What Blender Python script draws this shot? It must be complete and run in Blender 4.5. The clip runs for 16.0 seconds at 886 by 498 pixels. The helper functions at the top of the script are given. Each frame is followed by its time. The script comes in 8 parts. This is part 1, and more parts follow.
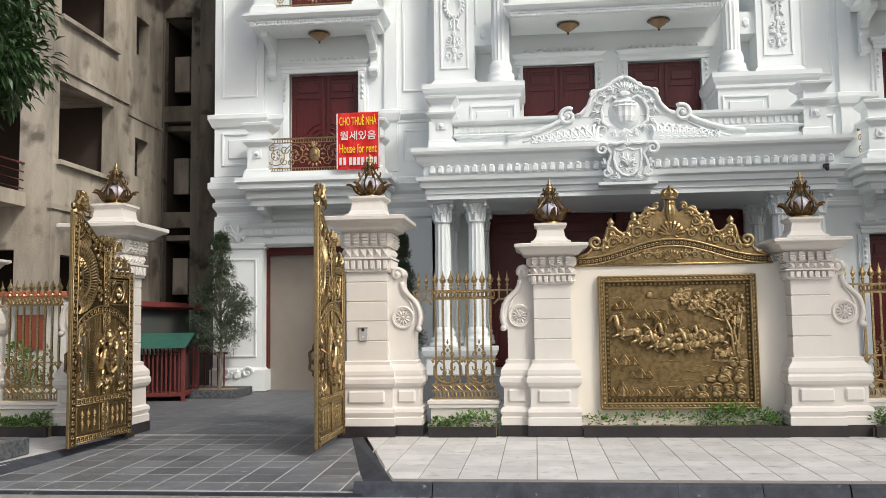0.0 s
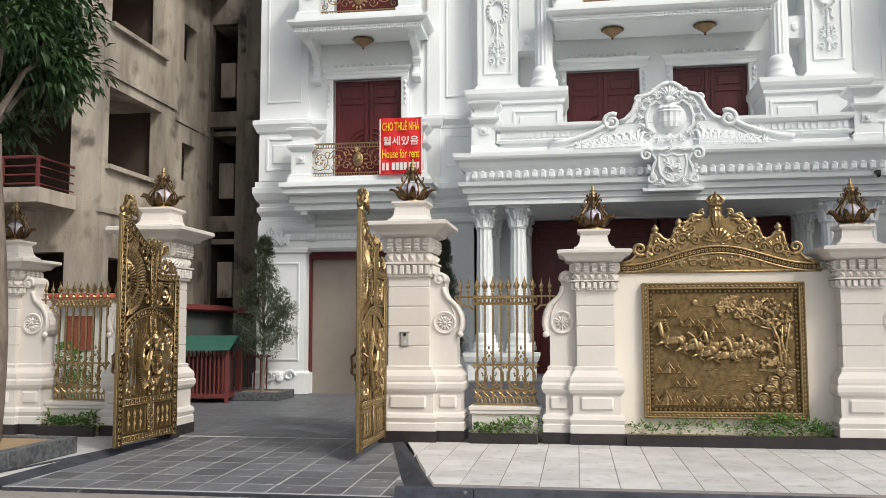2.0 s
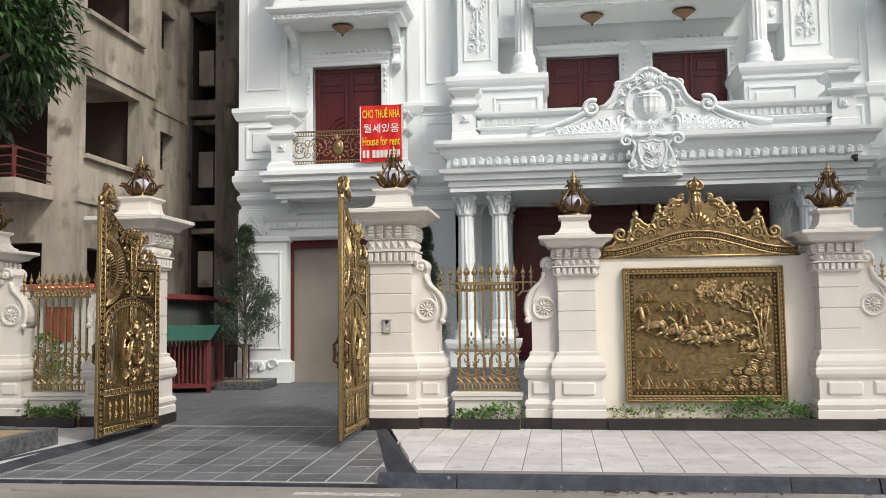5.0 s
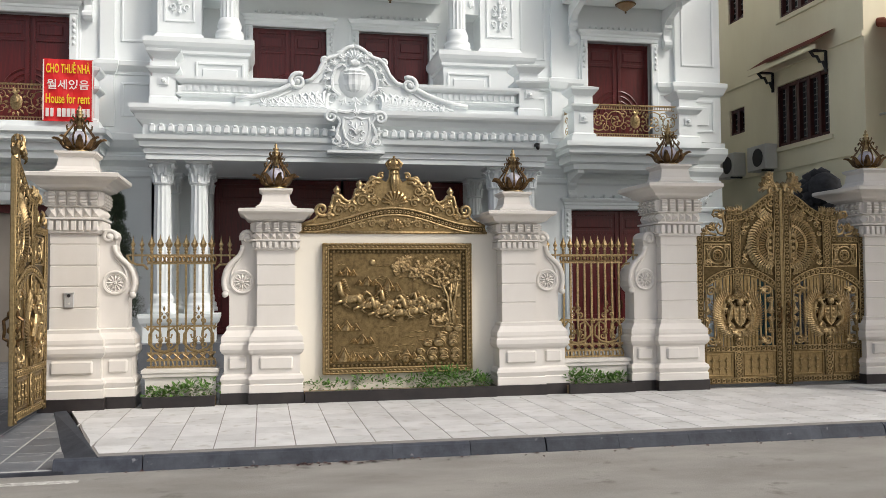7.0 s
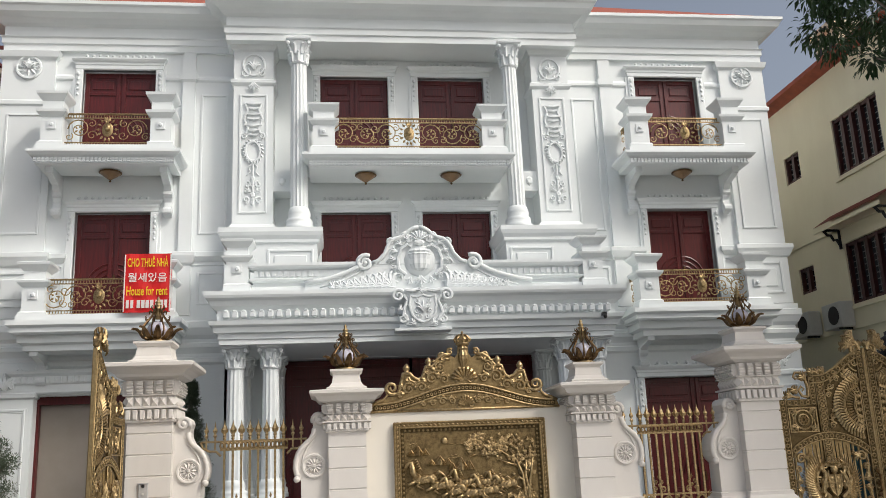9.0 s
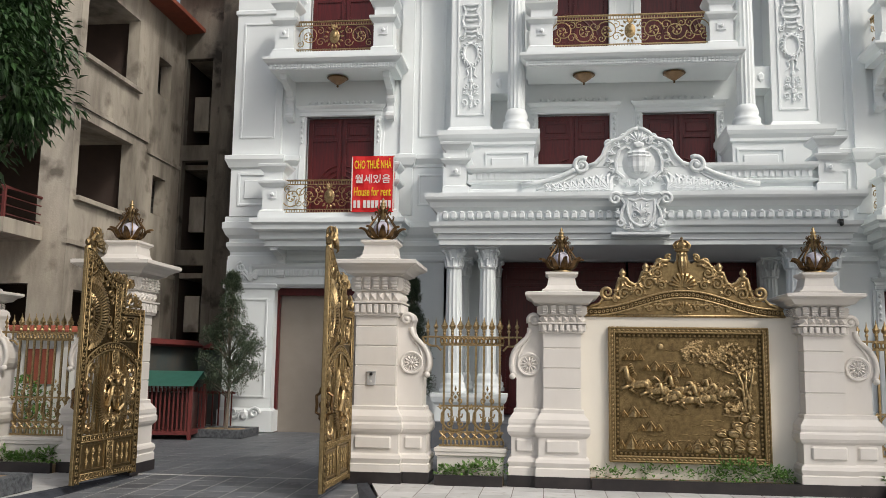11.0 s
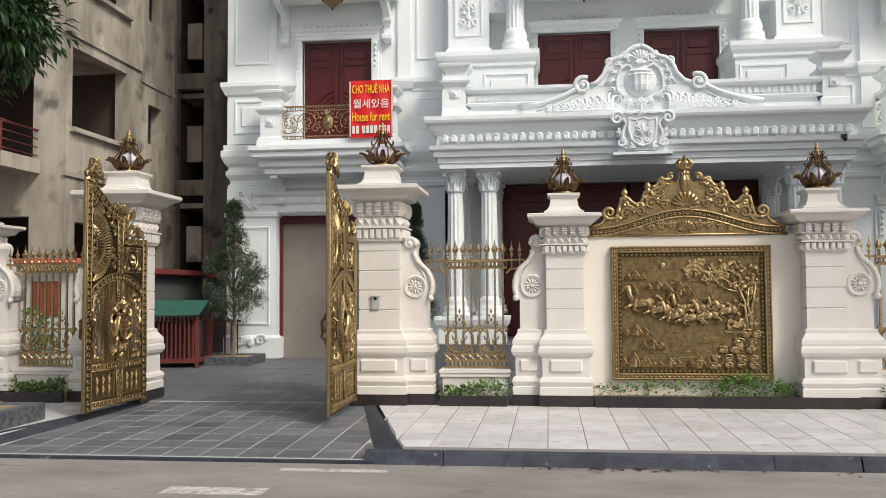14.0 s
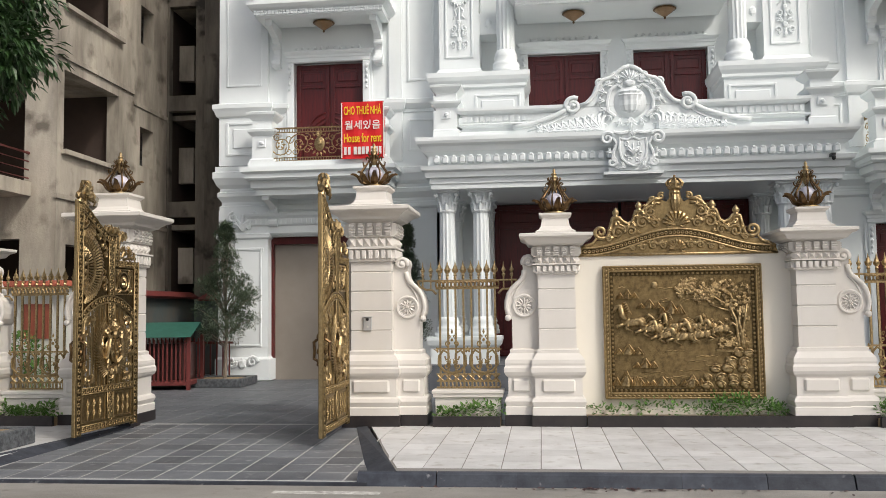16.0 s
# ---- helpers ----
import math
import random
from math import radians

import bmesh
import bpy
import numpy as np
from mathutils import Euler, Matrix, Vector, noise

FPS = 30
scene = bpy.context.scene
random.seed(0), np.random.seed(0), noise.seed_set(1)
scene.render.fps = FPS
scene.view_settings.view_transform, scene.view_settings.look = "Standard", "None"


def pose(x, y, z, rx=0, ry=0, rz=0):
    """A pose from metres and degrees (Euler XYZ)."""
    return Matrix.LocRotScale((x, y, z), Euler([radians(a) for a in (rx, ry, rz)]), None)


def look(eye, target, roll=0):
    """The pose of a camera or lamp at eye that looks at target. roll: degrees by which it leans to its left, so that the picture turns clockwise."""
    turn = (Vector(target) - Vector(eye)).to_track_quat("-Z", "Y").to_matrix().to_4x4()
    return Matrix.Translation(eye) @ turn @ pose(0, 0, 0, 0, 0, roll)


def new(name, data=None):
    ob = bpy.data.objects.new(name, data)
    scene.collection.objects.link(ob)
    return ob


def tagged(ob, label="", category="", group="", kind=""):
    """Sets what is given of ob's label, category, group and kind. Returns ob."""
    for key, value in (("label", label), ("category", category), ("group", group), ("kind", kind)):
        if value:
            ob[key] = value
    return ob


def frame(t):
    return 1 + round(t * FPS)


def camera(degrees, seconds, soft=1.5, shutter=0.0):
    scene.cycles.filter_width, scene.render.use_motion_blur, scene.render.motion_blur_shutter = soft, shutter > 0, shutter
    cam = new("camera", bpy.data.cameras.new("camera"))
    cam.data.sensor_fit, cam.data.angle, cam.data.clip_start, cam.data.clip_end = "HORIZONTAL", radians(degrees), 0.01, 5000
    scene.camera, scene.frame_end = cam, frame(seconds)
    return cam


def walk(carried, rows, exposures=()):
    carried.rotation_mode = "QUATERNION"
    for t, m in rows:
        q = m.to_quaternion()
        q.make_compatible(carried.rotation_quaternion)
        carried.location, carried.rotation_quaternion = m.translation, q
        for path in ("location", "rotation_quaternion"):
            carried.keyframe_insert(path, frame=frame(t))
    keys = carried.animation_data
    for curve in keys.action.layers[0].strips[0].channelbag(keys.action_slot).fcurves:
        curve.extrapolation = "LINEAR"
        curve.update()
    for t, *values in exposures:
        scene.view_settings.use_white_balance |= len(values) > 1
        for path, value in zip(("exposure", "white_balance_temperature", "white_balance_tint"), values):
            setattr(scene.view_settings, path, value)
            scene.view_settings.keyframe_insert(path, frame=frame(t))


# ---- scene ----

# ================= camera and its way =================
cam = camera(53.5, 16.0, soft=0.8)
ROWS = [
    (0, -0.010, -12.087, 1.595, 5.95, 4.63, -0.77),
    (0.5, -0.022, -12.079, 1.589, 6.68, 4.86, -0.59),
    (1, -0.020, -12.070, 1.594, 7.99, 4.94, -0.44),
    (1.5, -0.025, -12.072, 1.595, 8.31, 4.83, -0.19),
    (2, -0.029, -12.075, 1.593, 8.63, 5.01, -0.13),
    (2.5, -0.025, -12.088, 1.595, 8.65, 5.55, -0.29),
    (3, -0.030, -12.089, 1.594, 8.16, 5.89, -0.62),
    (4.1, -0.028, -12.080, 1.588, 7.7, 5.2, -0.7),
    (5.3, -0.025, -12.073, 1.579, 7.09, 4.04, -0.68),
    (5.5, -0.017, -12.071, 1.580, 6.58, 3.99, -0.63),
    (6, 0.012, -12.079, 1.579, 2.37, 3.69, -0.47),
    (6.5, 0.029, -12.075, 1.586, -5.56, 2.82, -0.47),
    (7, 0.049, -12.049, 1.586, -11.56, 2.31, -0.43),
    (7.5, 0.058, -12.029, 1.591, -15.78, 2.38, -0.82),
    (8, 0.047, -12.022, 1.593, -16.07, 4.20, -1.36),
    (8.5, 0.035, -12.042, 1.590, -12.46, 8.76, -2.28),
    (8.7, 0.029, -12.062, 1.593, -10.42, 10.91, -2.52),
    (9.2, 0.026, -12.070, 1.600, -5.6, 15.2, -2.2),
    (9.75, 0.024, -12.080, 1.612, -0.8, 17.2, -1.0),
    (10.3, 0.021, -12.086, 1.622, 3.4, 15.4, 0.4),
    (10.8, 0.019, -12.089, 1.625, 5.92, 10.52, 1.00),
    (11, 0.012, -12.089, 1.621, 6.79, 7.48, 0.86),
    (11.5, 0.018, -12.094, 1.602, 8.25, 3.43, 0.32),
    (12, -0.002, -12.093, 1.597, 9.06, 3.08, -0.09),
    (12.5, 0.008, -12.085, 1.593, 8.64, 3.11, -0.09),
    (13, -0.009, -12.066, 1.604, 8.05, 2.81, 0.16),
    (13.5, -0.006, -12.060, 1.599, 7.32, 2.67, -0.06),
    (14, -0.003, -12.059, 1.602, 6.83, 2.62, -0.38),
    (14.5, -0.002, -12.062, 1.599, 6.56, 2.61, -0.62),
    (15, 0.005, -12.053, 1.599, 6.43, 2.71, -0.54),
    (15.5, 0.005, -12.062, 1.602, 6.34, 3.26, -0.57),
    (16, 0.002, -12.072, 1.601, 6.31, 3.94, -0.73),
]
walk(cam, [(t, pose(x, y, z, 90 + pitch, 0, yaw) @ pose(0, 0, 0, 0, 0, roll)) for t, x, y, z, yaw, pitch, roll in ROWS],
     exposures=[(0.0, -0.04), (3.0, -0.04), (6.0, -0.05), (7.5, -0.07), (8.2, -0.08), (8.7, -0.15), (9.7, -0.22), (10.8, -0.35), (11.1, -0.28), (11.5, -0.06), (13.5, -0.06), (16.0, -0.08)])

# ================= sky and sun =================
SUN = Vector((0.62, -0.52, 0.80)).normalized()
world = bpy.data.worlds.new("sky")
scene.world = world
world.use_nodes = True
wn = world.node_tree
sky = wn.nodes.new("ShaderNodeTexSky")
sky.sky_type = "NISHITA"
sky.sun_disc = False
sky.sun_elevation = math.asin(SUN.z)
sky.sun_rotation = math.atan2(SUN.x, SUN.y)
sky.air_density, sky.dust_density, sky.ozone_density = 1.0, 5.0, 0.6
haze = wn.nodes.new("ShaderNodeHueSaturation")
haze.inputs["Saturation"].default_value = 0.62
wn.links.new(sky.outputs[0], haze.inputs["Color"])
bg = wn.nodes["Background"]
wn.links.new(haze.outputs[0], bg.inputs["Color"])
bg.inputs["Strength"].default_value = 0.15
sun_data = bpy.data.lights.new("sun", "SUN")
sun_data.energy, sun_data.angle, sun_data.color = 1.95, radians(9), (1.0, 0.95, 0.87)
sun = new("sun", sun_data)
sun.matrix_world = look((0, 0, 30), Vector((0, 0, 30)) - SUN)


# ================= materials =================
def material(name, color, rough=0.6, metal=0.0, second=None, scale=3.0, amount=0.5, bump=0.0, bump_scale=60.0,
             streak=None, spread=0.0, coat=0.0, spots=None):
    """Base colour mixed with a second one by broad noise, fine grain, bump and an optional per-object spread."""
    m = bpy.data.materials.new(name)
    m.use_nodes = True
    nt, N = m.node_tree, m.node_tree.nodes
    b = N["Principled BSDF"]
    b.inputs["Roughness"].default_value, b.inputs["Metallic"].default_value = rough, metal
    if coat:
        b.inputs["Coat Weight"].default_value = coat
    tc = N.new("ShaderNodeTexCoord")
    mp = N.new("ShaderNodeMapping")
    if streak:
        mp.inputs["Scale"].default_value = streak
    geo = N.new("ShaderNodeNewGeometry")
    nt.links.new(geo.outputs["Position"], mp.inputs["Vector"])
    n1 = N.new("ShaderNodeTexNoise")
    n1.inputs["Scale"].default_value, n1.inputs["Detail"].default_value, n1.inputs["Roughness"].default_value = scale, 7.0, 0.62
    nt.links.new(mp.outputs[0], n1.inputs["Vector"])
    ramp = N.new("ShaderNodeValToRGB")
    ramp.color_ramp.elements[0].position, ramp.color_ramp.elements[1].position = 0.36, 0.68
    nt.links.new(n1.outputs["Fac"], ramp.inputs[0])
    mul = N.new("ShaderNodeMath")
    mul.operation = "MULTIPLY"
    mul.inputs[1].default_value = amount
    nt.links.new(ramp.outputs[0], mul.inputs[0])
    mix = N.new("ShaderNodeMix")
    mix.data_type = "RGBA"
    mix.inputs[6].default_value = (*color, 1)
    mix.inputs[7].default_value = (*(second or [c * 0.8 for c in color]), 1)
    nt.links.new(mul.outputs[0], mix.inputs[0])
    out = mix.outputs[2]
    n2 = N.new("ShaderNodeTexNoise")
    n2.inputs["Scale"].default_value, n2.inputs["Detail"].default_value = bump_scale, 4.0
    nt.links.new(geo.outputs["Position"], n2.inputs["Vector"])
    if spots:
        n3 = N.new("ShaderNodeTexNoise")
        n3.inputs["Scale"].default_value, n3.inputs["Detail"].default_value = spots[0], 9.0
        nt.links.new(geo.outputs["Position"], n3.inputs["Vector"])
        r3 = N.new("ShaderNodeValToRGB")
        r3.color_ramp.elements[0].position, r3.color_ramp.elements[1].position = spots[1], spots[1] + 0.12
        nt.links.new(n3.outputs["Fac"], r3.inputs[0])
        mx = N.new("ShaderNodeMix")
        mx.data_type = "RGBA"
        nt.links.new(r3.outputs[0], mx.inputs[0])
        nt.links.new(out, mx.inputs[6])
        mx.inputs[7].default_value = (*spots[2], 1)
        out = mx.outputs[2]
    if spread:
        info = N.new("ShaderNodeObjectInfo")
        mr = N.new("ShaderNodeMapRange")
        mr.inputs["To Min"].default_value, mr.inputs["To Max"].default_value = 1 - spread, 1 + spread
        nt.links.new(info.outputs["Random"], mr.inputs["Value"])
        hs = N.new("ShaderNodeHueSaturation")
        nt.links.new(mr.outputs[0], hs.inputs["Value"])
        nt.links.new(out, hs.inputs["Color"])
        out = hs.outputs[0]
    nt.links.new(out, b.inputs["Base Color"])
    rr = N.new("ShaderNodeMapRange")
    rr.inputs["To Min"].default_value, rr.inputs["To Max"].default_value = max(0.02, rough - 0.08), min(1, rough + 0.1)
    nt.links.new(n2.outputs["Fac"], rr.inputs["Value"])
    nt.links.new(rr.outputs[0], b.inputs["Roughness"])
    if bump:
        bp = N.new("ShaderNodeBump")
        bp.inputs["Strength"].default_value, bp.inputs["Distance"].default_value = bump, 0.01
        nt.links.new(n2.outputs["Fac"], bp.inputs["Height"])
        nt.links.new(bp.outputs[0], b.inputs["Normal"])
    return m


WHITE = material("white_paint", (0.805, 0.845, 0.85), 0.5, second=(0.745, 0.79, 0.80), scale=0.9, amount=0.6, bump=0.05, bump_scale=40)
WHITE_ORN = material("white_plaster_ornament", (0.795, 0.835, 0.845), 0.55, second=(0.70, 0.74, 0.755), scale=6, bump=0.1)
CREAM = material("cream_wall_paint", (0.665, 0.635, 0.595), 0.6, second=(0.59, 0.555, 0.51), scale=1.6, amount=0.6, bump=0.08, bump_scale=90,
                 streak=(1, 1, 0.45), spots=(4.0, 0.68, (0.57, 0.53, 0.48)))
IVORY = material("ivory_wall_paint", (0.72, 0.685, 0.61), 0.6, second=(0.65, 0.61, 0.53), scale=1.2, amount=0.6, bump=0.06, streak=(1, 1, 0.5))
GOLD = material("gilded_iron", (0.33, 0.24, 0.118), 0.44, 1.0, second=(0.19, 0.13, 0.06), scale=20, amount=0.8, bump=0.25, bump_scale=150)
BRONZE = material("bronze_relief", (0.24, 0.172, 0.082), 0.46, 1.0, second=(0.085, 0.058, 0.027), scale=16, amount=0.8, bump=0.6, bump_scale=120)
BRONZE_HI = material("polished_bronze", (0.50, 0.375, 0.20), 0.40, 1.0, second=(0.17, 0.115, 0.053), scale=30, amount=0.8, bump=0.25, bump_scale=140)
GOLD_TRIM = material("bright_gilding", (0.40, 0.30, 0.157), 0.52, 1.0, second=(0.23, 0.165, 0.08), scale=24, amount=0.8, bump=0.2, bump_scale=140)
BAND = material("dark_gilded_band", (0.13, 0.093, 0.045), 0.5, 1.0, second=(0.065, 0.046, 0.022), scale=18, amount=0.8, bump=0.3, bump_scale=140)
BLACK_STONE = material("black_stone", (0.018, 0.018, 0.02), 0.75, second=(0.05, 0.05, 0.055), scale=9, amount=0.7, bump=0.6, bump_scale=40)
DARKGOLD = material("aged_gold", (0.10, 0.062, 0.036), 0.4, 1.0, second=(0.30, 0.19, 0.08), scale=24, amount=0.6, bump=0.1)
BLACKBASE = material("black_granite_plinth", (0.018, 0.015, 0.016), 0.35, second=(0.045, 0.036, 0.034), scale=5, amount=0.5, spread=0.15)
SLATE = material("dark_slate_paving", (0.085, 0.092, 0.105), 0.5, second=(0.16, 0.168, 0.18), scale=2.3, amount=0.75, bump=0.25, bump_scale=45,
                 spread=0.28, spots=(7.0, 0.64, (0.26, 0.26, 0.26)))
GROUT = material("pale_joint_mortar", (0.42, 0.42, 0.41), 0.9, second=(0.28, 0.28, 0.27), scale=8, bump=0.3)
PAVER = material("white_stone_paver", (0.60, 0.60, 0.595), 0.55, second=(0.46, 0.455, 0.45), scale=2.2, amount=0.85, bump=0.2, bump_scale=50,
                 spread=0.10, spots=(5.0, 0.58, (0.40, 0.385, 0.36)))
JOINT = material("grey_paver_joint", (0.24, 0.225, 0.21), 0.9, second=(0.17, 0.16, 0.15), scale=9, bump=0.2)
KERB = material("blue_grey_kerb_stone", (0.022, 0.026, 0.037), 0.8, second=(0.06, 0.068, 0.085), scale=4, amount=0.8, bump=0.4, bump_scale=40,
                spread=0.2, spots=(11.0, 0.66, (0.22, 0.22, 0.23)))
ROAD = material("worn_concrete_road", (0.31, 0.295, 0.27), 0.9, second=(0.20, 0.187, 0.17), scale=1.4, amount=0.9, bump=0.8, bump_scale=160,
                streak=(0.5, 1, 1), spots=(3.4, 0.63, (0.15, 0.137, 0.12)))
ROADMARK = material("worn_white_road_paint", (0.60, 0.59, 0.56), 0.85, second=(0.30, 0.285, 0.26), scale=14, amount=1.0, spots=(9.0, 0.56, (0.27, 0.255, 0.235)))
CONCRETE = material("raw_grey_concrete", (0.46, 0.415, 0.345), 0.9, second=(0.10, 0.086, 0.07), scale=0.6, amount=0.95, bump=0.6, bump_scale=25,
                    streak=(1.5, 1.5, 0.4), spots=(1.3, 0.56, (0.15, 0.13, 0.105)))
# black-streaked concrete, darkened further to carry the shade at the rear
STAINED_SHADED = material("soot_stained_concrete", (0.22, 0.195, 0.16), 0.95, second=(0.035, 0.031, 0.027), scale=0.7, amount=1.0, bump=0.6, bump_scale=25,
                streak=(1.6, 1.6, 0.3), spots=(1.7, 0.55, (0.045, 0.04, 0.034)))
# brick tone lowered so that it holds the interior shade
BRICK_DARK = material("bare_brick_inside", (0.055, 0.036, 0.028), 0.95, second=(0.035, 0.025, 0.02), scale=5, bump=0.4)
WOOD = material("red_brown_wood", (0.112, 0.010, 0.010), 0.36, second=(0.04, 0.005, 0.006), scale=5, amount=0.7, bump=0.15, bump_scale=60,
                streak=(6, 6, 0.5))
WOOD_DARK = material("dark_wood", (0.05, 0.018, 0.015), 0.45, second=(0.025, 0.01, 0.009), scale=5, amount=0.7, streak=(5, 5, 0.5))
SASH = material("red_brown_sash", (0.07, 0.019, 0.016), 0.45, second=(0.035, 0.011, 0.01), scale=5, amount=0.7, streak=(5, 5, 0.5))
LATTICE = material("grey_iron_lattice", (0.20, 0.20, 0.19), 0.5, second=(0.13, 0.13, 0.12), scale=6)
SHUTTER = material("brown_grey_shutter", (0.29, 0.255, 0.22), 0.5, second=(0.23, 0.20, 0.17), scale=2, amount=0.5)
YELLOW = material("pale_yellow_render", (0.84, 0.78, 0.58), 0.8, second=(0.75, 0.685, 0.49), scale=0.8, amount=0.7, bump=0.1, streak=(1, 1, 0.4))
TILE_RED = material("red_clay_roof_tile", (0.34, 0.085, 0.045), 0.7, second=(0.20, 0.055, 0.035), scale=5, amount=0.7, spread=0.2, bump=0.2)
RED_METAL = material("dark_red_painted_metal", (0.15, 0.028, 0.025), 0.55, second=(0.08, 0.02, 0.017), scale=6)
GREEN_METAL = material("green_sheet_metal", (0.075, 0.25, 0.195), 0.4, second=(0.05, 0.17, 0.135), scale=6)
BARK = material("grey_brown_bark", (0.24, 0.205, 0.165), 0.95, second=(0.09, 0.07, 0.053), scale=9, amount=0.9, bump=1.0, bump_scale=22, streak=(1, 1, 0.3))
LEAF = material("dark_green_leaf", (0.022, 0.058, 0.016), 0.42, second=(0.050, 0.105, 0.030), scale=3, amount=0.7)
CYPRESS = material("grey_green_needles", (0.055, 0.085, 0.05), 0.75, second=(0.12, 0.15, 0.09), scale=7, amount=0.8)
HEDGE = material("hedge_leaf", (0.065, 0.155, 0.026), 0.7, second=(0.15, 0.27, 0.056), scale=7, amount=0.8)
SOIL = material("sandy_soil", (0.33, 0.24, 0.14), 0.95, second=(0.20, 0.15, 0.09), scale=6, bump=0.6)
GRANITE = material("speckled_dark_granite", (0.035, 0.04, 0.047), 0.6, second=(0.15, 0.16, 0.17), scale=16, amount=0.9, bump=0.8, bump_scale=50)
GLASS = material("dark_window_glass", (0.03, 0.035, 0.04), 0.08, second=(0.02, 0.02, 0.025), scale=2)
CLEAR = bpy.data.materials.new("clear_greenish_glass")
CLEAR.use_nodes = True
pane = CLEAR.node_tree.nodes["Principled BSDF"]
pane.inputs["Base Color"].default_value, pane.inputs["Roughness"].default_value = (0.86, 0.94, 0.90, 1), 0.03
pane.inputs["Transmission Weight"].default_value, pane.inputs["IOR"].default_value = 1.0, 1.45
STEEL = material("grey_steel", (0.52, 0.52, 0.52), 0.4, 0.3, second=(0.42, 0.42, 0.42), scale=5)
BLACK = material("black_plastic", (0.012, 0.012, 0.013), 0.4)
AC_WHITE = material("off_white_casing", (0.62, 0.61, 0.57), 0.5, second=(0.5, 0.49, 0.45), scale=4)
BANNER_RED = material("red_vinyl", (0.72, 0.012, 0.014), 0.5, second=(0.62, 0.01, 0.012), scale=3)
BANNER_YELLOW = material("yellow_print", (0.85, 0.62, 0.02), 0.6)
BANNER_WHITE = material("white_print", (0.80, 0.74, 0.70), 0.6)
LAMP_GLASS = material("frosted_globe", (0.62, 0.60, 0.68), 0.10, second=(0.36, 0.34, 0.42), scale=6, coat=0.6)
AMBER = material("amber_lamp_glass", (0.24, 0.14, 0.065), 0.3, second=(0.36, 0.24, 0.13), scale=9)
DARK_IN = material("dark_interior", (0.05, 0.045, 0.042), 0.9)
BLUE_GREEN = material("dim_painted_wall", (0.11, 0.10, 0.085), 0.8, second=(0.05, 0.09, 0.10), scale=1.3, amount=0.8)
TEAL = material("teal_painted_wall", (0.045, 0.12, 0.125), 0.7, second=(0.035, 0.08, 0.09), scale=2)
CANVAS = material("white_roller_blind", (0.74, 0.72, 0.67), 0.8, second=(0.68, 0.66, 0.6), scale=1.5, streak=(8, 8, 0.5))


# ================= mesh helpers =================
def part(name, bm, mat, parent=None, label="", smooth=False):
    """Link a bmesh as one mesh object, under a thing or a part."""
    me = bpy.data.meshes.new(name)
    bmesh.ops.recalc_face_normals(bm, faces=bm.faces)
    if smooth:
        for f in bm.faces:
            f.smooth = True
    bm.to_mesh(me)
    bm.free()
    me.materials.append(mat)
    ob = new(name, me)
    if parent is not None:
        ob.parent = parent
    if label:
        ob["label"] = label
    return ob


def thing(name, label, category, m=None, group="", kind=""):
    ob = new(name)
    ob.empty_display_size = 0.1
    if m is not None:
        ob.matrix_world = m
    return tagged(ob, label, category, group, kind)


def mark(ob, label, category="", group="", kind=""):
    return tagged(ob, label, category, group, kind)


def add_box(bm, x0, x1, y0, y1, z0, z1, bevel=0.0):
    vs = [bm.verts.new((x, y, z)) for x in (x0, x1) for y in (y0, y1) for z in (z0, z1)]
    fs = [(0, 1, 3, 2), (4, 6, 7, 5), (0, 4, 5, 1), (2, 3, 7, 6), (0, 2, 6, 4), (1, 5, 7, 3)]
    faces = [bm.faces.new([vs[i] for i in f]) for f in fs]
    if bevel:
        es = list({e for f in faces for e in f.edges})
        bmesh.ops.bevel(bm, geom=es, offset=bevel, segments=1, affect="EDGES")
    return bm


def box(x0, x1, y0, y1, z0, z1, bevel=0.0):
    return add_box(bmesh.new(), x0, x1, y0, y1, z0, z1, bevel)


def add_loft(bm, x0, x1, y0, y1, profile, cap=True):
    """A rectangular body with mitred mouldings: profile of (outset, z)."""
    rings = []
    for o, z in profile:
        rings.append([bm.verts.new(p) for p in ((x0 - o, y0 - o, z), (x1 + o, y0 - o, z), (x1 + o, y1 + o, z), (x0 - o, y1 + o, z))])
    for a, b in zip(rings, rings[1:]):
        for i in range(4):
            bm.faces.new((a[i], a[(i + 1) % 4], b[(i + 1) % 4], b[i]))
    if cap:
        bm.faces.new(rings[0])
        bm.faces.new(rings[-1])
    return bm


def loft(*a, **k):
    return add_loft(bmesh.new(), *a, **k)


def add_lathe(bm, profile, n=16, center=(0, 0, 0), flute=0.0):
    rings = []
    for r, z in profile:
        ring = []
        for i in range(n):
            a = 2 * math.pi * i / n
            rr = r * (1 - flute * (i % 2))
            ring.append(bm.verts.new((center[0] + rr * math.cos(a), center[1] + rr * math.sin(a), center[2] + z)))
        rings.append(ring)
    for a, b in zip(rings, rings[1:]):
        for i in range(n):
            bm.faces.new((a[i], a[(i + 1) % n], b[(i + 1) % n], b[i]))
    bm.faces.new(rings[0])
    bm.faces.new(rings[-1])
    return bm


def lathe(*a, **k):
    return add_lathe(bmesh.new(), *a, **k)


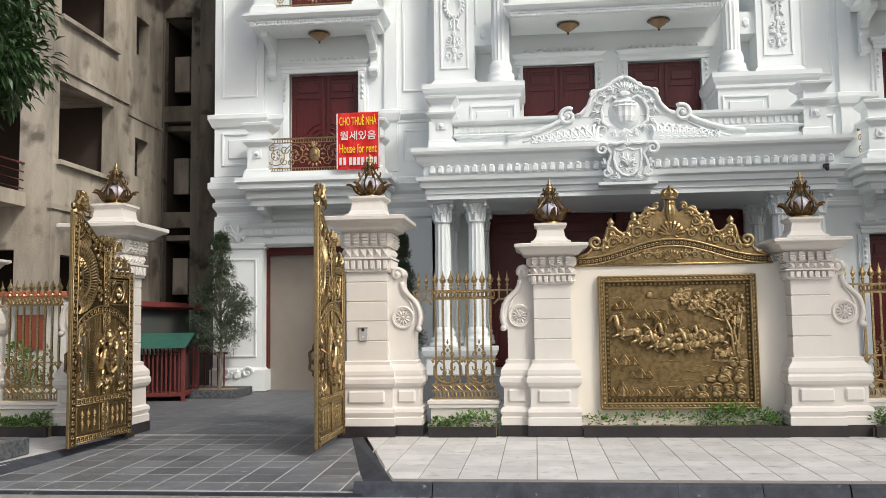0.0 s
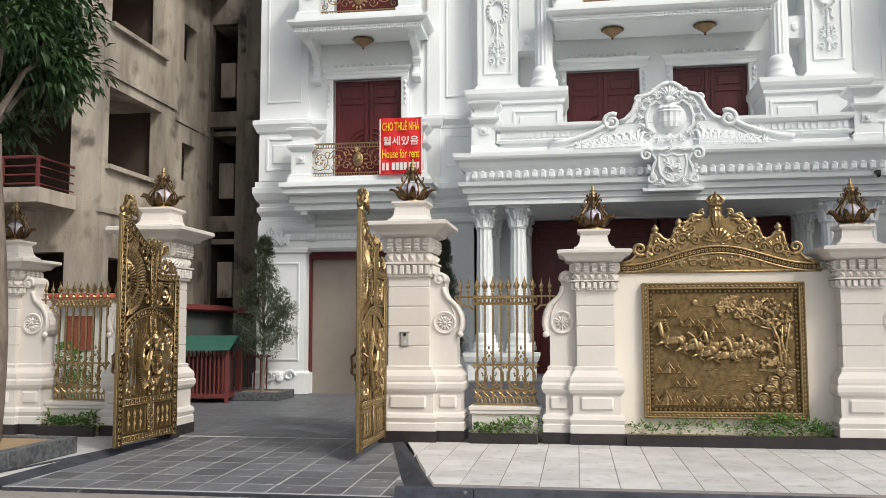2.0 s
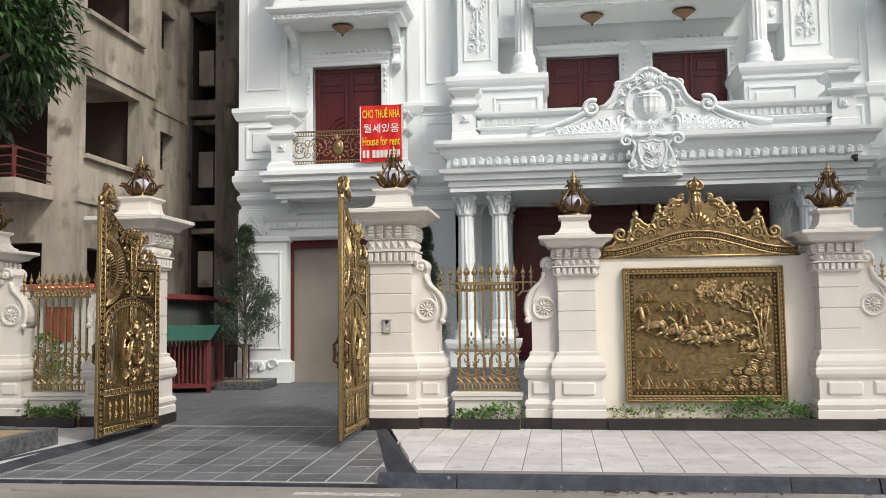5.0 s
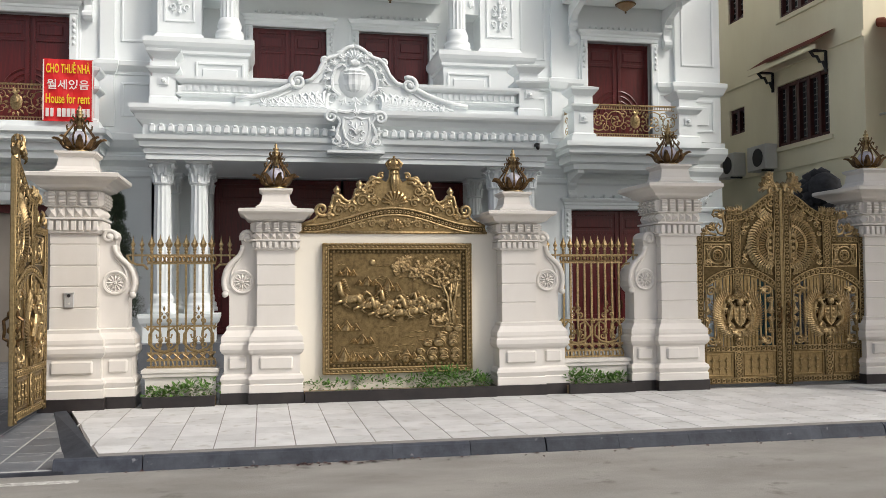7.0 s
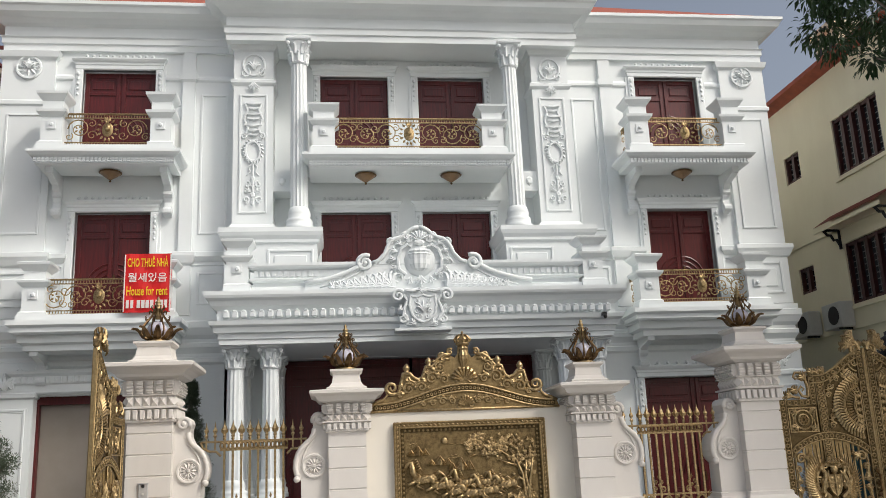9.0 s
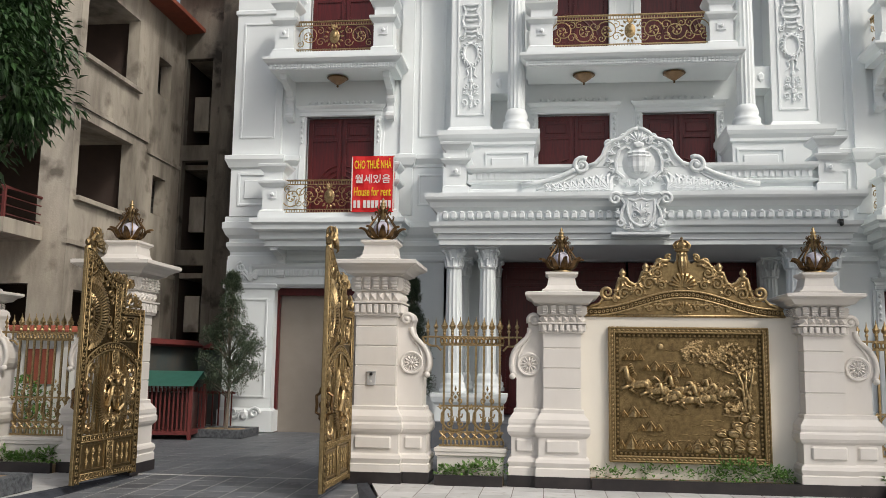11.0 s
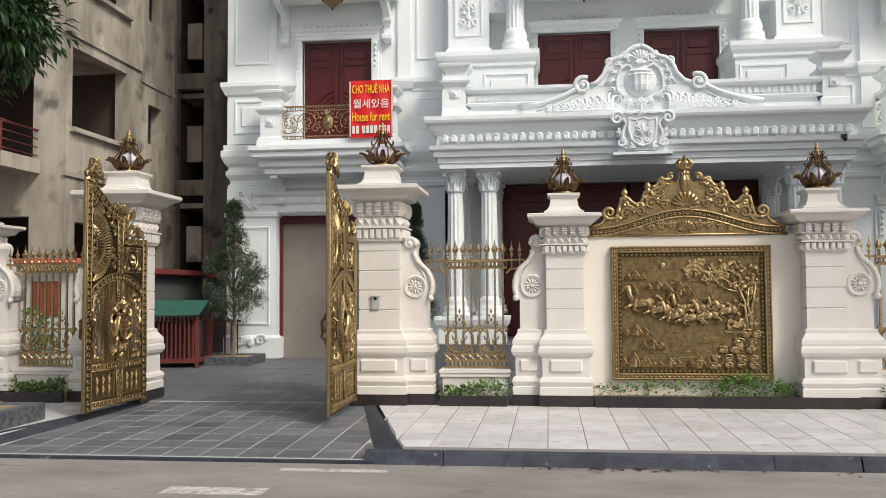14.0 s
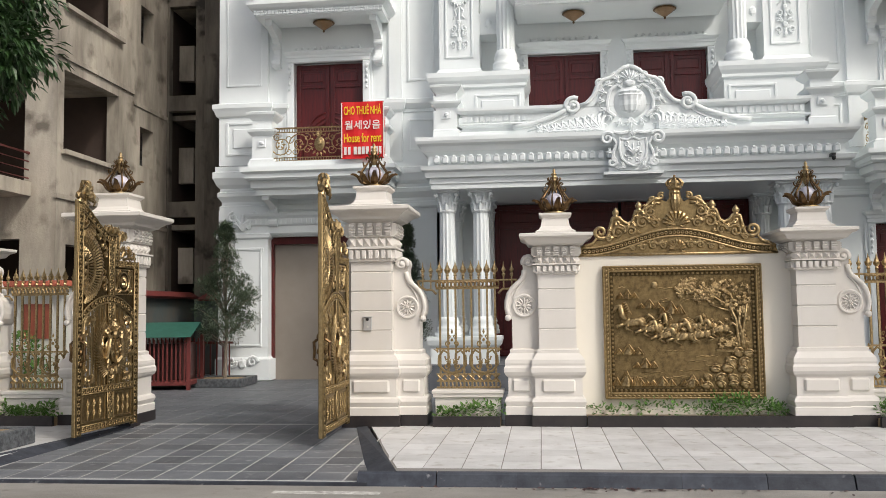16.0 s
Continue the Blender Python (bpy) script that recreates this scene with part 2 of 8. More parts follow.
def add_prism(bm, pts, y0, y1):
    """An outline in x, z drawn out from y0 to y1."""
    a = [bm.verts.new((x, y0, z)) for x, z in pts]
    b = [bm.verts.new((x, y1, z)) for x, z in pts]
    n = len(pts)
    for i in range(n):
        bm.faces.new((a[i], a[(i + 1) % n], b[(i + 1) % n], b[i]))
    fa, fb = bm.faces.new(a), bm.faces.new(b[::-1])
    fa.normal_update(), fb.normal_update()
    bmesh.ops.triangulate(bm, faces=[fa, fb])
    return bm


def add_tube(bm, pts, r, n=6, taper=None, flat=1.0):
    """A rod along a path; r at the start, taper at the end."""
    pts = [Vector(p) for p in pts]
    rings, last = [], None
    for i, p in enumerate(pts):
        d = (pts[min(i + 1, len(pts) - 1)] - pts[max(i - 1, 0)]).normalized()
        up = Vector((0, 1, 0)) if abs(d.y) < 0.9 else Vector((1, 0, 0))
        u = d.cross(up).normalized()
        v = d.cross(u)
        rr = r if taper is None else r + (taper - r) * i / max(1, len(pts) - 1)
        rings.append([bm.verts.new(p + rr * (math.cos(2 * math.pi * k / n) * u + flat * math.sin(2 * math.pi * k / n) * v)) for k in range(n)])
    for a, b in zip(rings, rings[1:]):
        for k in range(n):
            bm.faces.new((a[k], a[(k + 1) % n], b[(k + 1) % n], b[k]))
    bm.faces.new(rings[0])
    bm.faces.new(rings[-1])
    return bm


def add_blob(bm, c, r, squash=(1, 1, 1), sub=1, turn=0.0):
    m = Matrix.Translation(c) @ Matrix.Rotation(turn, 4, "Y") @ Matrix.Diagonal((*[r * s for s in squash], 1))
    bmesh.ops.create_icosphere(bm, subdivisions=sub, radius=1, matrix=m)
    return bm


def spiral(cx, cz, r, turns, start, y, hand=1, n=14, inner=0.15):
    """Points of a flat volute in x, z from its rim to its eye."""
    out = []
    for i in range(n + 1):
        s = i / n
        a = start + hand * turns * 2 * math.pi * s
        q = r * ((1 - s) + inner * s)
        out.append((cx + q * math.cos(a), y, cz + q * math.sin(a)))
    return out


def add_leaf(bm, x, z, y, length, width, angle, rise):
    """A raised pointed leaf lying on an upright face that looks to -y."""
    c, s = math.cos(angle), math.sin(angle)
    def at(u, v, h):
        return bm.verts.new((x + u * c - v * s, y - h, z + u * s + v * c))
    base, tip = at(0, 0, rise * 0.4), at(length, 0, rise * 0.2)
    mid = at(length * 0.45, 0, rise)
    l, r = at(length * 0.4, width / 2, 0), at(length * 0.4, -width / 2, 0)
    for f in ((base, mid, l), (base, r, mid), (mid, tip, l), (mid, r, tip)):
        bm.faces.new(f)


def add_acanthus(bm, x, z, y, size, angle, rise, n=5):
    """A fan of fleshy fronds whose tips curl away from the middle one."""
    mid = (n - 1) / 2
    for i in range(n):
        o = i - mid
        a, L = angle + o * 0.33, size * (1 - 0.10 * abs(o))
        curl = 0.55 * (1 if o > 0 else -1 if o < 0 else 0)
        pts, px, pz = [(x, y - rise * 0.35, z)], x, z
        for step, turn, h in ((0.42, 0.0, 0.75), (0.34, 0.7, 0.7), (0.24, 1.9, 0.25)):
            px += step * L * math.cos(a + curl * turn)
            pz += step * L * math.sin(a + curl * turn)
            pts.append((px, y - rise * h, pz))
        add_tube(bm, pts, size * 0.17, 5, size * 0.05)


def scrollwork(bm, x0, x1, z0, z1, y, seed, r=0.012, size=0.09, step=0.16, leaf=0.05, mirror=None):
    """Vines: a jittered grid of volutes with leaves, mirrored about x = mirror."""
    rnd = random.Random(seed)
    nx, nz = max(1, round((x1 - x0) / step)), max(1, round((z1 - z0) / step))
    for i in range(nx):
        for k in range(nz):
            cx = x0 + (i + 0.5) * (x1 - x0) / nx + rnd.uniform(-0.1, 0.1) * step
            cz = z0 + (k + 0.5) * (z1 - z0) / nz + rnd.uniform(-0.1, 0.1) * step
            a, h = rnd.uniform(0, 6.28), rnd.choice((-1, 1))
            for sgn in ((1,) if mirror is None else (1, -1)):
                px = cx if sgn == 1 else 2 * mirror - cx
                aa = a if sgn == 1 else math.pi - a
                add_tube(bm, spiral(px, cz, size * 0.62, 1.25, aa, y, h * sgn, 11), r, 5, r * 0.6)
                for q in range(2):
                    la = aa + 1.4 + q * 1.9
                    add_leaf(bm, px + 0.6 * size * math.cos(la), cz + 0.6 * size * math.sin(la), y, leaf * 1.5, leaf * 0.8, la + 0.6 * h * sgn, r * 1.8)


def frame_bars(bm, x0, x1, z0, z1, w, y0, y1, bevel=0.0):
    add_box(bm, x0, x0 + w, y0, y1, z0, z1, bevel)
    add_box(bm, x1 - w, x1, y0, y1, z0, z1, bevel)
    add_box(bm, x0 + w, x1 - w, y0, y1, z0, z0 + w, bevel)
    add_box(bm, x0 + w, x1 - w, y0, y1, z1 - w, z1, bevel)
    return bm


# ================= ground, road, pavement =================
CX = 1.85                      # axis of the house
KERB_Y, ROAD_Z = -3.30, -0.13

bm = bmesh.new()
v = [bm.verts.new(p) for p in ((-300, -300, ROAD_Z - 0.06), (300, -300, ROAD_Z - 0.06), (300, 300, ROAD_Z - 0.06), (-300, 300, ROAD_Z - 0.06))]
bm.faces.new(v)
mark(part("ground", bm, ROAD), "bare grey ground under the whole street", "ground", kind="structure")
mark(part("road", box(-60, 60, -9.6, KERB_Y - 0.06, ROAD_Z - 0.05, ROAD_Z), ROAD), "worn pale grey concrete road with dusty stains", "road", kind="structure")
def slab_poly(pts, z0, z1):
    bm = bmesh.new()
    a, b = [bm.verts.new((x, y, z0)) for x, y in pts], [bm.verts.new((x, y, z1)) for x, y in pts]
    bm.faces.new(a), bm.faces.new(b)
    for i in range(len(pts)):
        j = (i + 1) % len(pts)
        bm.faces.new((a[i], a[j], b[j], b[i]))
    return bm


mark(part("pavement", slab_poly([(-2.42, 0.3), (60, 0.3), (60, KERB_Y + 0.02), (-1.50, KERB_Y + 0.02)], -0.2, -0.004), JOINT), "pavement bed of white stone slabs", "pavement", kind="structure")
pavement = bpy.data.objects["pavement"]
mark(part("pavement_far", box(-60, 60, -15.5, -9.6, ROAD_Z - 0.05, 0.0), PAVER), "plain pale pavement across the road", "pavement", kind="structure")
mark(part("pavement_side", slab_poly([(-60, 0.3), (-5.92, 0.3), (-6.26, KERB_Y + 0.02), (-60, KERB_Y + 0.02)], -0.2, -0.004), PAVER), "white stone pavement beside the driveway", "pavement", kind="structure")
mark(part("courtyard", box(-60, 60, 0.3, 60, -0.2, -0.003), GROUT), "courtyard bed with pale mortar joints", "ground", kind="structure")
courtyard = bpy.data.objects["courtyard"]

# driveway apron sloping from the gate down to the road
bm = bmesh.new()
pts = [(-5.75, 0.32, -0.008), (-2.55, 0.32, -0.008), (-1.72, KERB_Y - 0.06, ROAD_Z + 0.035), (-6.10, KERB_Y - 0.06, ROAD_Z + 0.035)]
top = [bm.verts.new(p) for p in pts]
low = [bm.verts.new((x, y, -0.25)) for x, y, z in pts]
bm.faces.new(top)
for i in range(4):
    bm.faces.new((top[i], top[(i + 1) % 4], low[(i + 1) % 4], low[i]))
apron = mark(part("driveway", bm, GROUT), "driveway ramp bed with pale mortar joints", "driveway", kind="structure")

bm = bmesh.new()
for (xa, ya), (xb, yb), w in (((-2.56, -0.02), (-1.74, KERB_Y - 0.03), 0.15), ((-5.78, -0.02), (-6.10, KERB_Y - 0.03), -0.15)):
    za, zb = 0.0, ROAD_Z + 0.03
    a = [bm.verts.new(p) for p in ((xa, ya, za - 0.2), (xa, ya, za), (xa + w, ya, 0.012), (xa + w, ya, -0.2))]
    v = w * 1.9
    b = [bm.verts.new(p) for p in ((xb, yb, zb - 0.2), (xb, yb, zb), (xb + v, yb, 0.006), (xb + v, yb, -0.2))]
    for i in range(4):
        bm.faces.new((a[i], a[(i + 1) % 4], b[(i + 1) % 4], b[i]))
    bm.faces.new(a), bm.faces.new(b)
add_box(bm, -6.08, -1.74, KERB_Y - 0.10, KERB_Y - 0.062, ROAD_Z - 0.04, ROAD_Z + 0.036, 0.006)
mark(part("ramp_kerb", bm, KERB), "bevelled dark stone kerbs flanking the driveway ramp", "kerb", kind="structure")


# ================= garden wall: piers =================
PIECES = {}


def gate_pier(x, tall, label, wings=(), group="wall piers"):
    """Rendered masonry pier; base on the pavement at y 0.0, shaft face at y 0.12."""
    k = 1.0 if tall else 0.865
    hw = 0.29 if tall else 0.255
    yc = 0.41
    p = thing("gate_pier", label, "pier", pose(x, yc, 0), group)
    s = hw
    part("base_course", loft(-s, s, -s, s, [(0.115, -0.02), (0.115, 0.15)]), BLACKBASE, p, "black granite base course")
    part("plinth", loft(-s, s, -s, s, [(0.105, 0.15), (0.105, 0.25), (0.09, 0.265), (0.10, 0.29), (0.115, 0.33), (0.10, 0.375), (0.065, 0.40), (0.065, 0.43),
         (0.065, 0.655), (0.075, 0.665), (0.10, 0.69), (0.118, 0.73), (0.118, 0.79), (0.10, 0.82), (0.105, 0.85), (0.10, 0.90), (0.06, 0.955), (0.035, 0.985), (0.035, 1.03), (0.0, 1.045)]), CREAM, p)
    bm = bmesh.new()
    add_box(bm, -s + 0.03, s - 0.03, -s - 0.10, -s - 0.03, 0.455, 0.635, 0.024)
    part("plinth_panel", bm, CREAM, p)
    top = 2.28 if tall else 2.07
    step = (top - 1.045) / (4.5 if tall else 3.75)
    z = 1.045
    prof = [(0, 1.045)]
    while z + step < top - 0.05:
        z += step
        prof += [(0, z - 0.012), (-0.012, z - 0.004), (-0.012, z + 0.004), (0, z + 0.012)]
    prof += [(0, top)]
    part("shaft", loft(-s, s, -s, s, prof), CREAM, p)
    # capital: neck, two dentil rows, coved cap
    z0 = top
    d = 0.565 if tall else 0.39
    part("capital", loft(-s, s, -s, s, [(0.0, z0), (0.035, z0 + 0.01), (0.035, z0 + 0.045), (0.015, z0 + 0.06), (0.015, z0 + 0.075), (0.02, z0 + d * 0.95),
         (0.03, z0 + d)]), CREAM, p)
    for kind, n, za, zb in (("dentil", 7, 0.075, 0.30), ("nail_head", 6, 0.38, 0.62), ("block", 5, 0.66, 0.97)):
        w, h = 2 * (s + 0.03) / n, (zb - za) * d
        key = (kind, tall)
        if key not in PIECES:
            bm = bmesh.new()
            if kind == "dentil":
                add_box(bm, -w * 0.34, w * 0.34, -0.05, 0.02, 0, h, 0.008)
            elif kind == "nail_head":
                q = [bm.verts.new(v) for v in ((-w * 0.46, 0, 0), (w * 0.46, 0, 0), (w * 0.46, 0, h), (-w * 0.46, 0, h), (0, -0.055, h * 0.5))]
                for k in range(4):
                    bm.faces.new((q[k], q[(k + 1) % 4], q[4]))
            else:
                add_box(bm, -w * 0.30, w * 0.30, -0.06, 0.02, 0, h, 0.006)
                for k in range(3):
                    add_tube(bm, [(-w * 0.32, -0.062, h * (0.25 + 0.25 * k)), (w * 0.32, -0.062, h * (0.25 + 0.25 * k))], h * 0.10, 6)
            bmesh.ops.recalc_face_normals(bm, faces=bm.faces)
            me = bpy.data.meshes.new(kind)
            bm.to_mesh(me)
            bm.free()
            me.materials.append(CREAM)
            PIECES[key] = me
        for face in range(4):
            for i in range(n):
                ob = new(kind, PIECES[key])
                ob.parent = p
                ob.matrix_basis = Matrix.Rotation(face * math.pi / 2, 4, "Z") @ Matrix.Translation((-s - 0.03 + (i + 0.5) * w, -s - 0.018, z0 + za * d))
    part("ledge", loft(-s, s, -s, s, [(0.02, z0 + 0.31 * d), (0.075, z0 + 0.33 * d), (0.075, z0 + 0.37 * d), (0.02, z0 + 0.385 * d)]), CREAM, p)
    part("ledge", loft(-s, s, -s, s, [(0.02, z0 + 0.615 * d), (0.06, z0 + 0.63 * d), (0.06, z0 + 0.655 * d), (0.02, z0 + 0.665 * d)]), CREAM, p)
    z1 = z0 + d
    hc = 0.215 if tall else 0.165
    o = 0.30 if tall else 0.245
    part("cap", loft(-s, s, -s, s, [(0.05, z1), (0.10, z1 + hc * 0.12), (0.13, z1 + hc * 0.16), (0.15, z1 + hc * 0.32), (o * 0.72, z1 + hc * 0.52), (o * 0.9, z1 + hc * 0.62),
         (o * 0.93, z1 + hc * 0.66), (o, z1 + hc * 0.74), (o, z1 + hc * 0.95), (o - 0.02, z1 + hc), (0.05, z1 + hc + 0.02)]), CREAM, p)
    z2 = z1 + hc + 0.015
    hp = 0.30 if tall else 0.285
    part("pedestal", loft(-s, s, -s, s, [(0.02, z2), (0.02, z2 + 0.03), (-0.02, z2 + 0.05), (-0.055, z2 + 0.10), (-0.075, z2 + hp * 0.75), (-0.06, z2 + hp * 0.82), (-0.03, z2 + hp * 0.9), (-0.03, z2 + hp)]), CREAM, p)
    for side in wings:
        wing(p, side, s)
    p["lamp_z"] = z2 + hp
    return p


def wing(p, side, s):
    """Stepped buttress with a volute and a rosette beside the pier."""
    w0, w1 = s, s + 0.47
    def sx(a, b):
        return (side * a, side * b) if side > 0 else (side * b, side * a)
    xa, xb = sx(w0 - 0.02, w1 - 0.10)
    y0, y1 = -0.16, 0.20
    part("wing_base", loft(xa, xb, y0, y1, [(0.115, -0.02), (0.115, 0.148)]), BLACKBASE, p, "black granite base course")
    part("wing_plinth", loft(xa, xb, y0, y1, [(0.105, 0.148), (0.105, 0.25), (0.09, 0.265), (0.10, 0.29), (0.115, 0.33), (0.10, 0.375), (0.065, 0.40),
         (0.065, 0.655), (0.10, 0.69), (0.118, 0.73), (0.118, 0.79), (0.10, 0.82), (0.105, 0.85), (0.10, 0.90), (0.06, 0.955), (0.035, 0.985), (0.035, 1.03), (0.0, 1.045)]), CREAM, p)
    bm = bmesh.new()
    add_box(bm, *sorted((side * (w0 + 0.13), side * (w1 - 0.09))), y0 - 0.10, y0 - 0.03, 0.455, 0.635, 0.024)
    part("wing_panel", bm, CREAM, p)
    # S-shaped buttress outline
    out = [(w0 - 0.02, 1.045), (w0 + 0.37, 1.045), (w0 + 0.37, 1.45)]
    out += [(w0 + x, z) for x, z in ((0.41, 1.485), (0.445, 1.54), (0.462, 1.62), (0.455, 1.71), (0.43, 1.80), (0.38, 1.88), (0.31, 1.945), (0.25, 2.00), (0.215, 2.07), (0.205, 2.14))]
    out += [(w0 + 0.125 + 0.105 * math.cos(radians(q)), 2.255 + 0.10 * math.sin(radians(q))) for q in (-35, 0, 35, 70, 105, 140, 170)]
    out += [(w0 - 0.02, 2.22)]
    pts = [(side * x, z) for x, z in out]
    part("buttress", add_prism(bmesh.new(), pts if side > 0 else pts[::-1], y0 + 0.02, y1), CREAM, p)
    # raised rim along the curve and volute
    bm = bmesh.new()
    rim = [(side * (x - 0.018), y0 + 0.014, z) for x, z in out[3:13]]
    add_tube(bm, rim, 0.036, 7)
    add_tube(bm, [(side * (w0 + (x - w0) * 0.80 - 0.012), y0 + 0.016, z - 0.01) for x, z in out[5:11]], 0.016, 5)
    add_tube(bm, spiral(side * (w0 + 0.125), 2.255, 0.088, 1.6, math.pi / 2 * (1 - side) - side * 0.5, y0 + 0.0, side, 22), 0.034, 7, 0.022)
    add_blob(bm, (side * (w0 + 0.125), y0 - 0.010, 2.255), 0.040, (1, 0.8, 1), 2)
    add_blob(bm, (side * (w0 + 0.425), y0 - 0.01, 1.475), 0.046, (1, 1, 1), 2)
    part("volute", bm, CREAM, p, smooth=True)
    bm = bmesh.new()
    cx, cz = side * (w0 + 0.20), 1.64
    ring = [(cx + 0.145 * math.cos(2 * math.pi * i / 24), y0 + 0.012, cz + 0.145 * math.sin(2 * math.pi * i / 24)) for i in range(25)]
    add_tube(bm, ring, 0.024, 7)
    add_tube(bm, [(cx + (x - cx) * 0.80, y, cz + (z - cz) * 0.80) for x, y, z in ring], 0.011, 5)
    for i in range(12):
        a = 2 * math.pi * i / 12
        add_leaf(bm, cx + 0.02 * math.cos(a), cz + 0.02 * math.sin(a), y0 + 0.02, 0.105, 0.050, a, 0.034)
    add_blob(bm, (cx, y0 + 0.005, cz), 0.030)
    part("rosette", bm, CREAM, p)


PIERS = {}
for key, x, tall, wings, label in (
        ("far_left", -8.68, False, (1, -1), "cream rendered wall pier with black base beside the fence"),
        ("gate_left", -6.24, True, (-1,), "tall cream gate pier with dentil capital at the open gate"),
        ("gate_right", -2.37, True, (1,), "tall cream gate pier with dentil capital and intercom"),
        ("panel_left", 0.22, False, (-1,), "cream rendered pier beside the bronze relief wall"),
        ("panel_right", 3.66, False, (1,), "cream rendered pier beside the bronze relief wall"),
        ("gate2_left", 6.14, True, (-1,), "tall cream gate pier beside the closed gate"),
        ("gate2_right", 9.58, True, (1,), "tall cream gate pier beside the closed gate")):
    PIERS[key] = gate_pier(x, tall, label, wings)

# ---- panel wall between the middle piers ----
panel_wall = thing("panel_wall", "ivory rendered garden wall that carries a bronze relief", "wall", kind="structure")
part("wall_body", box(0.46, 3.42, 0.42, 0.62, 0.0, 2.34), IVORY, panel_wall)
part("base_course", box(0.60, 3.28, 0.0, 0.06, -0.02, 0.15), BLACKBASE, panel_wall, "black granite planter kerb")
part("planter_soil", box(0.60, 3.28, 0.06, 0.42, -0.02, 0.12), SOIL, panel_wall)

# ---- low walls under the fences ----
def low_wall(x0, x1):
    w = thing("fence_base_wall", "low cream wall with black planter kerb under an iron fence", "wall", kind="structure")
    part("wall_body", loft(x0, x1, 0.30, 0.52, [(0.0, 0.0), (0.0, 0.36), (0.03, 0.375), (0.03, 0.42), (0.045, 0.43), (0.045, 0.47), (0.03, 0.48)]), CREAM, w)
    part("base_course", box(x0, x1, 0.0, 0.06, -0.02, 0.14), BLACKBASE, w, "black granite planter kerb")
    part("planter_soil", box(x0, x1, 0.06, 0.30, -0.02, 0.11), SOIL, w)
    return w


FENCES = [(-1.50, -0.58), (4.36, 5.36), (-7.94, -7.02), (10.35, 11.9), (-11.0, -9.4)]
for x0, x1 in FENCES:
    low_wall(x0, x1)


# ================= the white house =================
house = thing("house", "white three-storey house with classical columns and balconies", "house", pose(CX, 0, 0))


def hpart(name, bm, mat=None, label="", smooth=False, parent=None):
    return part(name, bm, mat or WHITE, parent or house, label, smooth)


WY = 8.0            # face of the side wings
# wall bodies, with openings left by building them in strips
def wall_strip(x0, x1, y0, y1, z0, z1, holes):
    """One solid wall with rectangular openings (x0, x1, z0, z1)."""
    bm = bmesh.new()
    xs = sorted({x0, x1, *[min(max(q, x0), x1) for h in holes for q in h[:2]]})
    zs = sorted({z0, z1, *[min(max(q, z0), z1) for h in holes for q in h[2:]]})
    nx, nz = len(xs) - 1, len(zs) - 1
    def solid(i, k):
        if not (0 <= i < nx and 0 <= k < nz):
            return False
        cx, cz = (xs[i] + xs[i + 1]) / 2, (zs[k] + zs[k + 1]) / 2
        return not any(h[0] < cx < h[1] and h[2] < cz < h[3] for h in holes)
    verts = {}
    def at(i, k, s):
        if (i, k, s) not in verts:
            verts[i, k, s] = bm.verts.new((xs[i], (y0, y1)[s], zs[k]))
        return verts[i, k, s]
    for i in range(nx):
        for k in range(nz):
            if not solid(i, k):
                continue
            for s in (0, 1):
                bm.faces.new((at(i, k, s), at(i + 1, k, s), at(i + 1, k + 1, s), at(i, k + 1, s)))
            for di, dk, a, b in ((-1, 0, (i, k), (i, k + 1)), (1, 0, (i + 1, k), (i + 1, k + 1)), (0, -1, (i, k), (i + 1, k)), (0, 1, (i, k + 1), (i + 1, k + 1))):
                if not solid(i + di, k + dk):
                    bm.faces.new((at(*a, 0), at(*b, 0), at(*b, 1), at(*a, 1)))
    return bm


TOP = 12.3
for s in (-1, 1):
    c = s * 6.74
    holes = [(c - 0.83, c + 0.83, 4.9, 7.48), (c - 0.83, c + 0.83, 8.7, 11.0)]
    holes.append((c - 1.56, c + 1.56, 0.0, 3.36) if s < 0 else (c - 1.3, c + 1.3, 0.0, 3.36))
    xa, xb = sorted((s * 4.05, s * 9.30))
    hpart("wing_wall", wall_strip(xa, xb, WY, WY + 0.4, 0, TOP, holes))
    xa, xb = sorted((s * 8.9, s * 9.30))
    hpart("side_wall", box(xa, xb, WY + 0.4, 20, 0, TOP))
holes = [(s * 1.205 - 0.83, s * 1.205 + 0.83, z0, z1) for s in (-1, 1) for z0, z1 in ((5.1, 7.50), (8.7, 11.0))]
holes.append((-2.9, 2.9, 0.0, 4.04))
hpart("centre_wall", wall_strip(-4.05, 4.05, 8.2, 8.6, 0, TOP, holes))
hpart("rear_wall", box(-9.3, 9.3, 19.6, 20, 0, TOP))
bm = bmesh.new()
for z in (4.3, 8.35, 12.1):
    add_box(bm, -9.0, 9.0, 9.0, 19.6, z, z + 0.2)
hpart("floor_slab", bm)


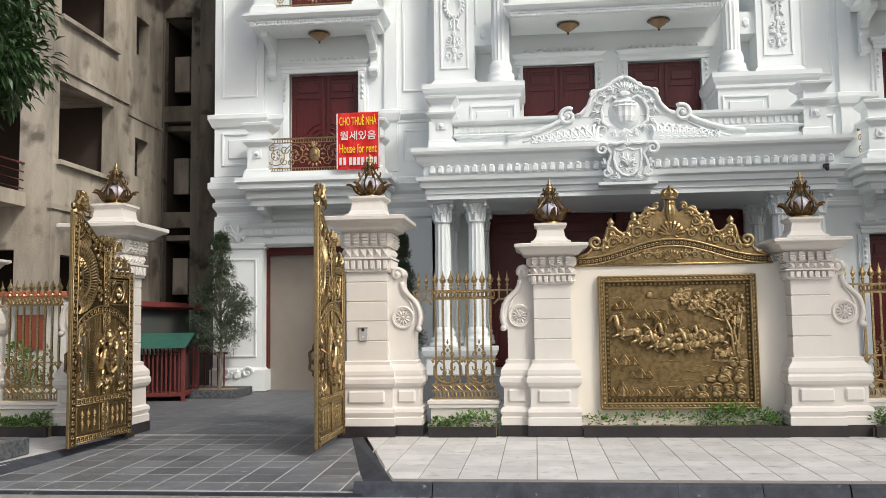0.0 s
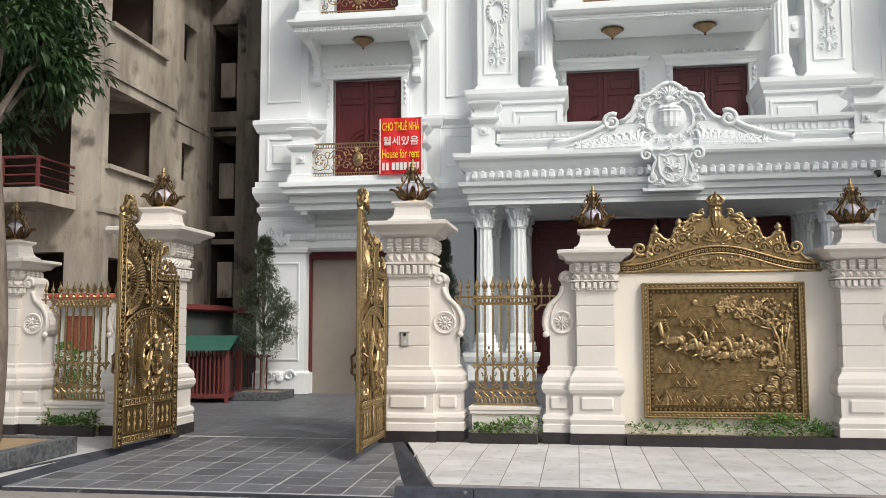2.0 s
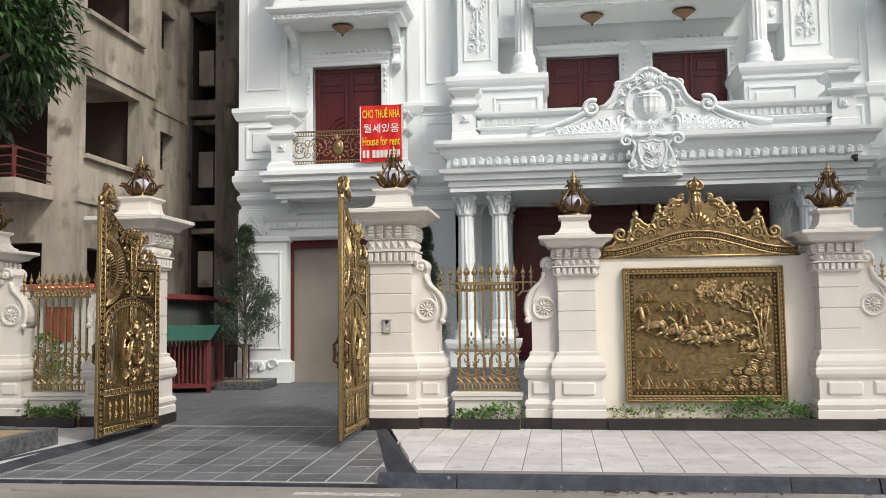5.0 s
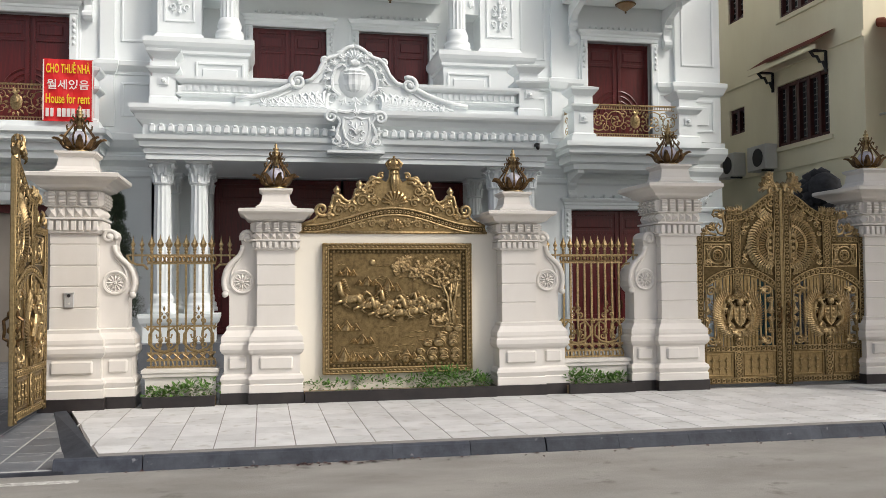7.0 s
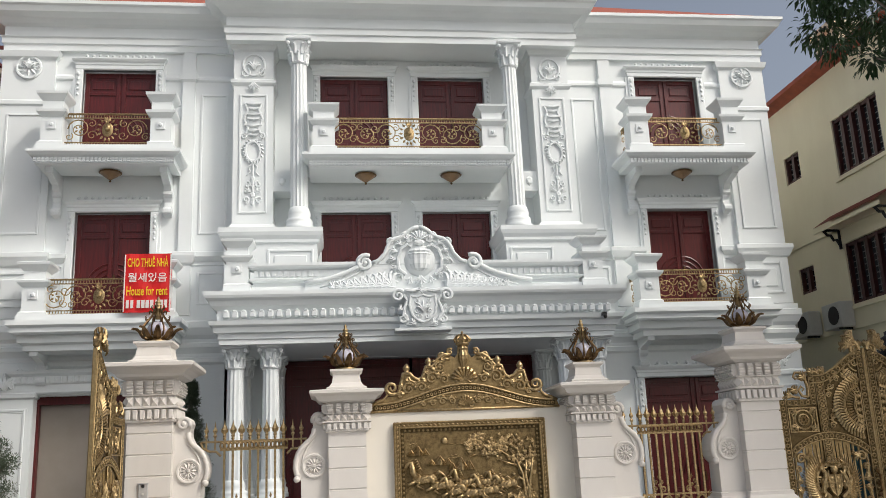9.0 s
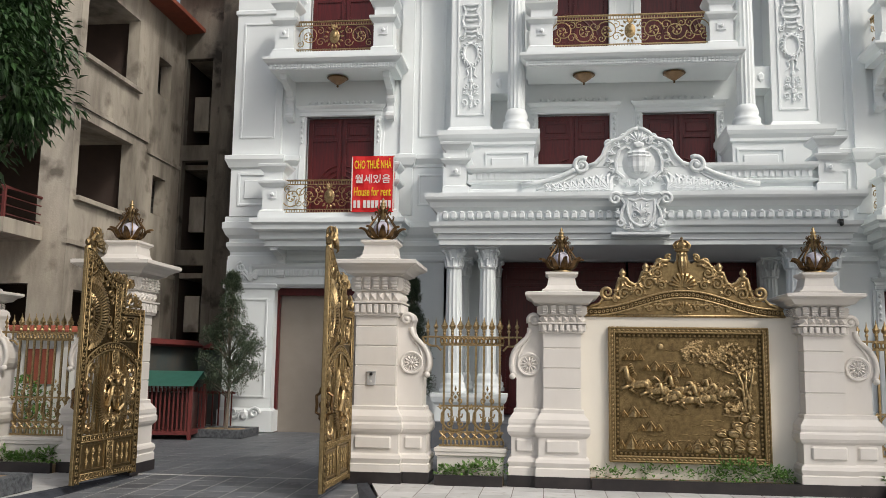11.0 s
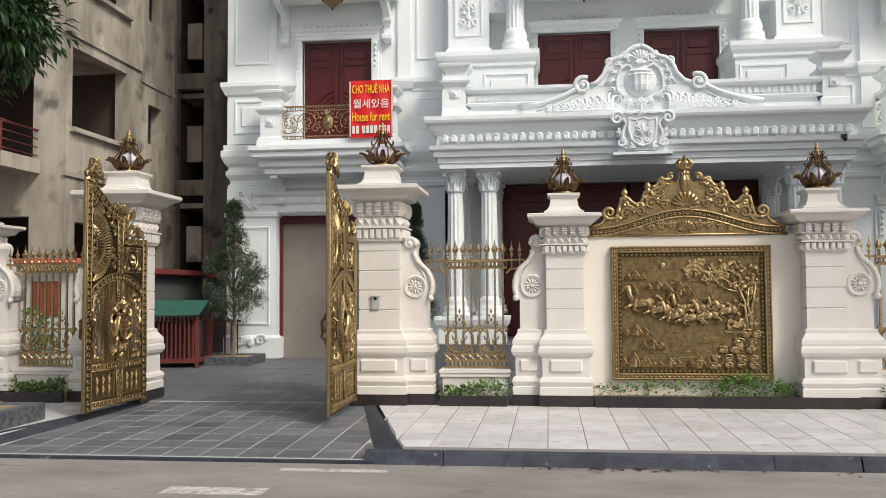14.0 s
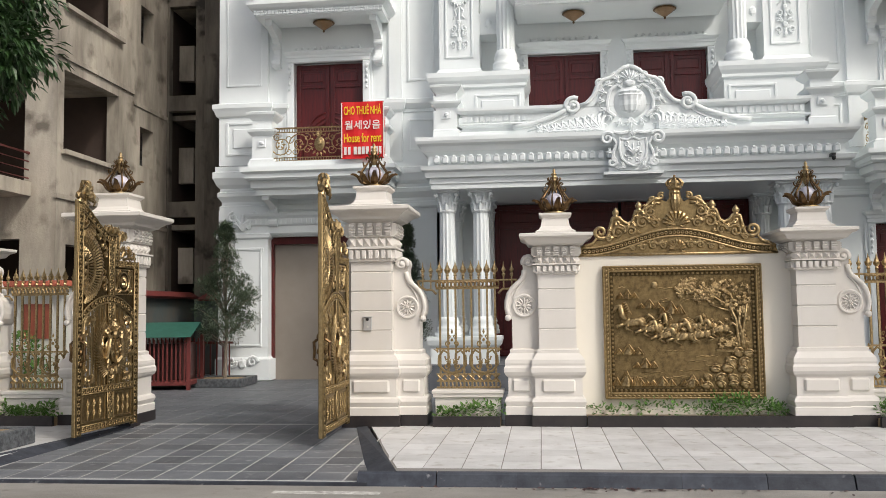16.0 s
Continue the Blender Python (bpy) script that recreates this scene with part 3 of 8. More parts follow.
# ---- panelled timber doors ----
def timber_door(cx, w, z0, z1, y, arched=True, parent=None):
    d = hpart("door", box(cx - w / 2, cx + w / 2, y, y + 0.05, z0, z1), WOOD, "red-brown panelled timber double door", parent=parent)
    for k in (-1, 1):
        bm = bmesh.new()
        a, b = sorted((cx + k * 0.02, cx + k * (w / 2 - 0.02)))
        frame_bars(bm, a, b, z0 + 0.03, z1 - 0.03, 0.09, y - 0.03, y, 0.006)
        hh = z1 - z0
        add_box(bm, a + 0.15, b - 0.15, y - 0.025, y, z1 - 0.42, z1 - 0.20, 0.012)
        add_box(bm, a + 0.09, b - 0.09, y - 0.028, y, z1 - 0.57, z1 - 0.49, 0.006)
        add_box(bm, a + 0.15, b - 0.15, y - 0.025, y, z0 + 0.15, z0 + 0.15 + hh * 0.2, 0.012)
        inner, outer = (a, b) if k > 0 else (b, a)
        for r in (0.30, 0.42, 0.54):
            arc = [(inner + k * r * math.cos(t), y - 0.012, z0 + hh * 0.34 + r * math.sin(t)) for t in [i * math.pi / 16 for i in range(9)]]
            add_tube(bm, arc, 0.022, 5)
        part("door_leaf", bm, WOOD, d)
    bm = bmesh.new()
    add_box(bm, cx + 0.03, cx + 0.055, y - 0.07, y - 0.03, z0 + 0.95, z0 + 1.15)
    part("door_handle", bm, DARKGOLD, d, "aged brass handle")
    return d


def door_surround(cx, w, z0, z1, y):
    """Moulded architrave, a small frieze with beads and side consoles."""
    bm = bmesh.new()
    for k in (-1, 1):
        a, b = sorted((cx + k * w / 2, cx + k * (w / 2 + 0.17)))
        add_box(bm, a, b, y - 0.07, y + 0.1, z0, z1 + 0.0, 0.012)
        a, b = sorted((cx + k * (w / 2 + 0.17), cx + k * (w / 2 + 0.23)))
        add_box(bm, a, b, y - 0.04, y + 0.1, z0, z1)
    add_loft(bm, cx - w / 2 - 0.14, cx + w / 2 + 0.14, y - 0.04, y + 0.1, [(0.0, z1), (0.03, z1 + 0.02), (0.03, z1 + 0.10), (0.05, z1 + 0.12), (0.05, z1 + 0.17), (0.09, z1 + 0.20), (0.12, z1 + 0.24), (0.12, z1 + 0.27), (0.0, z1 + 0.29)])
    hpart("door_surround", bm)
    bm = bmesh.new()
    n = 11
    for i in range(n):
        x = cx - w / 2 + (i + 0.5) * w / n
        add_blob(bm, (x, y - 0.08, z1 + 0.33), 0.045, (1, 0.6, 1))
        add_box(bm, x - 0.07, x + 0.07, y - 0.05, y + 0.02, z1 + 0.285, z1 + 0.31)
    for k in (-1, 1):
        x = cx + k * (w / 2 + 0.10)
        for j in range(5):
            add_blob(bm, (x, y - 0.09, z1 - 0.12 - 0.13 * j), 0.05 - 0.004 * j, (0.9, 0.6, 1.2))
    hpart("door_ornament", bm, WHITE_ORN, smooth=True)


for s in (-1, 1):
    for z0, z1 in ((4.9, 7.48), (8.7, 11.0)):
        timber_door(s * 6.74, 1.66, z0, z1, WY + 0.18)
        door_surround(s * 6.74, 1.66, z0, z1, WY)
    for z0, z1 in ((5.1, 7.50), (8.7, 11.0)):
        timber_door(s * 1.205, 1.66, z0, z1, 8.36)
        door_surround(s * 1.205, 1.66, z0, z1, 8.2)
# ground floor: roller shutter on one wing, timber doors elsewhere
hpart("shutter", box(-6.74 - 1.56, -6.74 + 1.56, 8.3, 8.36, 0, 3.36), SHUTTER, "plain brown-grey garage shutter")
bm = frame_bars(bmesh.new(), -6.74 - 1.56, -6.74 + 1.56, -0.25, 3.36, 0.17, 8.16, 8.30)
hpart("shutter_frame", bm, WOOD, "dark red timber frame")
bm = bmesh.new()
for k in (-1, 1):
    x = -6.74 + k * 1.72
    add_loft(bm, x - 0.14, x + 0.14, 7.92, 8.1, [(0.02, 0), (0.02, 0.1), (0, 0.12), (0, 3.0), (0.03, 3.02), (0.03, 3.1), (0, 3.12), (0, 3.4)])
add_loft(bm, -6.74 - 1.86, -6.74 + 1.86, 7.92, 8.1, [(0, 3.40), (0.03, 3.44), (0.03, 3.60), (0.06, 3.63), (0.06, 3.78), (0.12, 3.84), (0.14, 3.90), (0, 3.92)])
hpart("shutter_surround", bm)
bm = bmesh.new()
for i in range(30):
    x = -6.74 - 1.75 + i * 3.5 / 29
    add_box(bm, x - 0.035, x + 0.035, 7.82, 7.9, 3.645, 3.77)
hpart("dentil_course", bm, WHITE_ORN)
timber_door(6.74, 2.6, 0.02, 3.36, WY + 0.2)
door_surround(6.74, 2.6, 0.0, 3.36, WY)
for k in (-1, 1):
    timber_door(k * 1.46, 2.86, 0.5, 4.02, 8.46)
    part("porch_side_wall", box(*sorted((k * 4.0, k * 4.2)), 8.0, 8.2, 0.5, 4.05), WHITE, house)
hpart("porch_floor", box(-4.1, 4.1, 5.3, 8.6, 0, 0.5), SLATE, "dark stone porch floor")


# ---- string courses and corner mouldings of the wings ----
def band(x0, x1, y0, prof, y1=None):
    return loft(x0, x1, y0, y1 or y0 + 0.3, prof)


for s in (-1, 1):
    xa, xb = sorted((s * 4.06, s * 9.32))
    hpart("string_course", band(xa, xb, WY, [(0.0, 3.95), (0.06, 4.0), (0.06, 4.1), (0.02, 4.12), (0.02, 4.2), (0.05, 4.25), (0.10, 4.33), (0.10, 4.42), (0.05, 4.45), (0.05, 4.52), (0.12, 4.6), (0.17, 4.72), (0.19, 4.76), (0.19, 4.9), (0.14, 4.92), (0.14, 5.04), (0.0, 5.06)]))
    for d0, d1 in ((4.06, 5.66), (7.82, 9.32)):
        xa, xb = sorted((s * d0, s * d1))
        hpart("string_course", band(xa, xb, WY, [(0.0, 6.2), (0.03, 6.22), (0.03, 6.28), (0.07, 6.32), (0.13, 6.40), (0.14, 6.50), (0.0, 6.54)]))
        hpart("string_course", band(xa, xb, WY, [(0.0, 10.72), (0.05, 10.76), (0.05, 10.82), (0.02, 10.86), (0.0, 10.9)]))
    # plaster leaves at the head and foot of the corner pilaster
    bm = bmesh.new()
    cx = s * 8.78
    for k in (-1, 1):
        add_tube(bm, spiral(cx + k * 0.24, 3.82, 0.13, 1.4, math.pi / 2, WY - 0.12, -k, 14), 0.035, 6, 0.02)
        add_acanthus(bm, cx + k * 0.15, 3.55, WY - 0.105, 0.28, math.pi / 2 + k * 0.5, 0.07, 4)
        add_tube(bm, spiral(cx + k * 0.25, 0.45, 0.14, 1.3, 0, WY - 0.18, k, 12), 0.04, 6, 0.02)
        add_tube(bm, spiral(cx + k * 0.2, 11.0, 0.12, 1.3, 1.0, WY - 0.12, k, 12), 0.03, 5, 0.015)
    add_acanthus(bm, cx, 3.52, WY - 0.11, 0.36, math.pi / 2, 0.09, 5)
    add_acanthus(bm, cx, 10.98, WY - 0.11, 0.24, math.pi / 2, 0.09, 5)
    add_tube(bm, [(cx + 0.27 * math.cos(i * math.pi / 10), WY - 0.12, 11.0 + 0.27 * math.sin(i * math.pi / 10)) for i in range(21)], 0.035, 6)
    for i in range(8):
        add_leaf(bm, cx + 0.05 * math.cos(i * 0.785), 11.0 + 0.05 * math.sin(i * 0.785), WY - 0.11, 0.19, 0.11, i * 0.785, 0.05)
    add_blob(bm, (cx, WY - 0.16, 0.4), 0.12, (1, 0.6, 1.2), 1)
    hpart("pilaster_ornament", bm, WHITE_ORN)
    # corner pilaster
    xa, xb = sorted((s * 8.18, s * 9.38))
    hpart("corner_pilaster", band(xa, xb, WY - 0.10, [(0.0, 0.0), (0.06, 0.02), (0.06, 0.5), (0.0, 0.56), (0.0, 3.3), (0.05, 3.34), (0.05, 3.42), (0.0, 3.46), (0, 4.0)], WY + 0.4))
    hpart("corner_pilaster", band(xa, xb, WY - 0.10, [(0.0, 5.06), (0.0, 6.2), (0.05, 6.24), (0.10, 6.36), (0.13, 6.42), (0.13, 6.52), (0.0, 6.56), (0.0, 10.05), (0.04, 10.08), (0.04, 10.16), (0.0, 10.2), (0.0, 11.2), (0.07, 11.26), (0.1, 11.4), (0, 11.45)], WY + 0.4))
    bm = bmesh.new()
    x0, x1 = sorted((s * 8.33, s * 9.2))
    frame_bars(bm, x0, x1, 6.95, 9.85, 0.05, WY - 0.125, WY - 0.10, 0.006)
    frame_bars(bm, x0, x1, 5.30, 6.10, 0.06, WY - 0.13, WY - 0.10, 0.006)
    add_box(bm, x0 + 0.17, x1 - 0.17, WY - 0.135, WY - 0.1, 5.47, 5.93, 0.015)
    frame_bars(bm, x0, x1, 0.8, 3.1, 0.05, WY - 0.125, WY - 0.10, 0.006)
    hpart("wall_panel", bm)
    # inner strip of panels beside the centre bay
    bm = bmesh.new()
    x0, x1 = sorted((s * 4.22, s * 4.85))
    frame_bars(bm, x0, x1, 6.95, 10.4, 0.05, WY - 0.03, WY, 0.006)
    frame_bars(bm, x0, x1, 5.30, 6.05, 0.05, WY - 0.03, WY, 0.006)
    hpart("wall_panel", bm)
    xa, xb = sorted((s * 4.98, s * 5.28))
    hpart("lesene", band(xa, xb, WY - 0.08, [(0, 5.06), (0, 6.2), (0.05, 6.26), (0.1, 6.42), (0.1, 6.5), (0, 6.54), (0, 10.7), (0.05, 10.75), (0.05, 10.9), (0, 10.92), (0, 11.9)]))


# ---- balconies ----
def railing(parent, x0, x1, y, z0, z1, seed, name="railing", crest=True, axis="x"):
    """Gilded wrought-iron balcony panel with scrolls and a central crest, built along x."""
    bm = bmesh.new()
    add_box(bm, x0, x1, y - 0.03, y + 0.03, z1 - 0.035, z1, 0.008)
    for z in (z0 + 0.02, z0 + 0.09, z1 - 0.11):
        add_box(bm, x0, x1, y - 0.012, y + 0.012, z - 0.01, z + 0.01)
    n = max(3, round((x1 - x0) / 0.06))
    for i in range(n + 1):
        x = x0 + (x1 - x0) * i / n
        add_box(bm, x - 0.007, x + 0.007, y - 0.01, y + 0.01, z0, z0 + 0.09)
        add_box(bm, x - 0.007, x + 0.007, y - 0.01, y + 0.01, z1 - 0.11, z1 - 0.03)
    r = part(name, bm, BRONZE_HI, parent, "gilded wrought-iron railing")
    bm = bmesh.new()
    mid, h = (x0 + x1) / 2, z1 - z0 - 0.2
    if axis == "x" and x1 - x0 > 0.9:
        m = max(1, round((x1 - x0) / 2 / 0.62))
        for k in (-1, 1):
            for j in range(m):
                w = ((x1 - x0) / 2 - 0.2) / m
                cx = mid + k * (0.2 + (j + 0.5) * w)
                zc = z0 + 0.1 + h / 2
                hand = k if j % 2 == 0 else -k
                up = 1 if j % 2 == 0 else -1
                add_tube(bm, spiral(cx + k * 0.05, zc + up * 0.02, h * 0.42, 1.7, math.pi / 2 * (1 - k), y, hand, 22), 0.015, 5, 0.01)
                add_tube(bm, spiral(cx - k * w * 0.32, zc - up * h * 0.22, h * 0.2, 1.3, 0, y, -hand, 14), 0.012, 5, 0.008)
                add_tube(bm, spiral(cx - k * w * 0.30, zc + up * h * 0.26, h * 0.17, 1.3, 2, y, hand, 14), 0.012, 5, 0.008)
                add_tube(bm, spiral(cx + k * w * 0.36, zc - up * h * 0.28, h * 0.16, 1.3, 1, y, hand, 14), 0.012, 5, 0.008)
                for q in range(5):
                    a = q * 1.256
                    add_leaf(bm, cx + k * 0.05 + 0.03 * math.cos(a), zc + 0.03 * math.sin(a), y - 0.01, 0.09, 0.05, a, 0.03)
    else:
        scrollwork(bm, x0, x1, z0 + 0.1, z1 - 0.12, y, seed, 0.012, 0.16, 0.25, 0.05)
    part("scroll", bm, BRONZE_HI, r, "gilded iron scrolls", smooth=True)
    if crest:
        bm = bmesh.new()
        zc = z0 + 0.1 + h / 2
        add_blob(bm, (mid, y - 0.01, zc), h * 0.30, (0.72, 0.12, 1.0), 2)
        for i in range(14):
            a = 2 * math.pi * i / 14
            add_leaf(bm, mid + h * 0.24 * math.cos(a), zc + h * 0.34 * math.sin(a), y - 0.03, 0.11, 0.06, a, 0.03)
        add_blob(bm, (mid, y - 0.06, zc + 0.03), h * 0.17, (0.7, 0.4, 1.0), 1)
        add_acanthus(bm, mid, zc + h * 0.25, y - 0.04, 0.14, math.pi / 2, 0.04)
        part("crest", bm, BRONZE_HI, r, "gilded cast crest")
    return r


def pedestal(parent, x0, x1, y0, y1, z0, h, tier=True):
    """Balcony post: a moulded die with a diamond boss and a second smaller cap block."""
    prof = [(0.05, z0), (0.05, z0 + h * 0.14), (0.0, z0 + h * 0.17), (0.0, z0 + h * 0.56), (0.03, z0 + h * 0.58), (0.09, z0 + h * 0.63), (0.10, z0 + h * 0.67), (0.02, z0 + h * 0.68),
            (-0.01, z0 + h * 0.70), (-0.01, z0 + h * 0.83), (0.04, z0 + h * 0.87), (0.10, z0 + h * 0.93), (0.11, z0 + h * 0.97), (0.0, z0 + h)]
    p = part("post", loft(x0, x1, y0, y1, prof), WHITE, parent)
    bm = bmesh.new()
    cx = (x0 + x1) / 2
    add_loft(bm, cx - 0.09, cx + 0.09, y0 - 0.03, y0, [(0.0, z0 + h * 0.36), (0.0, z0 + h * 0.5)])
    add_blob(bm, (cx, y0 - 0.03, z0 + h * 0.43), 0.055)
    part("boss", bm, WHITE_ORN, p)
    return p


def soffit_lamp(x, y, z):
    """Shallow amber bowl under a balcony."""
    l = thing("ceiling_lamp", "amber glass bowl lamp with brass rim under a balcony", "lamp", pose(x, y, z), "balcony lamps")
    part("bowl", lathe([(0.03, -0.20), (0.07, -0.17), (0.16, -0.11), (0.22, -0.05), (0.23, -0.03), (0.02, -0.02)], 18), AMBER, l, smooth=True)
    part("rim", lathe([(0.24, -0.05), (0.255, -0.035), (0.24, -0.02), (0.05, -0.015), (0.05, 0.0)], 18), DARKGOLD, l, "aged brass rim", smooth=True)
    part("finial", lathe([(0.005, -0.26), (0.03, -0.235), (0.015, -0.21), (0.03, -0.19)], 8), DARKGOLD, l)


def dentil_row(parent, x0, x1, y, z0, z1, w, gap, depth, rows=1):
    bm = bmesh.new()
    n = max(1, int((x1 - x0) / (w + gap)))
    st = (x1 - x0) / n
    h = (z1 - z0) / rows
    for r in range(rows):
        for i in range(n):
            x = x0 + i * st + gap / 2
            add_box(bm, x, x + st - gap, y - depth, y, z0 + r * h + 0.006, z0 + (r + 1) * h - 0.006)
    d = part("dentil_course", bm, WHITE_ORN, parent)
    d["kind"] = "stuff"
    return d


def console(parent, x, y0, y1, z0, z1, w=0.16):
    """Scroll bracket under a slab, between wall y1 and front y0."""
    bm = bmesh.new()
    h = z1 - z0
    pts = [(y1, z0), (y1 - 0.08, z0 + 0.02), (y1 - 0.14, z0 + h * 0.14), (y1 - 0.10, z0 + h * 0.35), (y1 - 0.16, z0 + h * 0.55), (y1 - 0.30, z0 + h * 0.72), (y0, z0 + h * 0.86), (y0, z1), (y1, z1)]
    a = [bm.verts.new((x - w / 2, p, q)) for p, q in pts]
    b = [bm.verts.new((x + w / 2, p, q)) for p, q in pts]
    for i in range(len(pts)):
        j = (i + 1) % len(pts)
        bm.faces.new((a[i], a[j], b[j], b[i]))
    fa, fb = bm.faces.new(a), bm.faces.new(b[::-1])
    fa.normal_update(), fb.normal_update()
    bmesh.ops.triangulate(bm, faces=[fa, fb])
    for q, r in ((0.12, 0.10), (0.55, 0.09)):
        add_tube(bm, [(x - w / 2 - 0.02, y1 - 0.12, z0 + h * q), (x + w / 2 + 0.02, y1 - 0.12, z0 + h * q)], r, 10)
    return part("console", bm, WHITE_ORN, parent, smooth=False)


def balcony(cx, half, y0, y1, zs, rail_half, rail_y, post_h, seed, dent=True, low=False, lamps=()):
    """Slab with mouldings, posts and gilded railings; zs = top of the slab."""
    b = hpart("balcony", loft(cx - half, cx + half, y0, y1, [(-0.22, zs - 0.30), (-0.10, zs - 0.29), (-0.10, zs - 0.17), (-0.04, zs - 0.14), (0.0, zs - 0.12), (0.05, zs - 0.06), (0.05, zs)] if not low else
              [(-0.06, zs - 0.28), (-0.02, zs - 0.24), (-0.02, zs - 0.15), (0.02, zs - 0.12), (0.05, zs - 0.10), (0.05, zs)]), WHITE, "white balcony slab with mouldings")
    kerb = part("balcony_kerb", box(cx - half + 0.1, cx + half - 0.1, y0 + 0.06, y1 - 0.02, zs, zs + 0.13), WHITE, b)
    if dent:
        dentil_row(b, cx - half + 0.08, cx + half - 0.08, y0 + 0.105, zs - 0.275, zs - 0.165, 0.055, 0.030, 0.05, 2)
    for k in (-1, 1):
        a, c = sorted((cx + k * (rail_half + 0.02), cx + k * (half - 0.18)))
        pedestal(b, a, c, y0 + 0.12, y0 + 0.55, zs, post_h)
    railing(b, cx - rail_half, cx + rail_half, rail_y, zs + 0.14, zs + 0.92, seed)
    for k in (-1, 1):
        if y1 - y0 - 0.62 > 0.3:
            r = railing(b, 0.0, y1 - y0 - 0.66, 0.0, zs + 0.14, zs + 0.92, seed + 50 + k, "side_railing", crest=False, axis="y")
            r.matrix_basis = pose(cx + k * (half - 0.3), y0 + 0.64, 0, 0, 0, 90)
    for x, y in lamps:
        soffit_lamp(CX + x, y, zs - 0.30)
    return b


for s in (-1, 1):
    c = s * 6.74
    balcony(c, 1.72, 6.9, WY, 4.84, 1.05, 7.12, 1.30, 11 + s, dent=False, low=True)
    hpart("balcony_bed", loft(c - 1.6, c + 1.6, 7.1, WY, [(-0.25, 4.22), (-0.10, 4.24), (-0.10, 4.36), (0.0, 4.40), (0.0, 4.56)]))
    balcony(c, 1.58, 6.9, WY, 8.62, 0.92, 7.12, 1.42, 21 + s, lamps=[(c, 7.55)])
    for k in (-1, 1):
        console(house, c + k * 1.22, 7.2, WY, 7.35, 8.32)
        console(house, c + k * 1.3, 7.25, WY, 3.6, 4.24)
balcony(0, 2.38, 6.75, 8.2, 8.50, 1.68, 6.98, 1.25, 31, lamps=[(-1.0, 7.4), (1.0, 7.4)])

# ---- giant pilasters and columns of the centre bay ----
def column(name, x, y, z0, z1, r, flutes=16, base_h=0.45, cap_h=0.5):
    c = hpart(name, lathe([(r * 1.0, z0 + base_h), (r * 1.0, z0 + base_h + (z1 - z0) * 0.3), (r * 0.90, z1 - cap_h)], flutes * 2, (x, y, 0), 0.09), WHITE, "white fluted column")
    part("base", lathe([(r * 1.62, z0), (r * 1.62, z0 + base_h * 0.2), (r * 1.45, z0 + base_h * 0.25), (r * 1.52, z0 + base_h * 0.36), (r * 1.45, z0 + base_h * 0.47), (r * 1.2, z0 + base_h * 0.55), (r * 1.3, z0 + base_h * 0.70), (r * 1.2, z0 + base_h * 0.85), (r * 1.02, z0 + base_h)], 28, (x, y, 0)), WHITE, c, smooth=True)
    bm = lathe([(r * 0.98, z1 - cap_h - 0.05), (r * 1.08, z1 - cap_h - 0.02), (r * 0.98, z1 - cap_h + 0.01), (r * 0.92, z1 - cap_h * 0.7), (r * 1.05, z1 - cap_h * 0.35), (r * 1.25, z1 - cap_h * 0.16)], 20, (x, y, 0))
    add_loft(bm, x - r * 1.3, x + r * 1.3, y - r * 1.3, y + r * 1.3, [(0, z1 - cap_h * 0.15), (0.03, z1 - cap_h * 0.1), (0.03, z1)])
    for tier, (zz, h, out) in enumerate(((z1 - cap_h, 0.42, 1.12), (z1 - cap_h * 0.68, 0.42, 1.28))):
        for i in range(8):
            a = 2 * math.pi * (i + 0.5 * tier) / 8
            ca, sa = math.cos(a), math.sin(a)
            add_tube(bm, [(x + r * 0.92 * ca, y + r * 0.92 * sa, zz), (x + r * 1.04 * ca, y + r * 1.04 * sa, zz + cap_h * h * 0.6), (x + r * (out + 0.05) * ca, y + r * (out + 0.05) * sa, zz + cap_h * h), (x + r * (out + 0.18) * ca, y + r * (out + 0.18) * sa, zz + cap_h * h * 0.82)], r * 0.26, 5, r * 0.1)
    for sx in (-1, 1):
        for sy in (-1, 1):
            add_blob(bm, (x + sx * r * 1.22, y + sy * r * 1.22, z1 - cap_h * 0.27), r * 0.3, (1, 1, 1), 1)
    part("capital", bm, WHITE_ORN, c, "leafy capital")
    return c


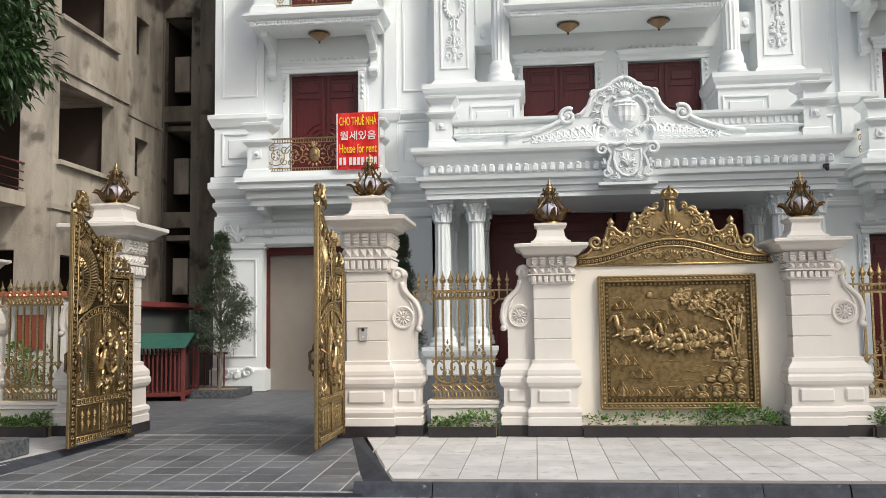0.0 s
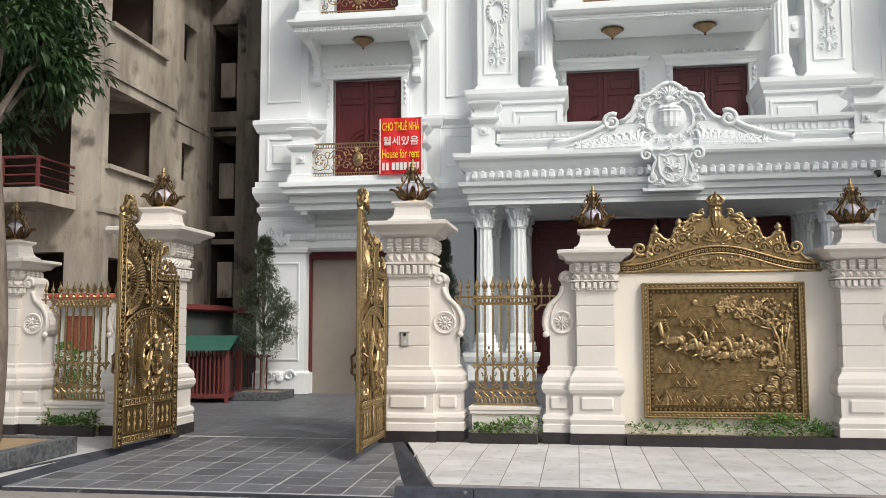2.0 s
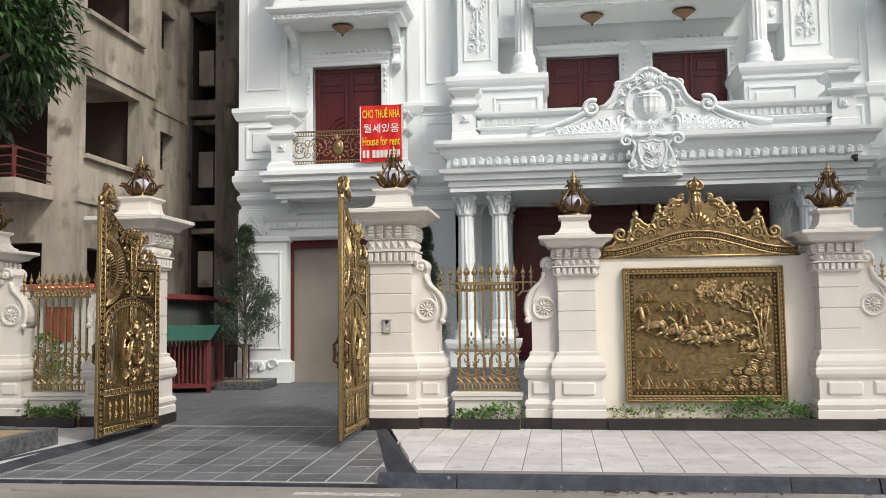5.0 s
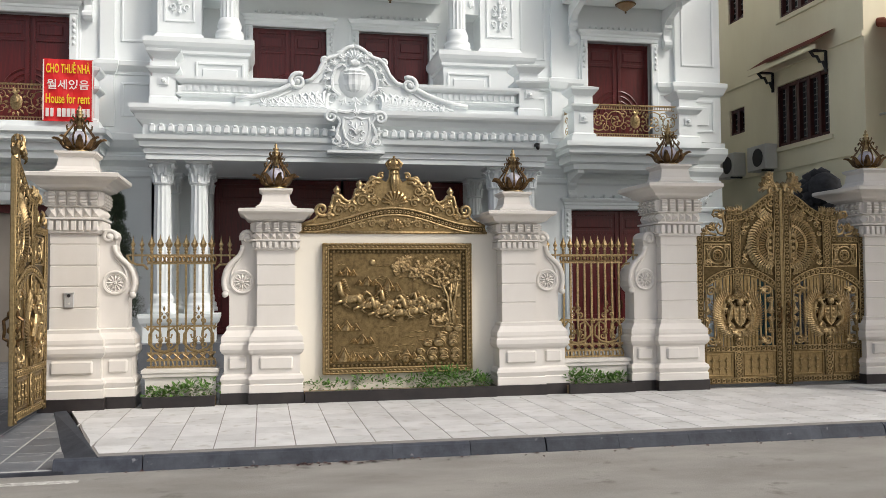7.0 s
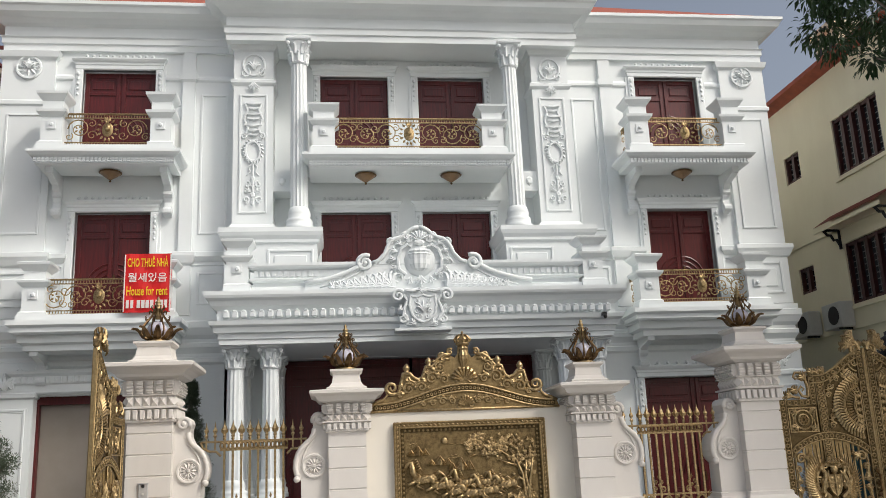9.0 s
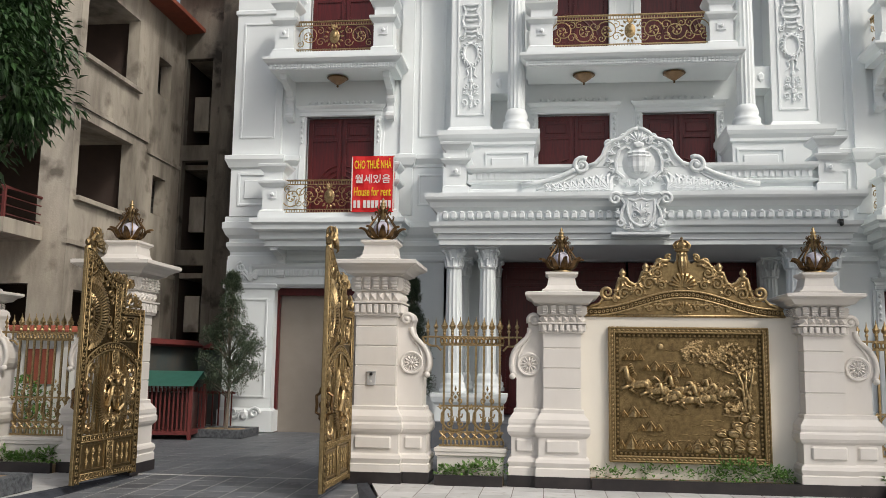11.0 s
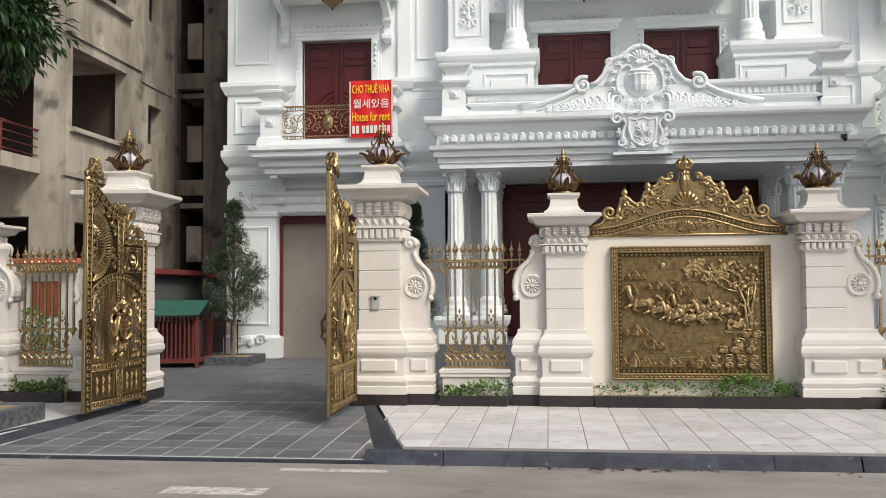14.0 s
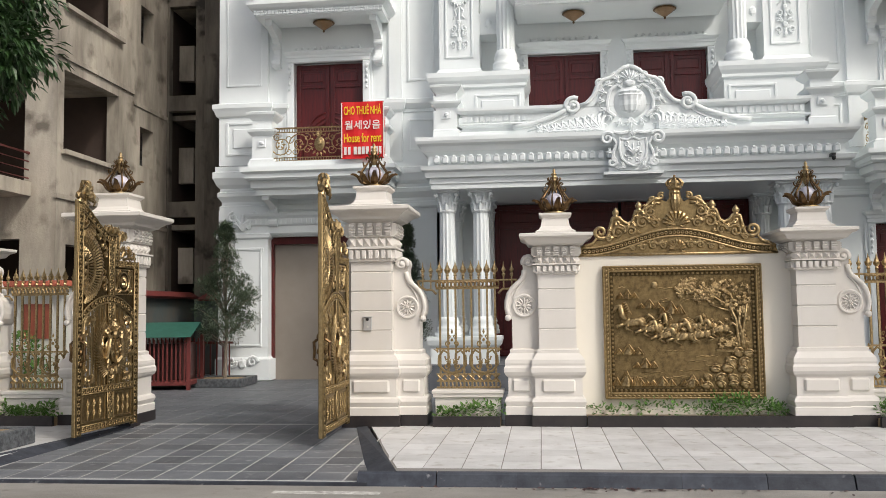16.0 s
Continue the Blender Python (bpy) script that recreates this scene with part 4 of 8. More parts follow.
for s in (-1, 1):
    xa, xb = sorted((s * 3.12, s * 4.04))
    PY = 7.5
    hpart("pilaster", loft(xa, xb, PY, 8.3, [(0.09, 6.80), (0.09, 6.92), (0.03, 7.02), (0.0, 7.05), (0.0, 10.42), (0.03, 10.45), (0.06, 10.49), (0.06, 10.56), (0.0, 10.6), (0.0, 11.3), (0.05, 11.34), (0.09, 11.45), (0.09, 11.5)]), WHITE, "white pilaster with plaster garland")
    bm = bmesh.new()
    frame_bars(bm, xa + 0.14, xb - 0.14, 7.30, 10.2, 0.045, PY - 0.03, PY, 0.006)
    pil = hpart("pilaster_panel", bm)
    # garland of leaves, ribbons and a rosette
    bm = bmesh.new()
    cx = s * 3.58
    # urn at the head, wreath in the middle, ribbon and leafy drop at the foot
    yo = PY - 0.02
    for zz, w in ((9.98, 0.17), (9.86, 0.11), (9.72, 0.20), (9.60, 0.13), (9.44, 0.20), (9.32, 0.15), (9.20, 0.10)):
        add_tube(bm, [(cx - w, yo, zz), (cx, yo - 0.02, zz - 0.03), (cx + w, yo, zz)], 0.034, 6)
    for k in (-1, 1):
        add_tube(bm, [(cx + k * 0.20, yo, 9.98), (cx + k * 0.13, yo - 0.01, 9.80), (cx + k * 0.21, yo, 9.58), (cx + k * 0.12, yo, 9.34), (cx + k * 0.17, yo, 9.22)], 0.030, 6)
        add_tube(bm, spiral(cx + k * 0.20, 9.16, 0.07, 1.3, math.pi / 2, yo, -k, 12), 0.026, 6, 0.014)
        for q in range(9):
            a = math.pi / 2 - k * (0.2 + q * 0.33)
            add_leaf(bm, cx + 0.17 * math.cos(a), 8.78 + 0.23 * math.sin(a), PY - 0.02, 0.12, 0.08, a - k * 0.7, 0.05)
        add_tube(bm, [(cx, yo, 8.50), (cx + k * 0.10, yo, 8.40), (cx + k * 0.06, yo, 8.28), (cx + k * 0.14, yo, 8.20)], 0.026, 5, 0.014)
        add_tube(bm, spiral(cx + k * 0.12, 7.98, 0.075, 1.3, math.pi / 2, yo, k, 12), 0.028, 6, 0.014)
        add_tube(bm, spiral(cx + k * 0.15, 7.62, 0.080, 1.3, -math.pi / 2, yo, -k, 12), 0.028, 6, 0.014)
        add_acanthus(bm, cx + k * 0.05, 7.80, PY, 0.16, math.pi / 2 - k * 1.0, 0.05, 3)
    add_tube(bm, [(cx + 0.17 * math.cos(q * math.pi / 10), yo, 8.78 + 0.24 * math.sin(q * math.pi / 10)) for q in range(21)], 0.036, 6)
    add_tube(bm, [(cx, yo, 8.50), (cx, yo - 0.01, 8.10), (cx, yo, 7.50)], 0.024, 5)
    for zz, r in ((8.12, 0.06), (7.92, 0.05), (7.72, 0.07), (7.52, 0.05)):
        add_blob(bm, (cx, yo - 0.01, zz), r, (1, 0.6, 1.2), 1)
    ring = [(cx + 0.25 * math.cos(i * math.pi / 12), PY - 0.02, 10.95 + 0.27 * math.sin(i * math.pi / 12)) for i in range(25)]
    add_tube(bm, ring, 0.03, 6)
    add_acanthus(bm, cx, 10.85, PY, 0.26, math.pi / 2, 0.08, 5)
    add_acanthus(bm, cx, 10.48, PY - 0.02, 0.24, -math.pi / 2, 0.06, 5)
    for k in (-1, 1):
        add_tube(bm, spiral(cx + k * 0.2, 10.75, 0.12, 1.3, 1.0, PY - 0.02, k, 12), 0.03, 5, 0.015)
    part("garland", bm, WHITE_ORN, pil, "white plaster garland of leaves and ribbons")
    column("giant_column", s * 2.52, 7.3, 6.80, 11.5, 0.20, 14, 0.55, 0.6)
    x0, x1 = sorted((s * 2.12, s * 4.12))
    hpart("column_pedestal", loft(x0, x1, 6.92, 8.2, [(0.06, 5.1), (0.06, 5.35), (0.0, 5.42), (0.0, 6.42), (0.05, 6.46), (0.05, 6.52), (0.10, 6.60), (0.13, 6.68), (0.13, 6.78), (0, 6.80)]))
    bm = bmesh.new()
    xp0, xp1 = sorted((s * 2.2, s * 3.2))
    frame_bars(bm, xp0, xp1, 5.5, 6.3, 0.05, 6.89, 6.92, 0.006)
    add_box(bm, xp0 + 0.14, xp1 - 0.14, 6.885, 6.92, 5.64, 6.16, 0.015)
    hpart("pedestal_panel", bm)
    # square crossbar with a diamond between column and pilaster
    xa, xb = sorted((s * 2.72, s * 3.12))
    bm = box(xa, xb, 7.6, 8.2, 7.85, 8.35)
    add_blob(bm, ((xa + xb) / 2, 7.6, 8.1), 0.13, (0.7, 0.4, 1), 1)
    hpart("tie_block", bm)

# ---- entrance portico ----
for s in (-1, 1):
    for dx in (3.75, 3.05):
        column("porch_column", s * dx, 6.02, 1.05, 4.06, 0.175, 12, 0.4, 0.42)
        column("porch_column", s * dx, 7.9, 1.05, 4.06, 0.165, 12, 0.4, 0.42)
    x0, x1 = sorted((s * 2.72, s * 4.08))
    hpart("porch_pedestal", loft(x0, x1, 5.7, 6.34, [(0.06, 0.0), (0.06, 0.25), (0.0, 0.3), (0.0, 0.82), (0.05, 0.88), (0.08, 0.98), (0.08, 1.05)]))
E4 = [(0.0, 4.05), (0.0, 4.14), (0.03, 4.16), (0.03, 4.26), (0.10, 4.28), (0.12, 4.38), (0.18, 4.42), (0.20, 4.50), (0.05, 4.52), (0.05, 4.72), (0.10, 4.76), (0.16, 4.80), (0.20, 4.90), (0.26, 4.95), (0.28, 5.0), (0.28, 5.08), (0.0, 5.10)]
ent = hpart("entablature", loft(-4.03, 4.03, 5.62, 8.2, E4), WHITE, "white moulded entablature of the porch")
egg = bmesh.new()
add_box(egg, -0.062, 0.062, -0.09, 0.06, 0.0, 0.13, 0.02)
add_blob(egg, (0, -0.07, 0.13), 0.055, (1.0, 0.7, 0.6), 1)
egg_me = bpy.data.meshes.new("egg_block")
egg.to_mesh(egg_me)
egg.free()
egg_me.materials.append(WHITE_ORN)
for i in range(46):
    ob = new("egg_block", egg_me)
    ob.parent = ent
    ob.location = (-3.98 + (i + 0.5) * 7.96 / 46, 5.52, 4.56)
par = hpart("parapet", loft(-3.42, 3.42, 5.66, 5.96, [(0.02, 5.1), (0.02, 5.2), (-0.03, 5.22), (-0.03, 5.30), (0.05, 5.33), (0.06, 5.36), (0.0, 5.38), (-0.04, 5.40), (-0.04, 5.56), (0.05, 5.60), (0.07, 5.64), (0.07, 5.70), (0, 5.71)]), WHITE, "white parapet with beaded frieze")
dentil_row(par, -3.4, -1.2, 5.70, 5.42, 5.55, 0.07, 0.05, 0.035)
dentil_row(par, 1.2, 3.4, 5.70, 5.42, 5.55, 0.07, 0.05, 0.035)
for s in (-1, 1):
    a, b = sorted((s * 3.48, s * 3.92))
    pedestal(house, a, b, 5.62, 6.06, 5.1, 1.12)

# ---- pediment ornament over the porch ----
ped = hpart("pediment", bmesh.new(), WHITE, "white plaster pediment with shield, volutes and shell")
sweep = [(-2.35, 5.26), (-2.05, 5.30), (-1.75, 5.38), (-1.50, 5.47), (-1.32, 5.56), (-1.20, 5.64)]
hood = [(-0.98, 5.66), (-0.86, 5.70), (-0.80, 5.76), (-0.71, 5.86), (-0.66, 5.99), (-0.60, 6.10), (-0.50, 6.17), (-0.38, 6.20), (-0.29, 6.25), (-0.20, 6.34), (-0.10, 6.40), (0, 6.42)]
out = [(-2.35, 5.10)] + sweep + hood
full = out + [(-x, z) for x, z in out[-2::-1]]
part("gable", add_prism(bmesh.new(), full, 5.60, 5.74), WHITE, ped)
bm = bmesh.new()
for k in (-1, 1):
    add_tube(bm, [(k * -x, 5.585, z) for x, z in sweep], 0.050, 7)
    add_tube(bm, [(k * -x, 5.60, z - 0.13) for x, z in sweep[1:]], 0.022, 5)
    add_tube(bm, [(k * -x, 5.585, z) for x, z in hood], 0.046, 7)
    add_tube(bm, [(k * -x * 0.86, 5.595, z - 0.10) for x, z in hood[2:]], 0.028, 6)
    add_tube(bm, spiral(k * 1.13, 5.66, 0.175, 1.7, math.pi / 2 + k * 0.6, 5.575, -k, 24), 0.050, 6, 0.032)
    add_blob(bm, (k * 1.13, 5.56, 5.66), 0.06, (1, 0.7, 1), 1)
    add_tube(bm, spiral(k * 0.60, 6.10, 0.075, 1.3, math.pi / 2 + k * 0.5, 5.575, -k, 14), 0.034, 6, 0.018)
    add_tube(bm, spiral(k * 0.30, 6.24, 0.060, 1.3, math.pi / 2 + k * 0.5, 5.575, -k, 14), 0.030, 6, 0.016)
part("moulding", bm, WHITE, ped, "bold rolled moulding with volutes", smooth=True)
bm = bmesh.new()
for k in (-1, 1):
    for i in range(9):                         # leaves running out under the sweep
        x, zt = 0.56 + 0.15 * i, 5.15
        h = max(0.14, 0.42 - 0.034 * i)
        add_acanthus(bm, k * x, zt, 5.60, h, math.pi / 2 - k * 0.75, 0.08, 5)
        add_acanthus(bm, k * (x + 0.08), zt + 0.02, 5.60, h * 0.6, math.pi / 2 + k * 0.5, 0.06, 3)
        if i % 2 == 0:
            add_tube(bm, spiral(k * (x + 0.06), zt + 0.12, 0.085 - 0.004 * i, 1.3, 0.6, 5.58, k, 12), 0.028, 5, 0.014)
    for i in range(7):
        a = math.pi / 2 - k * (0.45 + i * 0.38)
        add_acanthus(bm, 0.50 * math.cos(a), 5.74 + 0.42 * math.sin(a), 5.59, 0.16, a, 0.06, 3)
    add_tube(bm, spiral(k * 0.20, 6.16, 0.085, 1.4, math.pi / 2, 5.57, -k, 14), 0.032, 6, 0.016)
    add_tube(bm, [(k * 0.30, 5.56, 5.40), (k * 0.44, 5.56, 5.52), (k * 0.46, 5.56, 5.74), (k * 0.38, 5.56, 5.95), (k * 0.25, 5.56, 6.04), (k * 0.16, 5.56, 5.98)], 0.042, 6, 0.028)
for i in range(7):
    a = math.pi / 2 + (i - 3) * 0.36
    add_leaf(bm, 0, 6.12, 5.59, 0.29, 0.11, a, 0.08)
add_blob(bm, (0, 5.56, 6.08), 0.09, (1.5, 0.7, 0.8), 1)
add_acanthus(bm, 0, 5.36, 5.58, 0.22, -math.pi / 2, 0.07, 5)
part("pediment_ornament", bm, WHITE_ORN, ped)
bm = bmesh.new()
add_blob(bm, (0, 5.61, 5.70), 0.36, (0.95, 0.22, 1.0), 2)
part("oval", bm, WHITE_ORN, ped, smooth=True)
bm = lathe([(0.06, 5.44), (0.10, 5.47), (0.20, 5.52), (0.24, 5.62), (0.235, 5.72), (0.25, 5.80), (0.27, 5.83), (0.22, 5.86), (0.25, 5.90), (0.18, 5.95), (0.05, 5.97)], 24, (0, 5.62, 0), 0.09)
for v in bm.verts:
    v.co.y = 5.62 + (v.co.y - 5.62) * 0.7
part("vase", bm, WHITE_ORN, ped, "plain ribbed vase in relief")

cart = hpart("cartouche", loft(-0.52, 0.52, 5.30, 5.5, [(0.0, 4.18), (0.05, 4.2), (0.05, 4.25), (0.0, 4.26), (-0.05, 4.27), (-0.05, 4.35)]), WHITE_ORN, "white plaster shield cartouche on the cornice")
bm = bmesh.new()
add_prism(bm, [(-0.44, 4.98), (-0.34, 4.86), (-0.38, 4.66), (-0.36, 4.48), (-0.42, 4.36), (-0.24, 4.28), (0.24, 4.28), (0.42, 4.36), (0.36, 4.48), (0.38, 4.66), (0.34, 4.86), (0.44, 4.98), (0.2, 5.0), (0, 5.06), (-0.2, 5.0)], 5.30, 5.5)
sh = [(-0.25, 4.90), (-0.12, 4.87), (0, 4.92), (0.12, 4.87), (0.25, 4.90), (0.27, 4.70), (0.22, 4.50), (0.11, 4.40), (0, 4.36), (-0.11, 4.40), (-0.22, 4.50), (-0.27, 4.70)]
add_prism(bm, sh[::-1], 5.25, 5.31)
add_tube(bm, [(x, 5.25, z) for x, z in sh + sh[:1]], 0.026, 6)
for k in (-1, 1):
    add_tube(bm, spiral(k * 0.49, 4.91, 0.13, 1.5, math.pi / 2 + k * 0.9, 5.27, -k, 20), 0.042, 7, 0.024)
    add_tube(bm, [(k * 0.30, 5.28, 4.40), (k * 0.40, 5.27, 4.50), (k * 0.37, 5.27, 4.66), (k * 0.31, 5.27, 4.80), (k * 0.38, 5.27, 4.92)], 0.038, 6, 0.028)
    add_tube(bm, spiral(k * 0.41, 4.44, 0.10, 1.4, math.pi / 2, 5.27, k, 16), 0.034, 6, 0.018)
    add_tube(bm, [(k * 0.06, 5.27, 5.04), (k * 0.22, 5.25, 5.0), (k * 0.36, 5.27, 5.03)], 0.036, 6)
    for q in range(4):
        add_tube(bm, spiral(k * (0.08 + 0.05 * (q % 2)), 4.48 + 0.10 * q, 0.05, 1.2, 0.5 * q, 5.24, k if q % 2 else -k, 11), 0.020, 5, 0.010)
    add_acanthus(bm, k * 0.16, 4.32, 5.27, 0.16, math.pi / 2 - k * 1.0, 0.05, 4)
    add_acanthus(bm, k * 0.42, 4.62, 5.28, 0.13, math.pi / 2 - k * 0.9, 0.05, 4)
add_acanthus(bm, 0, 4.58, 5.25, 0.22, math.pi / 2, 0.06, 5)
add_acanthus(bm, 0, 4.95, 5.26, 0.15, math.pi / 2, 0.06, 5)
part("cartouche_ornament", bm, WHITE_ORN, cart)

# ---- crowning entablature and roof ----
E5 = [(0.0, 11.45), (0.0, 11.6), (0.04, 11.62), (0.04, 11.75), (0.08, 11.78), (0.0, 11.8), (0.0, 12.05), (0.1, 12.1), (0.2, 12.2), (0.4, 12.26), (0.45, 12.38), (0.5, 12.42), (0.5, 12.5), (0, 12.52)]
hpart("crown_entablature", loft(-4.2, 4.2, 7.2, 8.6, E5))
for s in (-1, 1):
    xa, xb = sorted((s * 4.2, s * 9.38))
    hpart("crown_entablature", loft(xa, xb, WY - 0.1, 8.6, [(o, z) for o, z in E5]))
hpart("roof", loft(-9.6, 9.6, 7.6, 20.2, [(0.0, 12.52), (0.0, 12.6), (-3.6, 14.8), (-3.6, 14.9)]), TILE_RED, "red tiled hipped roof")


def both_sides(bm):
    """Repeat what was built on the -y face on the other face too."""
    geo = bmesh.ops.duplicate(bm, geom=bm.verts[:] + bm.edges[:] + bm.faces[:])["geom"]
    for e in geo:
        if isinstance(e, bmesh.types.BMVert):
            e.co.y = -e.co.y
    return bm


# ================= gilded gate leaves =================
def gate_leaf(W, side, m, label, group):
    """One leaf: hinge at x 0, meeting stile at x = side * W, face to -y."""
    g = thing("gate_leaf", label, "gate", m, group)
    def X(u):
        return side * u * W
    def bar(bm, u0, u1, z0, z1, d=0.022, bevel=0.004):
        a, b = sorted((X(u0), X(u1)))
        add_box(bm, a, b, -d, d, z0, z1, bevel)
    SWEEP = ((0.36, 2.61), (0.47, 2.60), (0.55, 2.635), (0.66, 2.72), (0.79, 2.86), (0.90, 2.955), (1.0, 3.0))
    def top(u):                       # ogee top edge
        for (ua, za), (ub, zb) in zip(SWEEP, SWEEP[1:]):
            if u <= ub:
                return za + (zb - za) * max(0.0, (u - ua) / (ub - ua))
        return SWEEP[-1][1]
    def arch_z(u):
        return 1.50 + 0.235 * math.sin(math.pi * min(1, max(0, (u - 0.08) / 0.825))) ** 0.75
    # frame: dark bands edged with bright rods, rings along them
    ed = bmesh.new()
    rings = []
    def edges(p, q):
        add_tube(ed, [p, q], 0.010, 4)
    def band_x(u0, u1, z0, z1):
        fr = bmesh.new()
        bar(fr, u0, u1, z0, z1)
        part("rail", fr, BAND, g, "dark gilded rail")
        for z in (z0 + 0.010, z1 - 0.010):
            edges((X(u0), -0.022, z), (X(u1), -0.022, z))
        n = max(1, round(abs(u1 - u0) * W / 0.086))
        rings.extend([(X(u0 + (u1 - u0) * (i + 0.5) / n), (z0 + z1) / 2) for i in range(n)])
    def band_z(u0, u1, z0, z1, chain=False):
        fr = bmesh.new()
        bar(fr, u0, u1, z0, z1, 0.026 if chain else 0.022)
        part("stile", fr, BAND, g, "dark gilded stile")
        for u in (u0 + 0.010 / W, u1 - 0.010 / W):
            edges((X(u), -0.024, z0), (X(u), -0.024, z1))
        x, n = X((u0 + u1) / 2), max(1, round((z1 - z0) / (0.094 if chain else 0.086)))
        for i in range(n):
            z = z0 + (z1 - z0) * (i + 0.5) / n
            if not chain:
                rings.append((x, z))
                continue
            add_tube(ed, [(x + 0.046 * math.cos(k * math.pi / 5), -0.028, z + 0.046 * math.sin(k * math.pi / 5)) for k in range(11)], 0.010, 4)
            for k in range(4):
                add_leaf(ed, x, z, -0.026, 0.042, 0.022, math.pi / 4 + k * math.pi / 2, 0.014)
    band_z(0.0, 0.08, 0.0, 2.27)
    band_z(0.905, 0.985, 0.0, 2.96)
    band_x(0.08, 0.905, 0.03, 0.125)
    band_x(0.08, 0.905, 0.505, 0.60)
    band_x(0.08, 0.345, 2.175, 2.27)
    band_z(0.345, 0.41, 2.175, 2.60)
    for z0, z1 in ((0.125, 0.505), (0.60, 0.86), (1.36, 1.69), (1.78, 2.53)):
        band_z(0.415, 0.515, z0, z1, True)
    part("meeting_bar", box(*sorted((X(0.985), X(1.0))), -0.022, 0.022, 0.0, 3.0, 0.004), GOLD_TRIM, g)
    for name, us, fz, lo, hi in (("arched_rail", [0.08 + 0.825 * i / 20 for i in range(21)], arch_z, -0.045, 0.05),
                                 ("sweeping_rail", [0.36 + 0.60 * i / 16 for i in range(17)], top, -0.105, 0.0)):
        bm = bmesh.new()
        path = [(X(u), fz(u)) for u in us]
        a = [[bm.verts.new((x, y, z + dz)) for x, z in path] for dz in (lo, hi) for y in (-0.022, 0.022)]
        for k in range(len(path) - 1):
            for p0, p1 in ((0, 2), (2, 3), (3, 1), (1, 0)):
                bm.faces.new((a[p0][k], a[p0][k + 1], a[p1][k + 1], a[p1][k]))
        part(name, bm, BAND, g)
        for dz in (lo, hi):
            add_tube(ed, [(x, -0.024, z + dz) for x, z in path], 0.012, 5)
        n = 14 if name == "arched_rail" else 10
        for k in range(n):
            q = (k + 0.5) / n * (len(path) - 1)
            i = int(q)
            x = path[i][0] + (path[i + 1][0] - path[i][0]) * (q - i)
            z = path[i][1] + (path[i + 1][1] - path[i][1]) * (q - i)
            rings.append((x, z + (lo + hi) / 2))
    for x, z in rings:
        add_tube(ed, [(x + 0.026 * math.cos(k * math.pi / 4), -0.024, z + 0.026 * math.sin(k * math.pi / 4)) for k in range(9)], 0.011, 4)
    part("ring_moulding", both_sides(ed), GOLD_TRIM, g, "bright ring and rod moulding", smooth=True)["kind"] = "stuff"
    # sunk panels of the lower part, with three tall fleurs each
    fleur = bmesh.new()
    for u0, u1 in ((0.08, 0.415), (0.515, 0.905)):
        a, b = sorted((X(u0), X(u1)))
        bm = bmesh.new()
        add_box(bm, a, b, -0.007, 0.007, 0.125, 0.505)
        frame_bars(bm, a + 0.02, b - 0.02, 0.145, 0.485, 0.020, -0.020, 0.020, 0.004)
        part("lower_panel", bm, GOLD, g, "plain gilded sheet")
        for i in range(3):
            cx = a + (b - a) * (0.26 + 0.24 * i)
            add_tube(fleur, [(cx, -0.014, 0.18), (cx, -0.014, 0.45)], 0.008, 5)
            for cz, s in ((0.255, 1), (0.375, 1)):
                for ang, L in ((math.pi / 2, 0.075), (math.pi / 2 + 0.95, 0.05), (math.pi / 2 - 0.95, 0.05), (-math.pi / 2, 0.055), (0.1, 0.04), (math.pi - 0.1, 0.04)):
                    add_leaf(fleur, cx, cz, -0.010, L, 0.030, ang, 0.020)
                add_blob(fleur, (cx, -0.022, cz), 0.016, (1, 0.7, 1))
    part("fleur", both_sides(fleur), GOLD_TRIM, g, "polished cast fleurs")["kind"] = "stuff"
    # upright sheet strips behind the medallion, open slots at both flanks
    for i in range(6):
        u = 0.262 + 0.0815 * i
        bm = box(X(u) - 0.053, X(u) + 0.053, -0.007, 0.007, 0.595, arch_z(u) - 0.03, 0.003)
        add_tube(bm, [(X(u), -0.008, 0.60), (X(u), -0.008, arch_z(u) - 0.10)], 0.012, 5)
        add_tube(bm, [(X(u), 0.008, 0.60), (X(u), 0.008, arch_z(u) - 0.10)], 0.012, 5)
        part("strip", bm, GOLD, g, "dull gilded sheet strip")
    for u in (0.105, 0.205, 0.735, 0.795, 0.875):
        part("upright_bar", box(X(u) - 0.012, X(u) + 0.012, -0.012, 0.012, 0.595, arch_z(u) - 0.04), GOLD_TRIM, g)
    for name, q, hi in (("fan_sheet", [0.515 + 0.065 * i for i in range(7)], lambda u: top(u) - 0.09), ("corner_sheet", [0.08, 0.16, 0.24, 0.32, 0.415], lambda u: 2.18)):
        bm = bmesh.new()
        a = [[bm.verts.new((X(u), y, arch_z(u))) for u in q] for y in (-0.003, 0.003)]
        b = [[bm.verts.new((X(u), y, hi(u))) for u in q] for y in (-0.003, 0.003)]
        for k in range(len(q) - 1):
            for y in (0, 1):
                bm.faces.new((a[y][k], a[y][k + 1], b[y][k + 1], b[y][k]))
        part(name, bm, BAND, g, "darker bronze backing")
    # wreathed crest medallion
    cx, cz = X(0.466), 1.10
    part("medallion_plate", both_sides(add_prism(bmesh.new(), [(cx + 0.25 * math.cos(i * math.pi / 12), cz + 0.265 * math.sin(i * math.pi / 12)) for i in range(24)], -0.030, -0.012)), BAND, g, "dark bronze disc")
    bm = bmesh.new()
